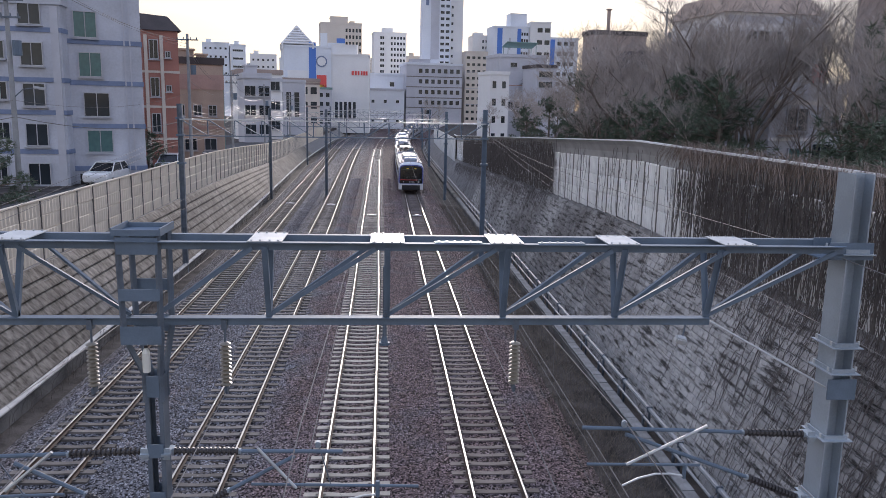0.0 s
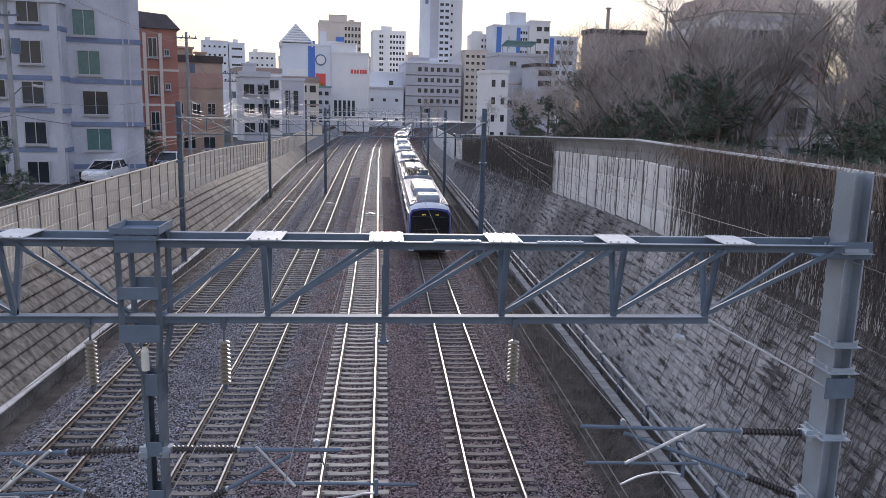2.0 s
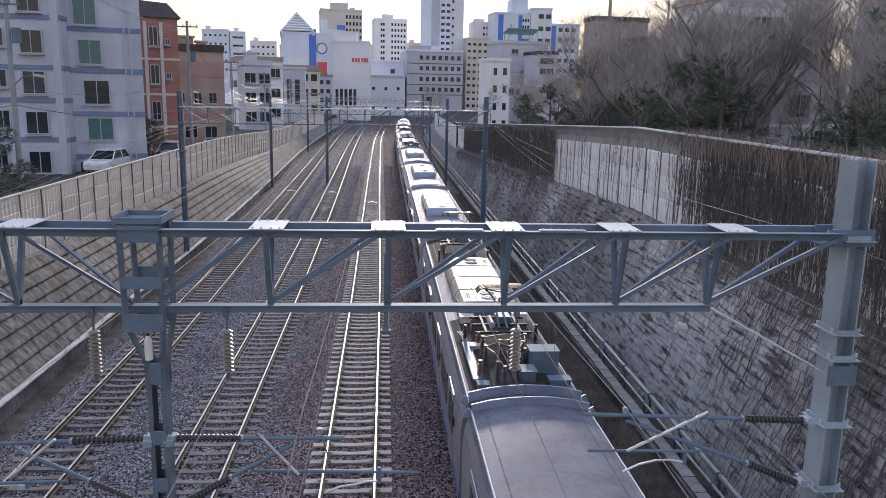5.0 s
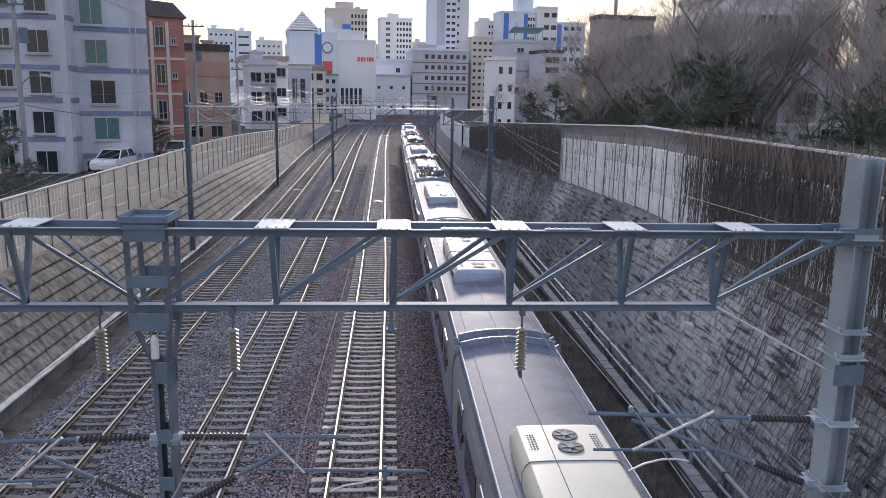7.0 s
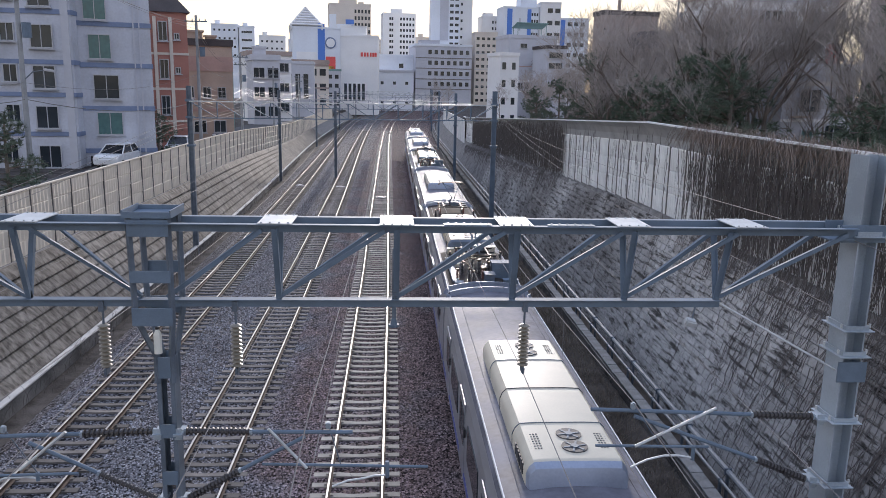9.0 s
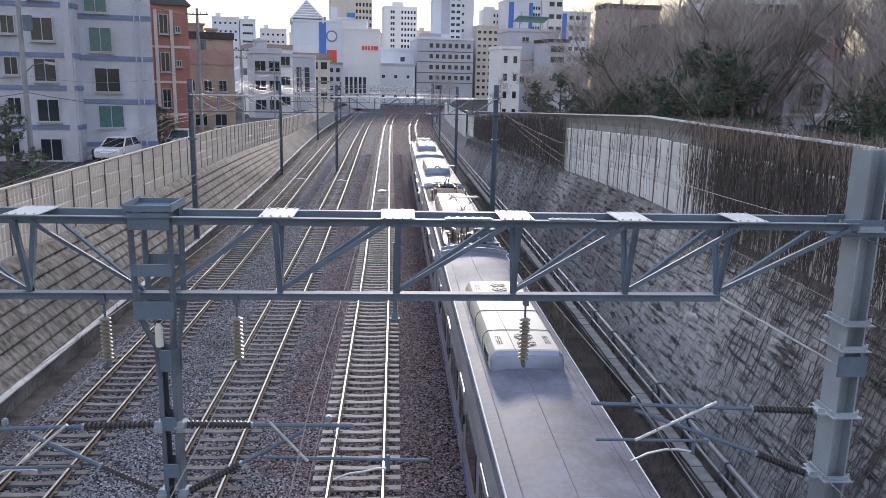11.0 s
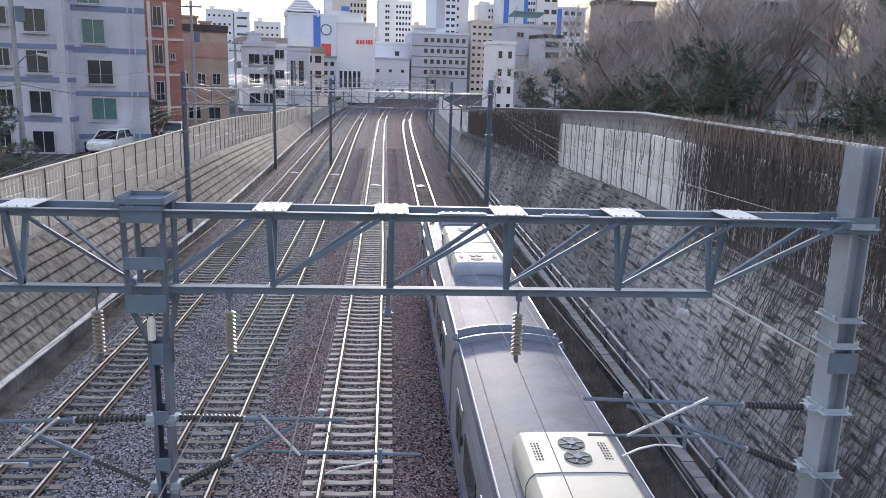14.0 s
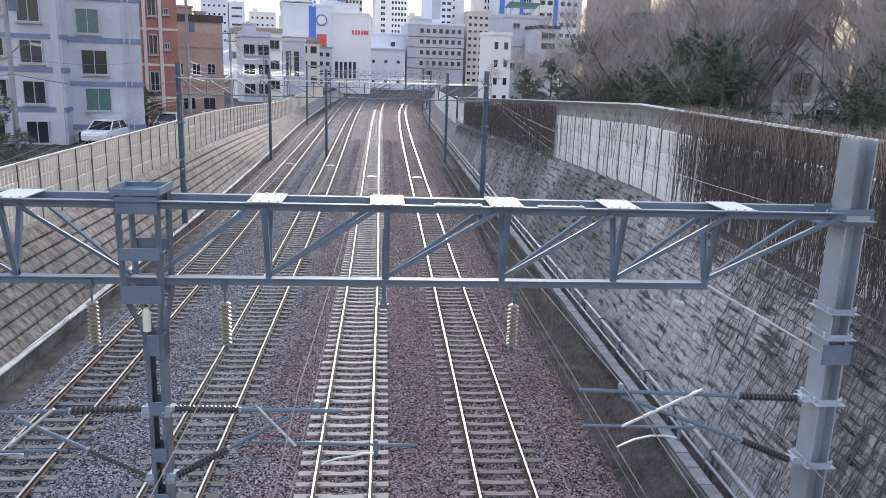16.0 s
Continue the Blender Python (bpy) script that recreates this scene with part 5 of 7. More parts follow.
building("white villa with wide windows behind the trees", (26.3, 60.0), (34.5, 61.0), 9, 6.0, 18.6, M_W_WHITE, [(1.0 + i * 1.05, 16.5, 0.95, 1.5) for i in range(4)] + [(6.4, 16.3, 1.4, 1.5, 1), ], fine=True, bands=[(18.1, 0.5, M_W_GREY), (14.3, 0.25, M_W_GREY), (10.0, 7.0, M_W_BROWN)], roof="hip", roof_mat=M_W_TAN)
villa = building("low white annexe with a green door", (25.3, 50.0), (30.6, 50.8), 5, 6.5, 12.3, M_W_GREY, [(2.0, 7.9, 0.9, 1.6, 1), (4.0, 8.1, 1.4, 1.8), (2.0, 10.6, 1.6, 1.5), (4.6, 10.6, 1.2, 1.5)], fine=True, bands=[(11.7, 0.3, M_W_CREAM), (9.3, 0.2, M_W_WHITE)])
bm = bmesh.new()
box(bm, 1.2, -0.3, 9.55, 1.2, 0.4, 0.12)
part("awning", bm, M_W_TAN, villa, "faded tan awning board")
bm = bmesh.new()
box(bm, 3.2, -0.2, 13.6, 0.9, 0.3, 1.2)
part("sign", bm, M_SIGN_RED, villa, "red hanging sign")
building("dark house with a tiled roof at the hill's edge", (38.0, 52.0), (48.0, 54.0), 8, 7, 20.5, M_W_BROWN, grid(1.2, 8, 4, 11, 17, 2), fine=True, roof="hip")
# skyline far behind
for x0, x1, y, z1, m in ((-112, -96, 500, 46, M_W_PALE), (-95, -86, 500, 45, M_W_PALE), (-84, -68, 505, 40, M_W_WHITE), (-66, -50, 505, 38, M_W_PALE), (-52, -38, 420, 30, M_W_PALE), (-70, -46, 380, 22, M_W_GREY), (-18, -6, 520, 40, M_W_CREAM), (14, 24, 520, 42, M_W_CREAM), (-48, -36, 290, 19, M_W_GREY), (-32, -20, 200, 16, M_W_GREY)):
    building("pale distant block of flats on the skyline", (x0, y), (x1, y + 1), 10, 0, z1, m, grid(2, x1 - x0 - 2, 5, z1 * 0.5, z1 - 3, 5), wsize=(1.2, 1.2), tops=[(2, 5, 2, 5, 2.5)])

# low hill on the skyline, distance haze put into its pale blue-grey colour
bm = bmesh.new()
prof = [(-400 + 20 * i, 16 + 18 * max(0, math.sin((i - 2) / 5.5)) + 3 * math.sin(i * 1.7)) for i in range(22)]
fr = [bm.verts.new((x, 900, 0)) for x, z in prof]
tp = [bm.verts.new((x, 960, z + 20)) for x, z in prof]
bk = [bm.verts.new((x, 1100, 0)) for x, z in prof]
for a, b_ in ((fr, tp), (tp, bk)):
    for i in range(len(prof) - 1):
        bm.faces.new((a[i], a[i + 1], b_[i + 1], b_[i]))
tagged(part("far_hill", bm, mat("hazy_hill", (0.30, 0.34, 0.36), 0.9, var=0.2, scale=0.05, fine=0.5)), "low hazy hill behind the city blocks", "hill", kind="structure")


# ---------- street poles and wires on the west ----------
M_POLE = mat("grey_concrete_pole", (0.32, 0.33, 0.34), 0.85, var=0.2, scale=1, fine=20)


def street_pole(x, y, z0, z1, arms=2, lamp=None):
    th = thing("utility_pole", "grey concrete utility pole with cross-arms", "utility pole", "utility poles")
    b = bmesh.new()
    tube(b, [(x, y, z0), (x, y, z1)], 0.17, 10, 0.11)
    part("pole", b, M_POLE, th, soft=True)
    for k in range(arms):
        b = bmesh.new()
        box(b, x, y - 0.12, z1 - 0.5 - 0.9 * k, 1.9 - 0.4 * k, 0.08, 0.1)
        for u in (-0.8, -0.3, 0.3, 0.8):
            disc(b, (x + u * (1 - 0.2 * k), y - 0.12, z1 - 0.45 - 0.9 * k), 0.05, 0.18, 8, 0.03)
        part("cross_arm", b, M_GALV_DARK, th)
    b = bmesh.new()
    disc(b, (x + 0.42, y, z1 - 3.4), 0.24, 0.8, 12)
    part("transformer", b, M_GALV, th)
    if lamp:
        b = bmesh.new()
        tube(b, [(x, y, lamp - 0.6), (x + 0.6, y - 0.1, lamp - 0.1), (x + 1.3, y - 0.2, lamp)], 0.03, 6)
        la = part("lamp_arm", b, M_GALV_DARK, th)
        b = bmesh.new()
        box(b, x + 1.55, y - 0.25, lamp - 0.02, 0.6, 0.26, 0.14, (0, 8, 0), bevel=0.04)
        part("lamp_head", b, M_FRAME, la, "pale street lamp head")


street_pole(-20.35, 45.0, 3.5, 16.6, 2, 11.5)
street_pole(-16.9, 70.0, 3.0, 16.6, 1)
street_pole(-18.6, 98.0, 3.0, 14.6, 2)
street_pole(-19.2, 128.0, 2.5, 13.8, 2)
street_pole(-19.6, 165.0, 2.0, 13.0, 2)
street_pole(27.6, 42.0, 6.0, 19.5, 1)
street_pole(32.2, 90.0, 6.0, 22.5, 1)
for dz, dx, sg in ((0, 0, 1.5), (0.25, 0.25, 1.7), (0.5, -0.3, 1.9)):
    wire("street_wire", [(-20.2 + dx, 22, 21.5 + dz), (-17.0 + dx * 0.4, 70, 15.5 + dz), (-18.6 + dx, 98, 13.7 + dz), (-19.2 + dx, 128, 12.9 + dz), (-19.6 + dx, 165, 12.2 + dz)], 0.011, M_WIRE, "grey sagging street wire", "street wires", sg)
for dz, r in ((0, 0.022), (0.9, 0.009)):
    wire("street_cable", [(-21, 30, 11.4 + dz), (-20.3, 45, 9.9 + dz), (-17.0, 70, 9.4 + dz * 2.5), (-18.6, 98, 9.0 + dz), (-19.2, 128, 8.6 + dz), (-19.6, 165, 8.3)], r, M_WIRE, "thick grey bundle of street cables", "street wires", 0.75)
for dx, dz in ((0, 0), (0.28, -0.18), (0.55, -0.36)):
    wire("feeder_wire", [(-15.3 + dx, 14, 5.9 + dz), (-15.0 + dx, 52, 8.25 + dz), (-15.8 + dx, 98, 9.3 + dz), (-15.0 + dx, 150, 9.2), (-14.2, 205, 9.0)], 0.009, M_WIRE, "thin feeder wire along the barrier", "overhead wires", 0.25)


# cables paler than M_WIRE: the sun's glint is put into their colour
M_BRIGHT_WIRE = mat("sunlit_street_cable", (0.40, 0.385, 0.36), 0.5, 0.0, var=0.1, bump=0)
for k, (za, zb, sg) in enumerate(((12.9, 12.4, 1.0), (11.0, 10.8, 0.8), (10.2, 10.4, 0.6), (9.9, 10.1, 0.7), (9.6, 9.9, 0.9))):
    wire("street_cable", [(-17.0, 70, za), (-18.6 + 0.15 * k, 98, zb), (-19.2, 128, zb - 0.5), (-19.6, 165, zb - 1.0), (-19.0, 210, zb - 1.4)], 0.011, M_BRIGHT_WIRE, "sagging sunlit-pale street cable between poles", "street wires", sg)


def parked_car(x, y, z, rz, col, label):
    th = thing("parked_car", label, "car", "parked cars", m=pose(x, y, z, 0, 0, rz))
    paint = mat("car_paint", col, 0.25, var=0.05, bump=0)
    b = bmesh.new()
    sec = [(-2.25, 0.35), (-2.3, 0.8), (-2.1, 1.0), (-1.1, 1.08), (1.9, 1.1), (2.25, 0.95), (2.3, 0.4)]
    vs = [[b.verts.new((sx, u, v)) for u, v in sec] for sx in (-0.9, 0.9)]
    n = len(sec)
    for k in range(n):
        b.faces.new((vs[0][k], vs[0][(k + 1) % n], vs[1][(k + 1) % n], vs[1][k]))
    b.faces.new(vs[0])
    b.faces.new(vs[1][::-1])
    bmesh.ops.bevel(b, geom=b.edges[:], offset=0.07, segments=2, affect="EDGES")
    part("body", b, paint, th, soft=True)
    b = bmesh.new()
    lo = [(-1.25, 1.06), (1.95, 1.06)]
    hi = [(-0.45, 1.62), (1.45, 1.62)]
    q = [b.verts.new((s * 0.82, u, v)) for s in (-1, 1) for u, v in (lo[0], lo[1])] + [b.verts.new((s * 0.66, u, v)) for s in (-1, 1) for u, v in (hi[0], hi[1])]
    for f in ((0, 1, 5, 4), (2, 6, 7, 3), (0, 4, 6, 2), (1, 3, 7, 5), (4, 5, 7, 6), (0, 2, 3, 1)):
        b.faces.new([q[i] for i in f])
    part("glasshouse", b, M_BLACKGLASS, th, "dark car windows")
    b = bmesh.new()
    box(b, 0, 0.5, 1.65, 1.36, 2.0, 0.07, bevel=0.03)
    for s in (-1, 1):
        for u0, u1 in ((-1.25, -0.45), (0.55, 0.55), (1.95, 1.45)):
            bar(b, (s * 0.83, u0, 1.06), (s * 0.67, u1, 1.63), 0.07, 0.06, (1, 0, 0.1))
    part("roof", b, paint, th)
    for sx in (-0.82, 0.82):
        for u in (-1.4, 1.4):
            b = bmesh.new()
            tube(b, [(sx - 0.1, u, 0.33), (sx + 0.1, u, 0.33)], 0.33, 16)
            w = part("wheel", b, M_DARK, th)
            b = bmesh.new()
            tube(b, [(sx - 0.11, u, 0.33), (sx + 0.11, u, 0.33)], 0.2, 10)
            part("rim", b, M_CAP, w)
    for s in (-0.65, 0.65):
        b = bmesh.new()
        box(b, s, -2.24, 0.82, 0.4, 0.12, 0.16, bevel=0.03)
        part("headlight", b, M_CAP, th)
    return th


# street surface beyond the western barrier
bm = bmesh.new()
sweep(bm, [(-21.8, 4.5), (-16.9, 4.5), (-16.9, 4.8), (-21.8, 4.8)], [(west_off(y), y, -2.4 * ease(90, 260, y), 0) for y in range(0, 300, 10)])
tagged(part("road", bm, mat("worn_asphalt", (0.06, 0.06, 0.062), 0.9, var=0.3, scale=0.5, fine=30, bump=0.2)), "worn grey asphalt street behind the barrier", "road", kind="structure")
parked_car(-20.15, 58.5, 4.81, -4, (0.78, 0.79, 0.80), "white parked car behind the noise barrier")
parked_car(-18.2, 68.0, 4.81, 4, (0.72, 0.74, 0.76), "silver parked car behind the noise barrier")
parked_car(-18.3, 86.0, 4.81, 2, (0.10, 0.11, 0.13), "dark parked car on the street")

# ---------- trees ----------
M_BARK = mat("grey_brown_bark", (0.20, 0.165, 0.14), 0.95, var=0.3, scale=2, fine=20, bump=0.3)
M_TWIG = mat("brown_twig", (0.42, 0.375, 0.345), 0.95, var=0.3, scale=1.5, fine=10, bump=0)
M_TWIG_DARK = mat("dark_brown_twig", (0.32, 0.285, 0.26), 0.95, var=0.3, scale=1.5, fine=10, bump=0)
M_NEEDLE = mat("dark_green_needles", (0.12, 0.155, 0.11), 0.85, var=0.45, scale=0.8, fine=6, bump=0)


def grow(bm_t, bm_c, p, d, length, r, depth, rnd, spread):
    """Limbs into one mesh, fine twigs into another."""
    n = 3 if depth else 2
    pts = [p]
    for k in range(n):
        d = (d + Vector((rnd.uniform(-1, 1), rnd.uniform(-1, 1), rnd.uniform(-0.3, 0.7))) * 0.16).normalized()
        p = p + d * (length / n)
        pts.append(p)
    tube(bm_t if depth > 2 else bm_c, pts, r, 6 if depth > 2 else 3, r * 0.6)
    if depth == 0:
        return
    kids = 4 if depth > 1 else 10
    for k in range(kids):
        t = rnd.uniform(0.35, 1.0) if k else 1.0
        q = pts[0].lerp(pts[-1], t) if t < 1 else pts[-1]
        a = rnd.uniform(0, 6.283)
        side = Vector((math.cos(a), math.sin(a), rnd.uniform(0.0, 0.7)))
        nd = (d * (1 - spread) + side * spread).normalized()
        grow(bm_t, bm_c, q, nd, length * rnd.uniform(0.55, 0.8), r * 0.5 if k else r * 0.6, depth - 1, rnd, spread)


def bare_tree(seed, h, label):
    rnd = random.Random(seed)
    th = thing("bare_tree", label, "tree", "bare trees on the bank")
    t, c = bmesh.new(), bmesh.new()
    grow(t, c, Vector((0, 0, -0.4)), Vector((rnd.uniform(-.1, .1), rnd.uniform(-.1, .1), 1)), h * 0.38, h * 0.0115, 5, rnd, 0.50)
    part("trunk", t, M_BARK, th)
    part("crown", c, M_TWIG_DARK if seed == 11 else M_TWIG, th, "fine leafless twigs")
    return th


def evergreen(seed, h, w, label):
    rnd = random.Random(seed)
    th = thing("pine_tree", label, "tree", "evergreens on the bank")
    t, c = bmesh.new(), bmesh.new()
    tube(t, [(0, 0, -0.4), (0.1, 0, h * 0.5), (0.15, 0.1, h * 0.95)], 0.16, 8, 0.04)
    for k in range(46):
        z = h * rnd.uniform(0.12, 0.97)
        a = rnd.uniform(0, 6.283)
        L = w * (1.05 - z / h) ** 0.6 * rnd.uniform(0.6, 1.15) + 0.3
        tip = Vector((math.cos(a) * L, math.sin(a) * L, z + rnd.uniform(-0.3, 0.5)))
        tube(t, [(0.1, 0, z - 0.3), tip], 0.04, 4, 0.012)
        for j in range(9):
            q = Vector((0.1, 0, z - 0.3)).lerp(tip, rnd.uniform(0.3, 1.05)) + Vector((rnd.gauss(0, .22), rnd.gauss(0, .22), rnd.gauss(0.05, .14)))
            for n in range(22):
                v = Vector((rnd.gauss(0, 1), rnd.gauss(0, 1), rnd.gauss(0.3, 0.8))).normalized()
                s = v.cross(Vector((rnd.gauss(0, 1), rnd.gauss(0, 1), rnd.gauss(0, 1)))).normalized() * 0.02
                e = q + v * rnd.uniform(0.15, 0.38)
                c.faces.new((c.verts.new(q - s), c.verts.new(q + s), c.verts.new(e)))
    part("trunk", t, M_BARK, th)
    part("crown", c, M_NEEDLE, th, "dark green needle sprays")
    return th


def bank_z(x, y):
    return 6.6 - 4.2 * ease(90, 260, y) + 3.0 * ease(20, 45, x) * (1 - ease(80, 160, y)) - 0.1


protos = [bare_tree(11, 9.0, "leafless grey-brown tree on the bank"), bare_tree(12, 8.0, "bare spreading tree above the barrier"), bare_tree(13, 7.0, "bushy leafless tree behind the barrier")]
greens = [evergreen(21, 6.5, 2.3, "dark green evergreen tree on the bank"), evergreen(22, 5.0, 2.6, "bushy dark evergreen behind the barrier")]
rnd = random.Random(77)
spots = [(15.6, 84, 2, .75), (17, 92, 2, .8), (19, 100, 2, .95), (16.2, 74, 2, .85), (18.5, 80, 1, .85), (15.5, 66, 2, .95), (17.5, 66, 1, .9), (16.2, 58, 2, 1.1), (18.6, 60, 0, .95), (20.5, 66, 0, .95), (17, 51, 1, 1.0),
         (19.2, 53, 0, 1.05), (21.5, 56, 0, 1.05), (17.3, 45, 1, 1.05), (19.4, 46.5, 0, 1.1), (21.8, 49, 0, 1.1), (17.8, 40, 2, 1.2), (19.8, 41, 0, 1.05), 
         (23.2, 38.5, 0, 1.05), (26, 41, 0, 1.0), (19.8, 31.5, 2, 1.0), (22, 33, 1, 1.0), (24.6, 35, 0, 1.0), (27.5, 37, 0, 1.05), (21.6, 28.5, 1, .95), (24.5, 30.5, 0, .95), (24.0, 26.5, 1, .95), (27.5, 30, 0, 1),
         (17.6, 63, 1, 1.25), (19.6, 68, 1, 1.3), (21.4, 73, 1, 1.3), (18.4, 73, 1, 1.2), (23.5, 80, 1, 1.3), (16.4, 57, 1, 1.15), (20.5, 72, 0, 1.0), (23, 76, 0, 1.1), (24.5, 62, 0, 1.1), (22, 88, 0, 1.0), (26, 92, 0, 1.1), (25, 82, 1, 1.2), (28, 70, 0, 1.1), (29, 100, 0, 1.1), (24, 104, 0, 1.0), (28, 54, 0, 1.0), (20, 112, 2, 1.0), (22, 125, 1, 1.1), (26, 135, 1, 1.1), (19, 140, 2, 1.0), (20.5, 44.5, 1, 1.0), (23.6, 43.0, 1, 0.7), (26.0, 46.0, 1, 0.7), (22.6, 46.5, 0, 1.0), (23.4, 50, 1, 1.1), (25.2, 52.5, 0, 1.05), (21.0, 51.0, 1, 1.1), (25.4, 38.2, 1, 0.9), (13.6, 240, 2, 1.6), (17.5, 250, 2, 1.5)]
used = set()
for x, y, k, s in spots:
    m = pose(x + bend(y) * (y < 200), y, bank_z(x, y), 0, 0, rnd.uniform(0, 360)) @ Matrix.Scale(s * (1.28 if y < 64 else 1.12) * rnd.uniform(0.92, 1.08), 4)
    if k not in used:
        used.add(k)
        protos[k].matrix_basis = m
    else:
        o = copy_thing(protos[k], m)
        o.scale = m.to_scale()
used = set()
for x, y, k, s in [(15.0, 71, 0, .85), (15.8, 62, 0, 1.15), (16.4, 44, 1, 1.3), (17.4, 39.5, 1, 1.25), (22.3, 32.0, 0, 1.55), (21.2, 27.5, 1, 1.6), (23.6, 29.3, 0, 1.6), (16.9, 42, 1, 1.1), (17.5, 66, 0, 1.2), (19.2, 28.2, 1, .8), (14.7, 80, 1, .9), (16.5, 53, 1, 1.0), (-20.9, 43.5, 1, .9), (-19.0, 64.5, 1, .75), (25.5, 33.5, 0, 1.1)]:
    z = bank_z(x, y) if x > 0 else 4.7
    m = pose(x, y, z, 0, 0, rnd.uniform(0, 360)) @ Matrix.Scale(s, 4)
    if k not in used:
        used.add(k)
        greens[k].matrix_basis = m
    else:
        o = copy_thing(greens[k], m)
        o.scale = m.to_scale()


# ---------- climbers and dry growth ----------
def strands(name, material, n, pick, label, seed):
    """Thin hanging stems; pick gives start, length, sway and drift."""
    rnd = random.Random(seed)
    verts, faces = [], []
    for _ in range(n):
        p, L, sway, step, r = pick(rnd)
        k = max(3, int(L / 0.22))
        prev = None
        for i in range(k + 1):
            q = Vector(p)
            b0 = len(verts)
            verts += [q + Vector((0, -r, 0)), q + Vector((0, r, 0)), q + Vector((-r * 1.4, 0, 0))]
            if prev is not None:
                for a in range(3):
                    faces.append((prev + a, prev + (a + 1) % 3, b0 + (a + 1) % 3, b0 + a))
            prev = b0
            p = step(rnd, p, L / k, sway, i / k)
    me = bpy.data.meshes.new(name)
    me.from_pydata(verts, [], faces)
    me.materials.append(material)
    return tagged(new(name, me), label, "climber", kind="stuff")


def dens(rnd):
    while True:
        y = rnd.uniform(12, 118)
        w = 1.0 if y < 28.5 else 0.5 if y < 31 else 0.045 if y < 55 else 0.75
        if rnd.random() < w:
            return y


def fall(rnd, p, s, sway, t):
    x, y, z = p
    nz = z - s
    if nz < R_Z + east_drop(y):
        x = R_TOP - 0.1 - (R_Z - nz) * (R_TOP - R_BASE) / (R_Z + 0.6) + bend(y) - rnd.uniform(0, 0.05)
    return (x + rnd.uniform(-0.02, 0.02), y + rnd.uniform(-sway, sway), nz)


def arch(rnd, p, s, sway, t):
    x, y, z = p
    up = 0.9 - 2.6 * t
    return (x - s * 0.55 * (1 - t * 0.7), y + sway * s * 1.6, z + s * up)


strands("hanging_vines", M_VINE, 5200, lambda r: ((lambda y: ((12.20 - r.uniform(0, 0.30) + bend(y), y, 9.5 + east_drop(y) - r.uniform(0, 1.6)), r.uniform(1.0, 4.2), 0.10, fall, r.uniform(0.006, 0.013)))(dens(r))), "dense dry brown climber stems hanging over the barrier", 1)
strands("creeping_vines", M_VINE, 210, lambda r: ((lambda y: ((R_TOP - 0.15 + bend(y), y, R_Z + east_drop(y) + r.uniform(-2.5, 0.1)), r.uniform(0.6, 3.0), 0.10, fall, r.uniform(0.008, 0.016)))(r.uniform(12, 24) if r.random() < 0.6 else r.uniform(30, 110))), "dry climber stems creeping down the stone wall", 2)
strands("wall_vines", mat("old_dark_vine", (0.12, 0.105, 0.10), 0.95, var=0.3, scale=2, bump=0), 620, lambda r: ((R_TOP - 0.15, 12 + min(16, abs(r.gauss(4.0, 4.0)) if r.random() < 0.75 else r.uniform(0, 16)), R_Z + r.uniform(-5.0, 0.3)), r.uniform(0.3, 1.6), 0.08, fall, r.uniform(0.005, 0.010)), "dark tangle of old climber stems on the stone wall", 7)
strands("vine_tips", M_VINE_PALE, 1300, lambda r: ((12.1 - r.uniform(-0.3, 0.3), r.uniform(12, 31), 9.4 + r.uniform(-0.35, 0.15)), r.uniform(0.5, 1.9), r.uniform(-0.8, 0.8), arch, 0.006), "pale dry climber tips arching over the coping", 3)


def tuft(rnd, p, s, sway, t):
    x, y, z = p
    return (x + sway * s * t * 2, y + rnd.uniform(-.03, .03), z + s * (1 - 0.6 * t))


strands("dry_grass", mat("withered_grass", (0.20, 0.17, 0.14), 0.95, var=0.3, bump=0), 9000, lambda r: ((r.uniform(6.5, 8.8) + r.gauss(0, .1), r.uniform(15, 90), -0.62), r.uniform(0.2, 0.6), r.uniform(-1, 1), tuft, 0.006), "brown dry grass on the narrow verge", 4)
strands("slope_shrubs", M_VINE, 520, lambda r: ((lambda y: ((L_BASE + 0.3 + west_off(y) + r.uniform(-.15, 0.5), y, -0.5), r.uniform(0.5, 1.6), r.uniform(-1, 1), tuft, 0.008))(r.uniform(22, 120))), "leafless shrubs at the foot of the slope", 6)

face_east(wall_e, 8, 90)
face_west(wall_w, 0, 180)

# ---------- the commuter train ----------
M_LED = bpy.data.materials.new("amber_display")
M_LED.use_nodes = True
M_LED.node_tree.nodes["Principled BSDF"].inputs["Base Color"].default_value = (0.6, 0.45, 0.05, 1)
M_LED.node_tree.nodes["Principled BSDF"].inputs["Emission Color"].default_value = (0.9, 0.75, 0.1, 1)
M_LED.node_tree.nodes["Principled BSDF"].inputs["Emission Strength"].default_value = 0.2
M_SEAMLINE = mat("dark_sealing_strip", (0.05, 0.05, 0.055), 0.6, var=0.2, bump=0)
M_SOOT = mat("sooty_roof_plate", (0.05, 0.043, 0.04), 0.85, spec=0.12, var=0.35, scale=1.0, fine=15, bump=0.08)
M_INSUL_RED = mat("red_brown_glazed_insulator", (0.13, 0.055, 0.04), 0.3, var=0.2, bump=0.02)
M_COPPER = mat("tarnished_busbar", (0.20, 0.15, 0.11), 0.5, 0.5, var=0.3, bump=0.05)
CAR = 20.5
ROOF_SEC = [(-1.44, 3.26), (-1.36, 3.44), (-0.95, 3.53), (-0.5, 3.585), (0, 3.605), (0.5, 3.585), (0.95, 3.53), (1.36, 3.44), (1.44, 3.26), (1.2, 3.2), (-1.2, 3.2)]
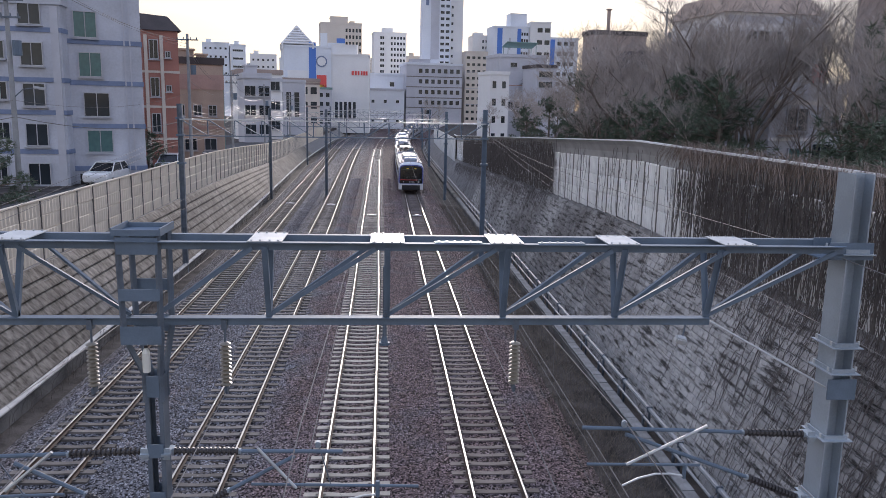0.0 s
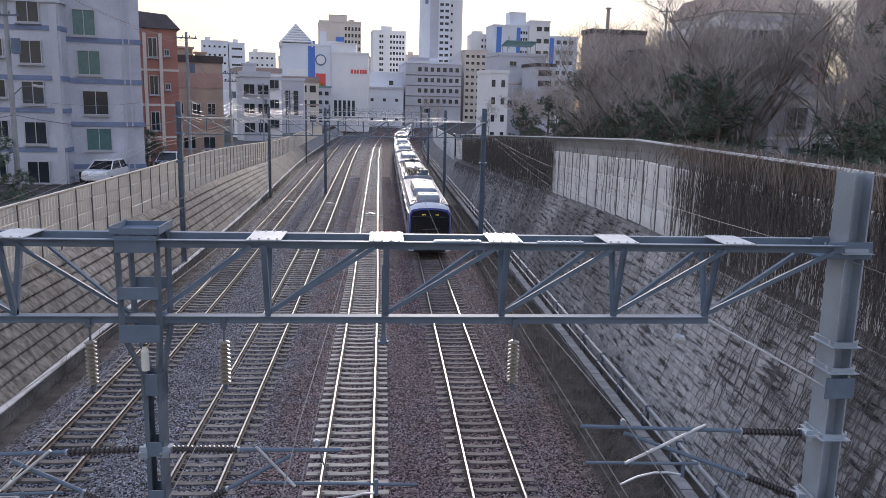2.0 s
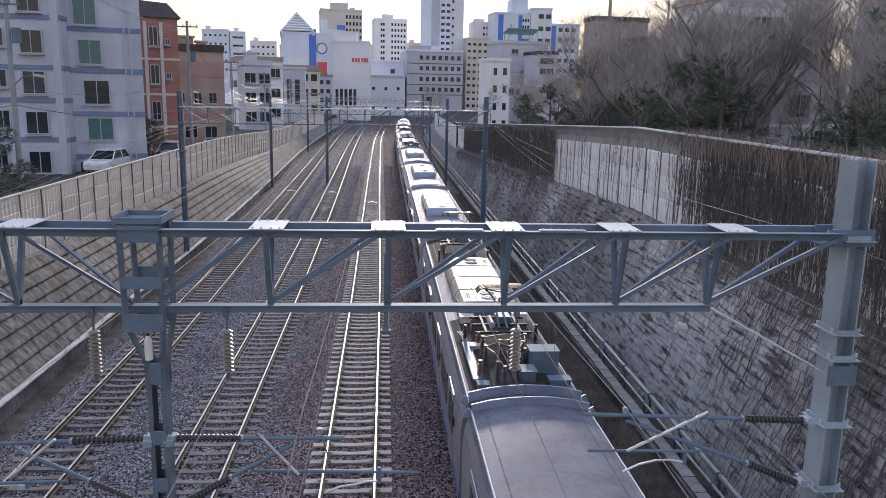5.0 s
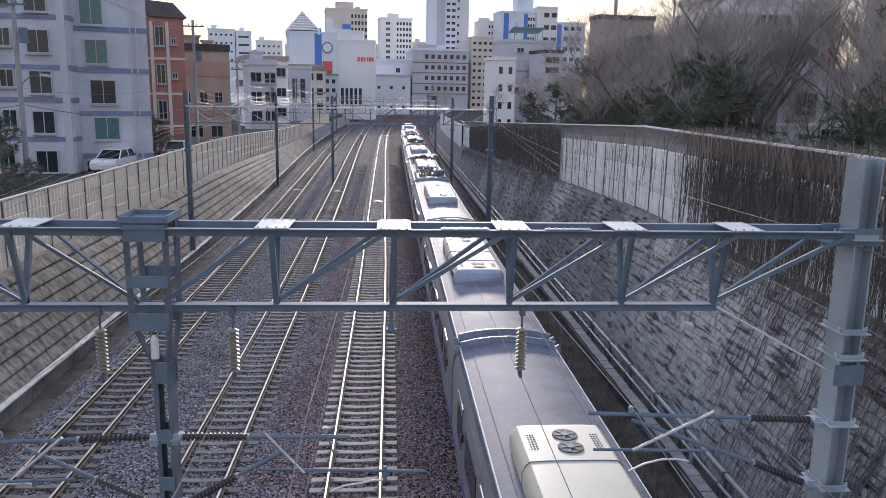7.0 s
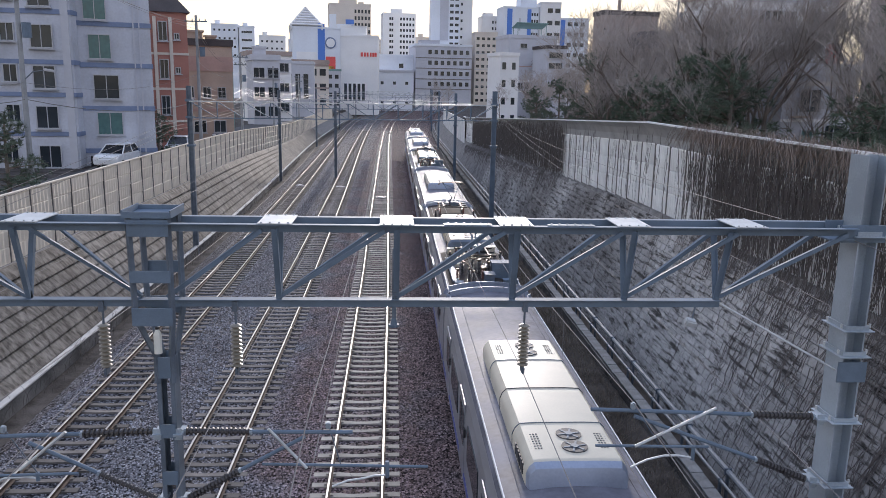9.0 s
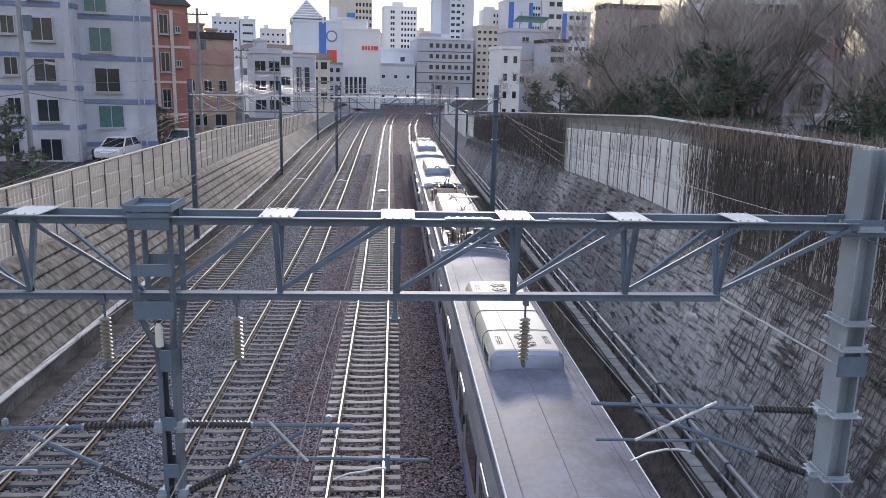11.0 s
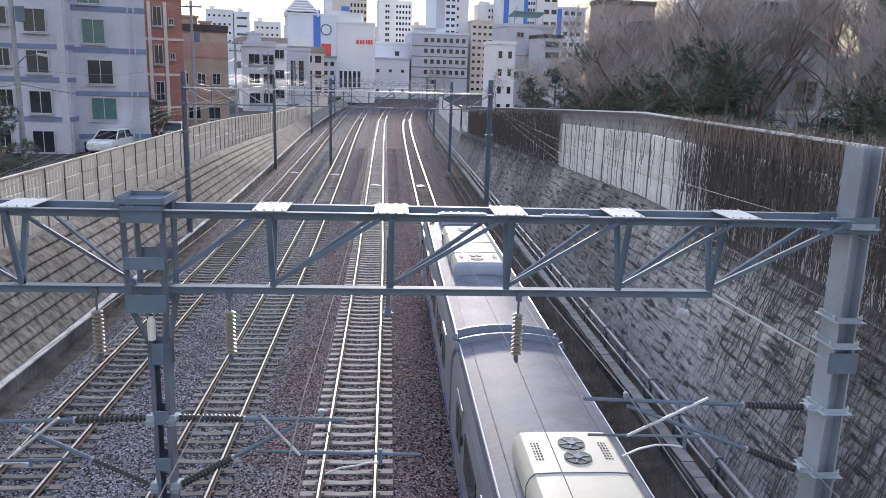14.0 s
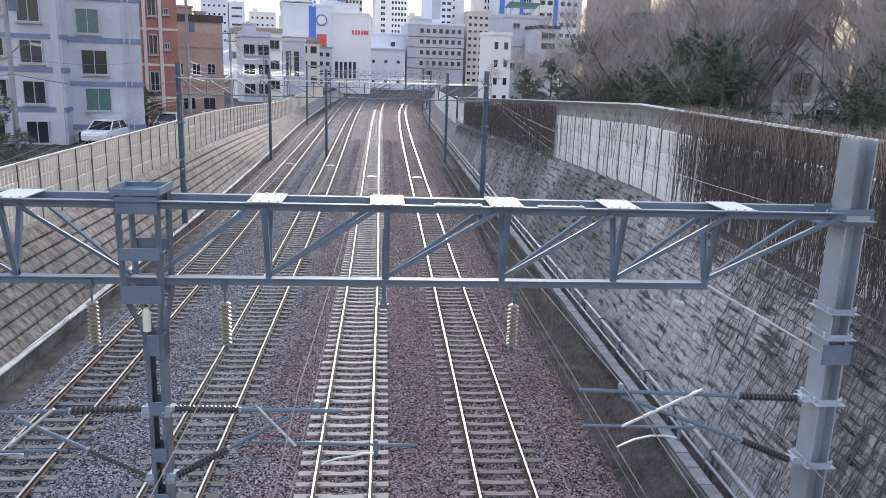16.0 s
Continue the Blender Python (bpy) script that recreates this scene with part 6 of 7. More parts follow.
SIDE_SEC = [(-1.56, 0.95), (-1.56, 2.70), (-1.52, 3.05), (-1.44, 3.255), (1.44, 3.255), (1.52, 3.05), (1.56, 2.70), (1.56, 0.95)]


def ac_unit(car, m, shell, y0=6.9, length=6.9, inline=True, w=0.95, name="air_conditioner"):
    """Long roof cooler: crowned shell, fans and vents at both ends, dark joints across."""
    z0, h = 3.47, 0.52
    sec = [(-w, z0), (-w - 0.01, z0 + 0.3), (-w + 0.04, z0 + h - 0.1), (-w + 0.13, z0 + h - 0.015), (-0.5, z0 + h), (0.5, z0 + h), (w - 0.13, z0 + h - 0.015), (w - 0.04, z0 + h - 0.1), (w + 0.01, z0 + 0.3), (w, z0)]
    b = bmesh.new()
    rings = []
    for y, s, dz in ((y0 - 0.2, 0.93, -0.26), (y0 - 0.14, 0.97, -0.09), (y0 - 0.02, 0.995, -0.015), (y0 + 0.08, 1, 0), (y0 + length - 0.08, 1, 0), (y0 + length + 0.02, 0.995, -0.015), (y0 + length + 0.14, 0.97, -0.09), (y0 + length + 0.2, 0.93, -0.26)):
        rings.append([b.verts.new((x * s, y, max(z0, z + dz) if z > z0 else z)) for x, z in sec])
    n = len(sec)
    for p, q in zip(rings, rings[1:]):
        for k in range(n):
            b.faces.new((p[k], p[(k + 1) % n], q[(k + 1) % n], q[k]))
    b.faces.new(rings[0])
    b.faces.new(rings[-1][::-1])
    ac = part(name, b, shell, car, m=m, soft=True)
    top = z0 + h
    # both ends are bare silver-blue metal
    ac.data.materials.append(M_AC_END if shell is not M_AC_OLD else M_GALV_DARK)
    for f in ac.data.polygons:
        if not y0 < f.center.y < y0 + length:
            f.material_index = 1
    short = length < 3
    for end, yc in enumerate([y0 + length / 2] if short else [y0 + 0.78, y0 + length - 0.78]):
        y = yc
        for d in (-0.27, 0.27):
            dx, fy = (0.06, yc + d) if inline else (d, yc + (0.12 if end else -0.12))
            b = bmesh.new()
            disc(b, (dx, fy, top - 0.03), 0.25, 0.05, 20)
            fan = part("fan", b, M_SEAMLINE, ac)
            b = bmesh.new()
            disc(b, (dx, fy, top + 0.02), 0.08, 0.015, 10)
            part("fan_hub", b, M_GALV_DARK, ac)
            for k in range(6):
                a = k * math.pi / 3 + 0.2
                b = bmesh.new()
                bar(b, (dx + 0.07 * math.cos(a), fy + 0.07 * math.sin(a), top + 0.024), (dx + 0.22 * math.cos(a), fy + 0.22 * math.sin(a), top + 0.024), 0.04, 0.006)
                part("fan_blade", b, M_GALV_DARK, ac)
        if short:
            continue
        for s in (-1, 1):
            b = bmesh.new()
            for i in range(5):
                for k in range(7):
                    disc(b, (s * (0.58 + i * 0.055), y - 0.3 + k * 0.1, top - 0.02 - 0.002 * i * i), 0.02, 0.026, 6)
            tagged(part("vent_grille", b, M_SEAMLINE, ac), kind="stuff")
    if short:
        return ac
    for y in (y0 + 1.6, y0 + 3.45, y0 + 5.3):
        b = bmesh.new()
        sweep_pts = [(x * 1.004, y, z + 0.006) for x, z in sec]
        for p, q in zip(sweep_pts, sweep_pts[1:]):
            bar(b, p, q, 0.022, 0.010, (0, 1, 0.01))
        part("joint_strip", b, M_SEAMLINE if 3 < y - y0 < 4 else M_GALV_DARK, ac)
    for s in (-1, 1):
        for k in range(5):
            b = bmesh.new()
            box(b, s * 0.80, y0 + 1.7 + k * 0.9, top - 0.035, 0.07, 0.05, 0.03)
            part("latch", b, M_SEAMLINE, ac)
        for k in range(6):
            b = bmesh.new()
            box(b, s * (w + 0.012), y0 + 0.3 + k * 0.16, z0 + 0.24, 0.03, 0.09, 0.2)
            part("side_vent", b, M_SEAMLINE, ac)
    return ac


def bogie(car, m, y):
    b = bmesh.new()
    for s in (-1, 1):
        box(b, s * 1.0, y, 0.55, 0.18, 2.9, 0.25)
    box(b, 0, y, 0.6, 2.1, 0.6, 0.3)
    bg = part("bogie", b, M_DARK, car, m=m)
    for dy in (-1.05, 1.05):
        for s in (-1, 1):
            b = bmesh.new()
            tube(b, [(s * 0.69, y + dy, 0.434), (s * 0.82, y + dy, 0.434)], 0.43, 20)
            part("wheel", b, M_RAILSIDE, bg)


def base_car(label, cab=False, flip=False, shell=None, panto=False):
    car = thing("train_car", label, "train car", "cars of the train")
    FLIP = (pose(0, CAR, 0, 0, 0, 180) if flip else pose(0, 0, 0)) @ Matrix.Diagonal((1, 1, 1.09, 1))
    y_a = 1.15 if cab else 0.0
    b = bmesh.new()
    sweep(b, SIDE_SEC, [(0, y_a, 0, 0), (0, CAR, 0, 0)])
    part("body_shell", b, M_TRAIN_SIDE, car, m=FLIP)
    b = bmesh.new()
    sweep(b, ROOF_SEC, [(0, y, 0, 0) for y in np.linspace(y_a, CAR, 5)])
    part("roof", b, M_TRAIN_ROOF, car, m=FLIP, soft=True)
    for s in (-1, 1):
        b = bmesh.new()
        sweep(b, [(s * 1.38 - 0.014, 3.40), (s * 1.38 + 0.014, 3.38), (s * 1.38 + 0.014, 3.465), (s * 1.38 - 0.014, 3.47)], [(0, y_a + 0.05, 0, 0), (0, CAR - 0.05, 0, 0)])
        part("rain_gutter", b, M_CAP, car, m=FLIP)
        b = bmesh.new()
        sweep(b, [(s * 1.08 - 0.012, 3.49), (s * 1.08 + 0.012, 3.49), (s * 1.08 + 0.012, 3.512), (s * 1.08 - 0.012, 3.515)], [(0, y_a + 0.3, 0, 0), (0, CAR - 0.3, 0, 0)])
        part("roof_rib", b, M_TRAIN_ROOF, car, m=FLIP)
    # raised rims at the car's ends
    for y in ([CAR - 0.12] if cab else [0.12, CAR - 0.12]):
        b = bmesh.new()
        pts = [(x * 1.005, y, z + 0.045) for x, z in ROOF_SEC[:9]]
        for p, q in zip(pts, pts[1:]):
            bar(b, p, q, 0.26, 0.05, (0, 1, 0.01))
        part("end_rim", b, M_AC_END, car, m=FLIP)
    b = bmesh.new()
    box(b, 0, CAR + 0.25, 2.1, 1.5, 0.5, 2.3)
    part("gangway_bellows", b, M_DARK, car, m=FLIP)
    b = bmesh.new()
    box(b, 0, CAR / 2 + 0.4, 0.78, 2.6, CAR - 3, 0.34)
    part("underframe", b, M_DARK, car, m=FLIP)
    bogie(car, FLIP, 2.9)
    bogie(car, FLIP, CAR - 2.9)
    for s in (-1, 1):
        for k in range(4):
            y = 2.5 + k * 5.16 + (0.5 if cab and k == 0 else 0)
            b = bmesh.new()
            box(b, s * 1.565, y, 1.98, 0.03, 1.36, 1.9)
            d = part("door", b, M_TRAIN_SIDE, car, m=FLIP)
            for dy in (-0.34, 0.34):
                b = bmesh.new()
                box(b, s * 1.578, y + dy, 2.28, 0.03, 0.5, 0.85)
                part("door_window", b, M_WINDOW, d)
            b = bmesh.new()
            box(b, s * 1.60, y - 0.95, 2.35, 0.05, 0.14, 0.2)
            part("side_lamp", b, M_DARK, car, m=FLIP)
        for k in range(3):
            b = bmesh.new()
            box(b, s * 1.568, 5.08 + k * 5.16, 2.3, 0.03, 2.3, 0.85)
            part("side_window", b, M_WINDOW, car, m=FLIP)
        b = bmesh.new()
        box(b, s * 1.566, CAR / 2 + y_a / 2, 1.15, 0.02, CAR - y_a - 0.1, 0.12)
        part("waist_stripe", b, M_BLUE, car, m=FLIP)
    ac_unit(car, FLIP, shell or M_AC, inline=not (cab and not flip))
    if cab:
        cab_end(car, FLIP)
    if panto:
        roof_gear(car, FLIP)
    return car


def cab_end(car, m):
    # rounded white cab shell
    sec = [(-1.56, 0.45), (-1.56, 2.70), (-1.52, 3.05), (-1.40, 3.30), (-1.0, 3.49), (-0.5, 3.57), (0, 3.59), (0.5, 3.57), (1.0, 3.49), (1.40, 3.30), (1.52, 3.05), (1.56, 2.70), (1.56, 0.45)]
    b = bmesh.new()
    rings = []
    for y, sx, zt in ((1.14, 1.0, 1.0), (0.7, 1.0, 1.0), (0.35, 0.992, 0.985), (0.15, 0.975, 0.955), (0.03, 0.945, 0.92)):
        rings.append([b.verts.new((x * sx, y + (z - 1.2) * 0.05, 0.45 + (z - 0.45) * (zt if z > 2 else 1))) for x, z in sec])
    n = len(sec)
    for p, q in zip(rings, rings[1:]):
        for k in range(n - 1):
            b.faces.new((p[k], p[k + 1], q[k + 1], q[k]))
    b.faces.new(rings[-1])
    b.faces.new(rings[0][::-1])
    part("cab_shell", b, M_TRAIN_WHITE, car, "glossy white cab shell", m=m, soft=True)
    tilt = lambda z: 0.03 + (z - 1.2) * 0.05
    # black mask with rounded corners
    b = bmesh.new()
    out = []
    for x, z in ((-1.40, 1.24), (-1.33, 1.16), (1.33, 1.16), (1.40, 1.24), (1.38, 2.85), (1.22, 3.05), (0.8, 3.15), (0, 3.19), (-0.8, 3.15), (-1.22, 3.05), (-1.36, 2.85)):
        out.append((x, z))
    f0 = [b.verts.new((x, tilt(z) - 0.035, z)) for x, z in out]
    f1 = [b.verts.new((x * 1.01, tilt(z) + 0.02, z)) for x, z in out]
    b.faces.new(f0)
    b.faces.new(f1[::-1])
    for k in range(len(out)):
        b.faces.new((f0[k], f0[(k + 1) % len(out)], f1[(k + 1) % len(out)], f1[k]))
    ring = bmesh.new()
    wide = [(x * (1.075 if abs(x) > 1 else 1.04), z + (0.13 if z > 3 else 0.06 if z > 2.8 else -0.03)) for x, z in out]
    q0 = [ring.verts.new((x, tilt(z) - 0.022, z)) for x, z in wide]
    q1 = [ring.verts.new((x * 1.005, tilt(z) + 0.16, z)) for x, z in wide]
    ring.faces.new(q0)
    ring.faces.new(q1[::-1])
    for k in range(len(wide)):
        ring.faces.new((q0[k], q0[(k + 1) % len(wide)], q1[(k + 1) % len(wide)], q1[k]))
    part("front_surround", ring, M_BLUE, car, "blue painted surround of the front glass", m=m)
    mask = part("windscreen", b, M_BLACKGLASS, car, "black glass front mask", m=m)
    for x0, x1, z0, z1, mm, nm in ((-1.35, 0.82, 1.53, 1.60, M_RED, "red_stripe"), (-1.3, 1.3, 1.64, 1.655, M_GALV_DARK, "trim_line"), (-1.3, 1.3, 2.72, 2.735, M_GALV_DARK, "trim_line"),
                                   (-1.0, -0.88, 1.27, 1.42, M_FRAME, "headlight"), (0.92, 1.04, 1.27, 1.42, M_FRAME, "headlight"),
                                   (0.86, 1.28, 1.54, 1.595, M_FRAME, "maker_mark"), (-0.58, -0.30, 2.82, 2.91, M_LED, "number_display"), (0.42, 0.64, 2.82, 2.91, M_LED, "destination_display")):
        zc = (z0 + z1) / 2
        b = bmesh.new()
        if nm.endswith("display"):
            k = 4
            for i in range(k):
                w = (x1 - x0) / k
                box(b, x0 + w * (i + 0.5), tilt(zc) - 0.04, zc, w * 0.6, 0.012, (z1 - z0) * 0.8)
        elif nm == "maker_mark":
            for i in range(6):
                w = (x1 - x0) / 6
                box(b, x0 + w * (i + 0.5), tilt(zc) - 0.04, zc, w * 0.75, 0.012, z1 - z0)
        else:
            box(b, (x0 + x1) / 2, tilt(zc) - 0.04, zc, x1 - x0, 0.012, z1 - z0)
        part(nm, b, mm, mask)
    cu = bpy.data.curves.new("fleet_number", "FONT")
    cu.body, cu.size, cu.extrude, cu.align_x = "312935", 0.25, 0.004, "CENTER"
    tmp = new("fleet_number", cu)
    me = bpy.data.meshes.new_from_object(tmp.evaluated_get(bpy.context.evaluated_depsgraph_get()))
    bpy.data.objects.remove(tmp)
    me.materials.clear()
    me.materials.append(M_FRAME)
    no = new("fleet_number", me)
    no.parent = mask
    no.matrix_basis = pose(0.1, tilt(1.3) - 0.045, 1.25, 87, 0, 0)
    b = bmesh.new()
    bar(b, (-0.3, tilt(1.85) - 0.06, 1.9), (0.75, tilt(2.6) - 0.06, 1.93), 0.03, 0.03)
    bar(b, (-0.6, tilt(1.85) - 0.05, 1.86), (-0.15, tilt(2.6) - 0.05, 1.9), 0.025, 0.025)
    part("wiper", b, M_GALV_DARK, mask)
    for s in (-1, 1):
        b = bmesh.new()
        box(b, s * 1.563, 0.62, 2.15, 0.014, 0.85, 1.7)
        part("side_panel", b, M_BLUE, car, "dark blue cab side panel", m=m)
        b = bmesh.new()
        box(b, s * 1.567, 0.75, 2.4, 0.02, 0.5, 0.8)
        part("cab_window", b, M_WINDOW, car, m=m)
    b = bmesh.new()
    box(b, 0, 0.03, 0.68, 2.3, 0.24, 0.56, bevel=0.04)
    part("front_recess", b, M_DARK, car, "black recess round the coupler", m=m)
    b = bmesh.new()
    box(b, 0, -0.12, 0.72, 0.35, 0.5, 0.35, bevel=0.05)
    part("coupler", b, M_DARK, car, m=m)
    # short cooler over the cab, walkway plates, aerials
    ac_unit(car, m, M_AC, 2.25, 1.75, False, 0.84, "cab_cooler")
    for x, y in ((-1.14, 3.05), (1.14, 3.05), (0.95, 1.85)):
        b = bmesh.new()
        box(b, x, y, 3.525, 0.36 if y > 2 else 0.24, 0.4 if y > 2 else 0.24, 0.03)
        pl = part("mounting_plate", b, M_AC, car, m=m)
        b = bmesh.new()
        box(b, x, y, 3.57, 0.1, 0.12, 0.06)
        tube(b, [(x, y, 3.58), (x, y + 0.03, 3.70)], 0.018, 6)
        part("aerial", b, M_GALV_DARK, pl)
    for s in (-1, 1):
        b = bmesh.new()
        disc(b, (s * 1.02, 1.3, 3.46), 0.09, 0.05, 10)
        tube(b, [(s * 1.02, 1.3, 3.5), (s * 1.02, 1.34, 3.7)], 0.025, 6)
        tube(b, [(s * 0.92, 1.2, 3.56), (s * 1.16, 1.2, 3.56)], 0.02, 6)
        part("horn", b, M_GALV_DARK, car, m=m)


def ribbed_post(name, car, m, x, y, z0, z1, r, material, foot=True):
    b = bmesh.new()
    tube(b, [(x, y, z0), (x, y, z1)], r * 0.45, 8)
    n = int((z1 - z0) / 0.055)
    for k in range(n):
        disc(b, (x, y, z0 + 0.05 + k * (z1 - z0 - 0.08) / n), r, 0.028, 10, r * 0.6)
    p = part(name, b, material, car, m=m)
    if foot:
        b = bmesh.new()
        box(b, x, y, z0 + 0.012, 0.3, 0.3, 0.024)
        part("foot_plate", b, M_PIPE, p)
    b = bmesh.new()
    disc(b, (x, y, z1 - 0.01), r * 0.7, 0.05, 8)
    part("terminal", b, M_COPPER, p)


def collector(car, m, Y, s):
    """A raised current collector on four insulators; s: the way its knee points along the car."""
    for x in (-0.72, 0.62):
        for dy in (-0.75, 0.75):
            ribbed_post("foot_insulator", car, m, x, Y + dy, 3.52, 3.92, 0.085, M_INSUL_RED)
    b = bmesh.new()
    for x in (-0.5, 0.5):
        bar(b, (x, Y - 0.85, 3.95), (x, Y + 0.85, 3.95), 0.07, 0.07)
    for dy in (-0.75, 0.0, 0.75):
        bar(b, (-0.82, Y + dy, 3.93), (0.82, Y + dy, 3.93), 0.06, 0.06)
    pan = part("pantograph", b, M_DARK, car, "raised dark steel current collector", m=m)
    b = bmesh.new()
    box(b, 0.12, Y - s * 0.25, 4.06, 0.42, 0.6, 0.2, bevel=0.03)
    part("drive_box", b, M_GALV_DARK, pan)
    b = bmesh.new()
    tube(b, [(-0.28, Y - 0.5, 4.06), (-0.28, Y + 0.3, 4.06)], 0.075, 10)
    part("spring_cylinder", b, M_PIPE, pan)
    knee, head = Vector((0, Y - s * 0.85, 4.45)), Vector((0, Y + s * 0.4, 5.02))
    for dx in (-0.1, 0.14):
        b = bmesh.new()
        tube(b, [(dx, Y + s * 0.6, 4.0), knee + Vector((dx * 0.6, 0, 0))], 0.035, 6)
        part("lower_arm", b, M_GALV_DARK, pan)
    for q in (-1, 1):
        b = bmesh.new()
        tube(b, [knee + Vector((q * 0.07, 0, 0)), head + Vector((q * 0.48, 0, 0))], 0.022, 6)
        part("upper_arm", b, M_GALV_DARK, pan)
        b = bmesh.new()
        bar(b, head + Vector((q * 0.5, -0.24, 0.02)), head + Vector((q * 0.5, 0.24, 0.02)), 0.05, 0.06)
        part("head_frame", b, M_DARK, pan)
    b = bmesh.new()
    tube(b, [head + Vector((-0.48, 0, 0)), knee.lerp(head, 0.55) + Vector((0.3, 0, 0))], 0.016, 5)
    part("cross_brace", b, M_GALV_DARK, pan)
    for dy in (-0.2, -0.07, 0.07, 0.2):
        b = bmesh.new()
        y = head.y + dy
        pts = [(-0.78, y, 4.97), (-0.68, y, 5.07), (-0.54, y, 5.115), (0.54, y, 5.115), (0.68, y, 5.07), (0.78, y, 4.97)]
        for p, q in zip(pts, pts[1:]):
            bar(b, p, q, 0.05, 0.03)
        part("collector_strip", b, M_COPPER, pan)


def roof_gear(car, m):
    """Sooty roof sheet, breaker boxes, tall ribbed insulators and two current collectors."""
    for y0, y1 in ((0.35, 6.6), (14.2, 20.15)):
        b = bmesh.new()
        sweep(b, [(-1.30, 3.462), (-0.95, 3.545), (-0.5, 3.60), (0, 3.62), (0.5, 3.60), (0.95, 3.545), (1.30, 3.462), (0.9, 3.45), (-0.9, 3.45)], [(0, y0, 0, 0), (0, y1, 0, 0)])
        part("insulating_mat", b, M_SOOT, car, "sooty dark roof matting", m=m)
    boxes = ((0.74, 1.75, 0.74, 0.55, 0.58, M_GALV), (0.2, 0.95, 0.36, 0.5, 0.34, M_GALV_DARK), (0.98, 0.78, 0.52, 0.34, 0.16, M_GALV), (-0.95, 0.66, 0.28, 0.28, 0.10, M_GALV),
             (0.45, 2.55, 0.5, 0.5, 0.28, M_GALV_DARK), (0.05, 2.2, 0.3, 0.3, 0.3, M_COPPER), (-0.75, 3.6, 0.4, 0.3, 0.12, M_AC), (-0.8, 6.2, 0.42, 0.36, 0.2, M_AC), (0.85, 6.15, 0.42, 0.4, 0.3, M_AC))
    for x, y, sx, sy, sz, mm in boxes:
        b = bmesh.new()
        box(b, x, y, 3.52 + sz / 2, sx, sy, sz, bevel=0.02)
        bx = part("switchgear_box", b, mm, car, m=m)
        b = bmesh.new()
        box(b, x, y, 3.52 + sz + 0.014, sx + 0.05, sy + 0.05, 0.028)
        part("lid", b, M_GALV if sz > 0.5 else mm, bx)
    # the writing on the breaker box
    cu = bpy.data.curves.new("box_letters", "FONT")
    cu.body, cu.size, cu.extrude, cu.align_x = "MCB", 0.2, 0.003, "CENTER"
    tmp = new("box_letters", cu)
    me = bpy.data.meshes.new_from_object(tmp.evaluated_get(bpy.context.evaluated_depsgraph_get()))
    bpy.data.objects.remove(tmp)
    me.materials.clear()
    me.materials.append(M_GALV_DARK)
    wr = new("box_letters", me)
    wr.parent = car
    wr.matrix_basis = m @ pose(0.74, 1.47, 3.80, 90, 0, 0)
    # cable tray up one side, drum beside the breaker
    b = bmesh.new()
    box(b, -1.05, 2.5, 3.56, 0.22, 3.0, 0.09)
    tr = part("cable_tray", b, M_GALV_DARK, car, m=m)
    for q in (-1, 1):
        b = bmesh.new()
        box(b, -1.05 + q * 0.115, 2.5, 3.60, 0.016, 3.0, 0.05)
        part("tray_edge", b, M_GALV, tr)
    for k in range(3):
        b = bmesh.new()
        tube(b, [(-1.1 + k * 0.05, 4.0, 3.58), (-1.12 + k * 0.06, 4.5, 3.62), (-1.2 + k * 0.08, 5.0, 3.6)], 0.02, 6)
        part("cable", b, M_PIPE, tr)
    b = bmesh.new()
    tube(b, [(0.55, 2.75, 3.72), (0.9, 2.75, 3.72)], 0.16, 14)
    part("reservoir", b, M_PIPE, car, m=m)
    posts = [(-0.95, 1.4, 3.9), (0.0, 1.3, 3.95), (0.3, 2.3, 4.1), (-0.3, 2.4, 4.1), (-0.55, 1.0, 4.0), (-0.42, 0.72, 3.98), (-0.72, 2.1, 4.05), (-0.12, 1.75, 4.15), (0.28, 1.85, 4.05), (0.5, 3.1, 4.05), (-0.7, 2.9, 4.05), (0.05, 2.9, 3.95)]
    for i, (x, y, z) in enumerate(posts):
        ribbed_post("post_insulator", car, m, x, y, 3.52, z, 0.085, M_INSUL_RED if i < 2 else M_INSUL_BROWN)
    for (ax, ay, az), (bx_, by, bz) in zip(posts[1:], posts[2:]):
        b = bmesh.new()
        tube(b, [(ax, ay, az), ((ax + bx_) / 2, (ay + by) / 2, max(az, bz) + 0.05), (bx_, by, bz)], 0.018, 6)
        part("busbar", b, M_COPPER, car, m=m)
    for x in (-1.05, 1.05):
        for y in (4.3, 15.3):
            ribbed_post("arrester", car, m, x, y, 3.5, 3.95, 0.075, M_DARK, False)
    collector(car, m, 4.5, -1)
    collector(car, m, 17.6, 1)


lead = base_car("leading commuter train car with black glass front", cab=True)
tail = base_car("rear commuter train car with white cab shell", cab=True, flip=True)
plain = base_car("stainless commuter train car with cream roof cooler")
power = base_car("commuter train car with raised current collector", shell=M_AC_OLD, panto=True)
cars = [lead]
first = {plain: True, power: True}
for i in range(1, 9):
    src = power if i in (1, 5, 7) else plain
    if first[src]:
        first[src] = False
        cars.append(src)
    else:
        cars.append(copy_thing(src, pose(0, 0, 0)))
cars.append(tail)


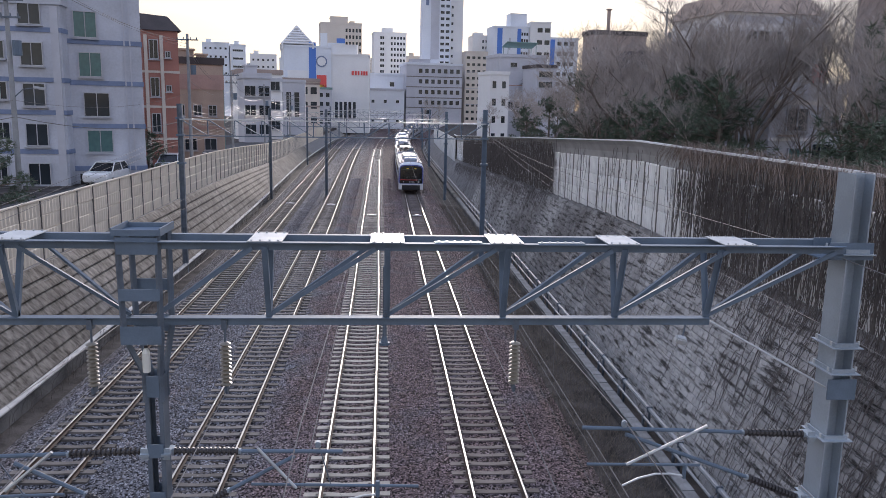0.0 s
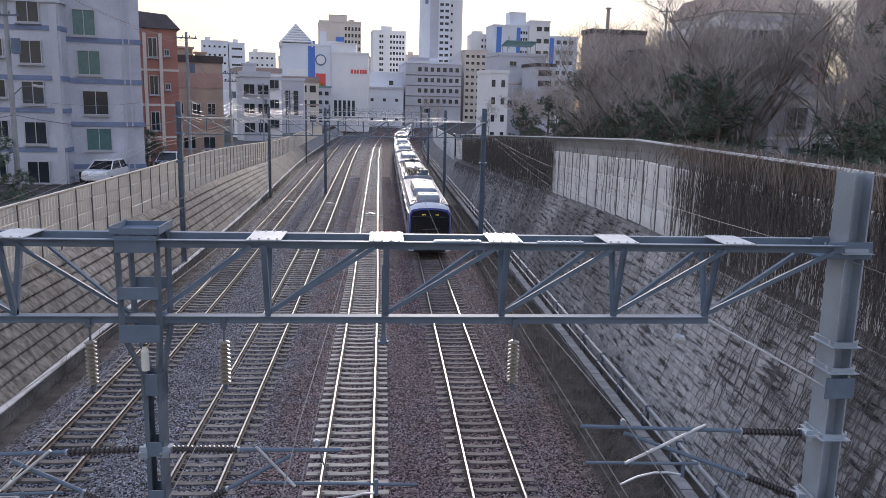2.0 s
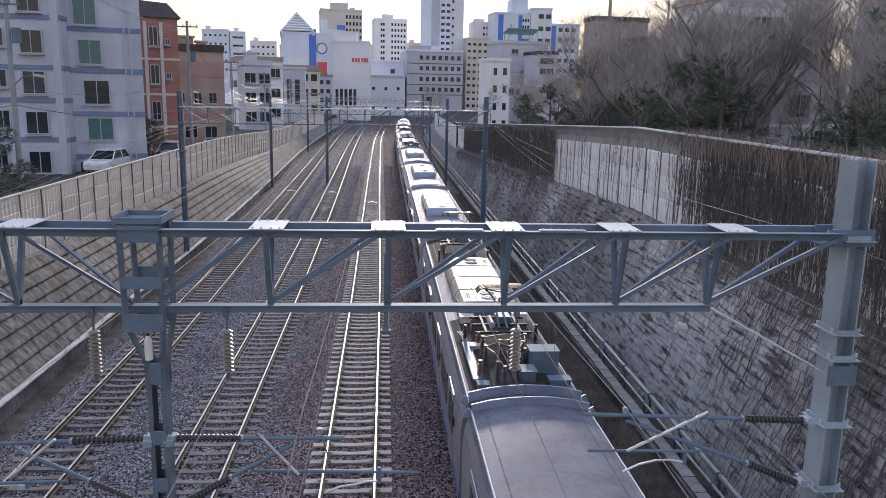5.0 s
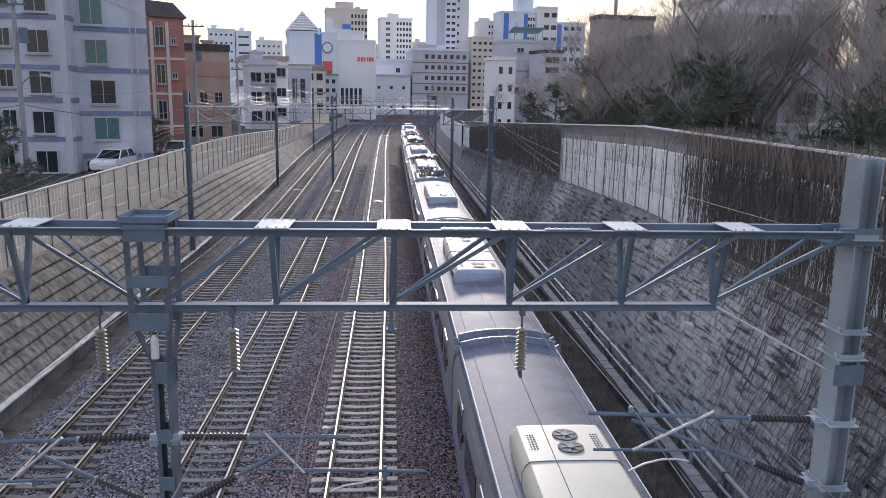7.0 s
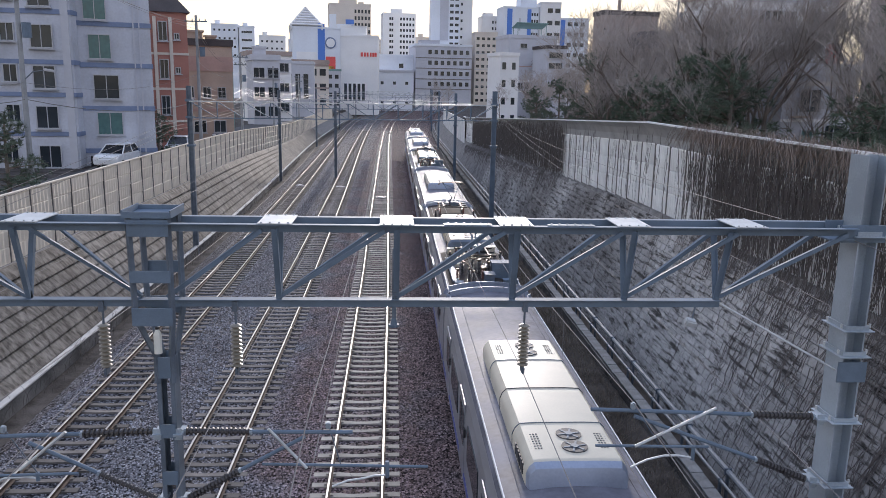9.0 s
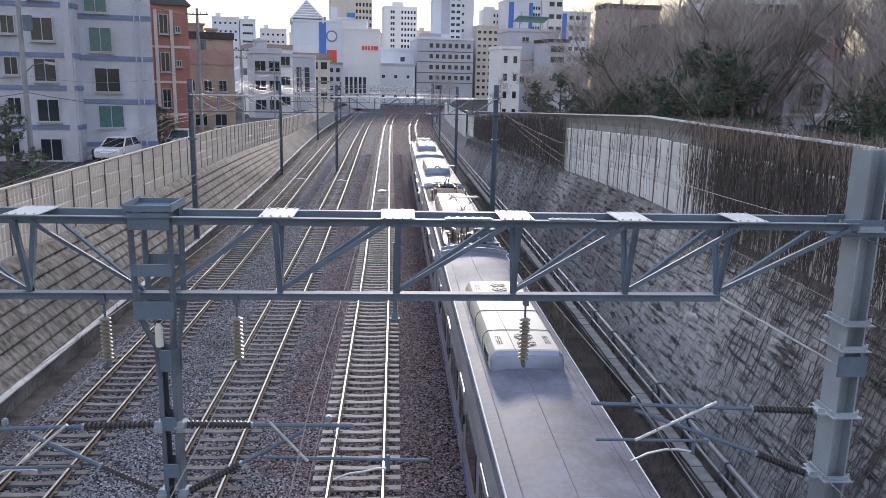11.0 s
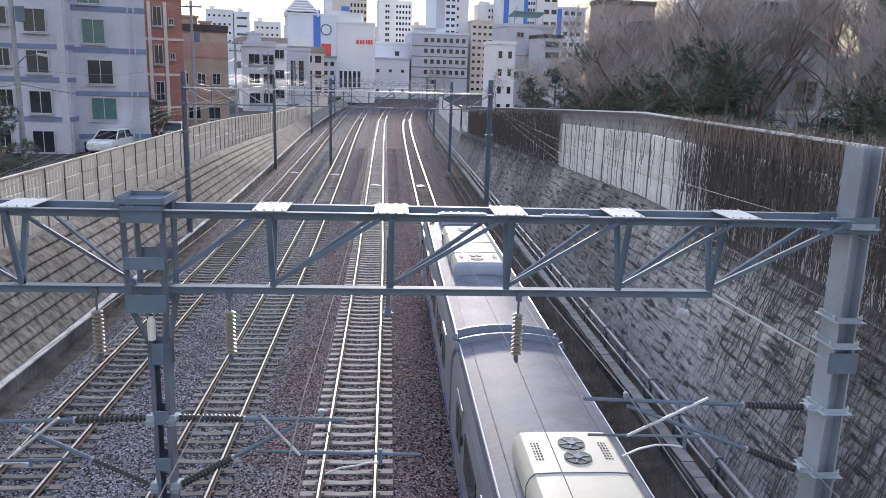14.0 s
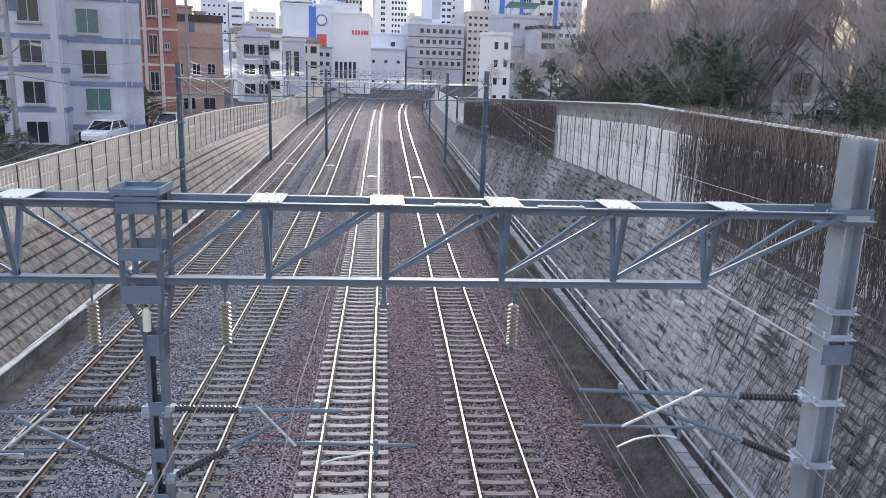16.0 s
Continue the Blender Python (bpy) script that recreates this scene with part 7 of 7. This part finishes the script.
def motions():
    """The train runs down the fourth track, slowing a little, under the gantry and out below the bridge."""
    f = LINES["D"]

    def front(t):
        return 98.077 + t * (-22.20759 + t * (0.507361 + t * (-0.0303357 + t * 0.00074113)))

    for i, car in enumerate(cars):
        rows = []
        for k in range(33):
            t = k * 0.5
            y = front(t) + 21.0 * i
            x0, x1 = f(y + 2.9), f(y + 17.6)
            slope = (x1 - x0) / 14.7
            rows.append((t, pose(x0 - slope * 2.9, y, 0.004, 0, 0, -math.degrees(math.atan(slope)))))
        walk(car, rows)


motions()
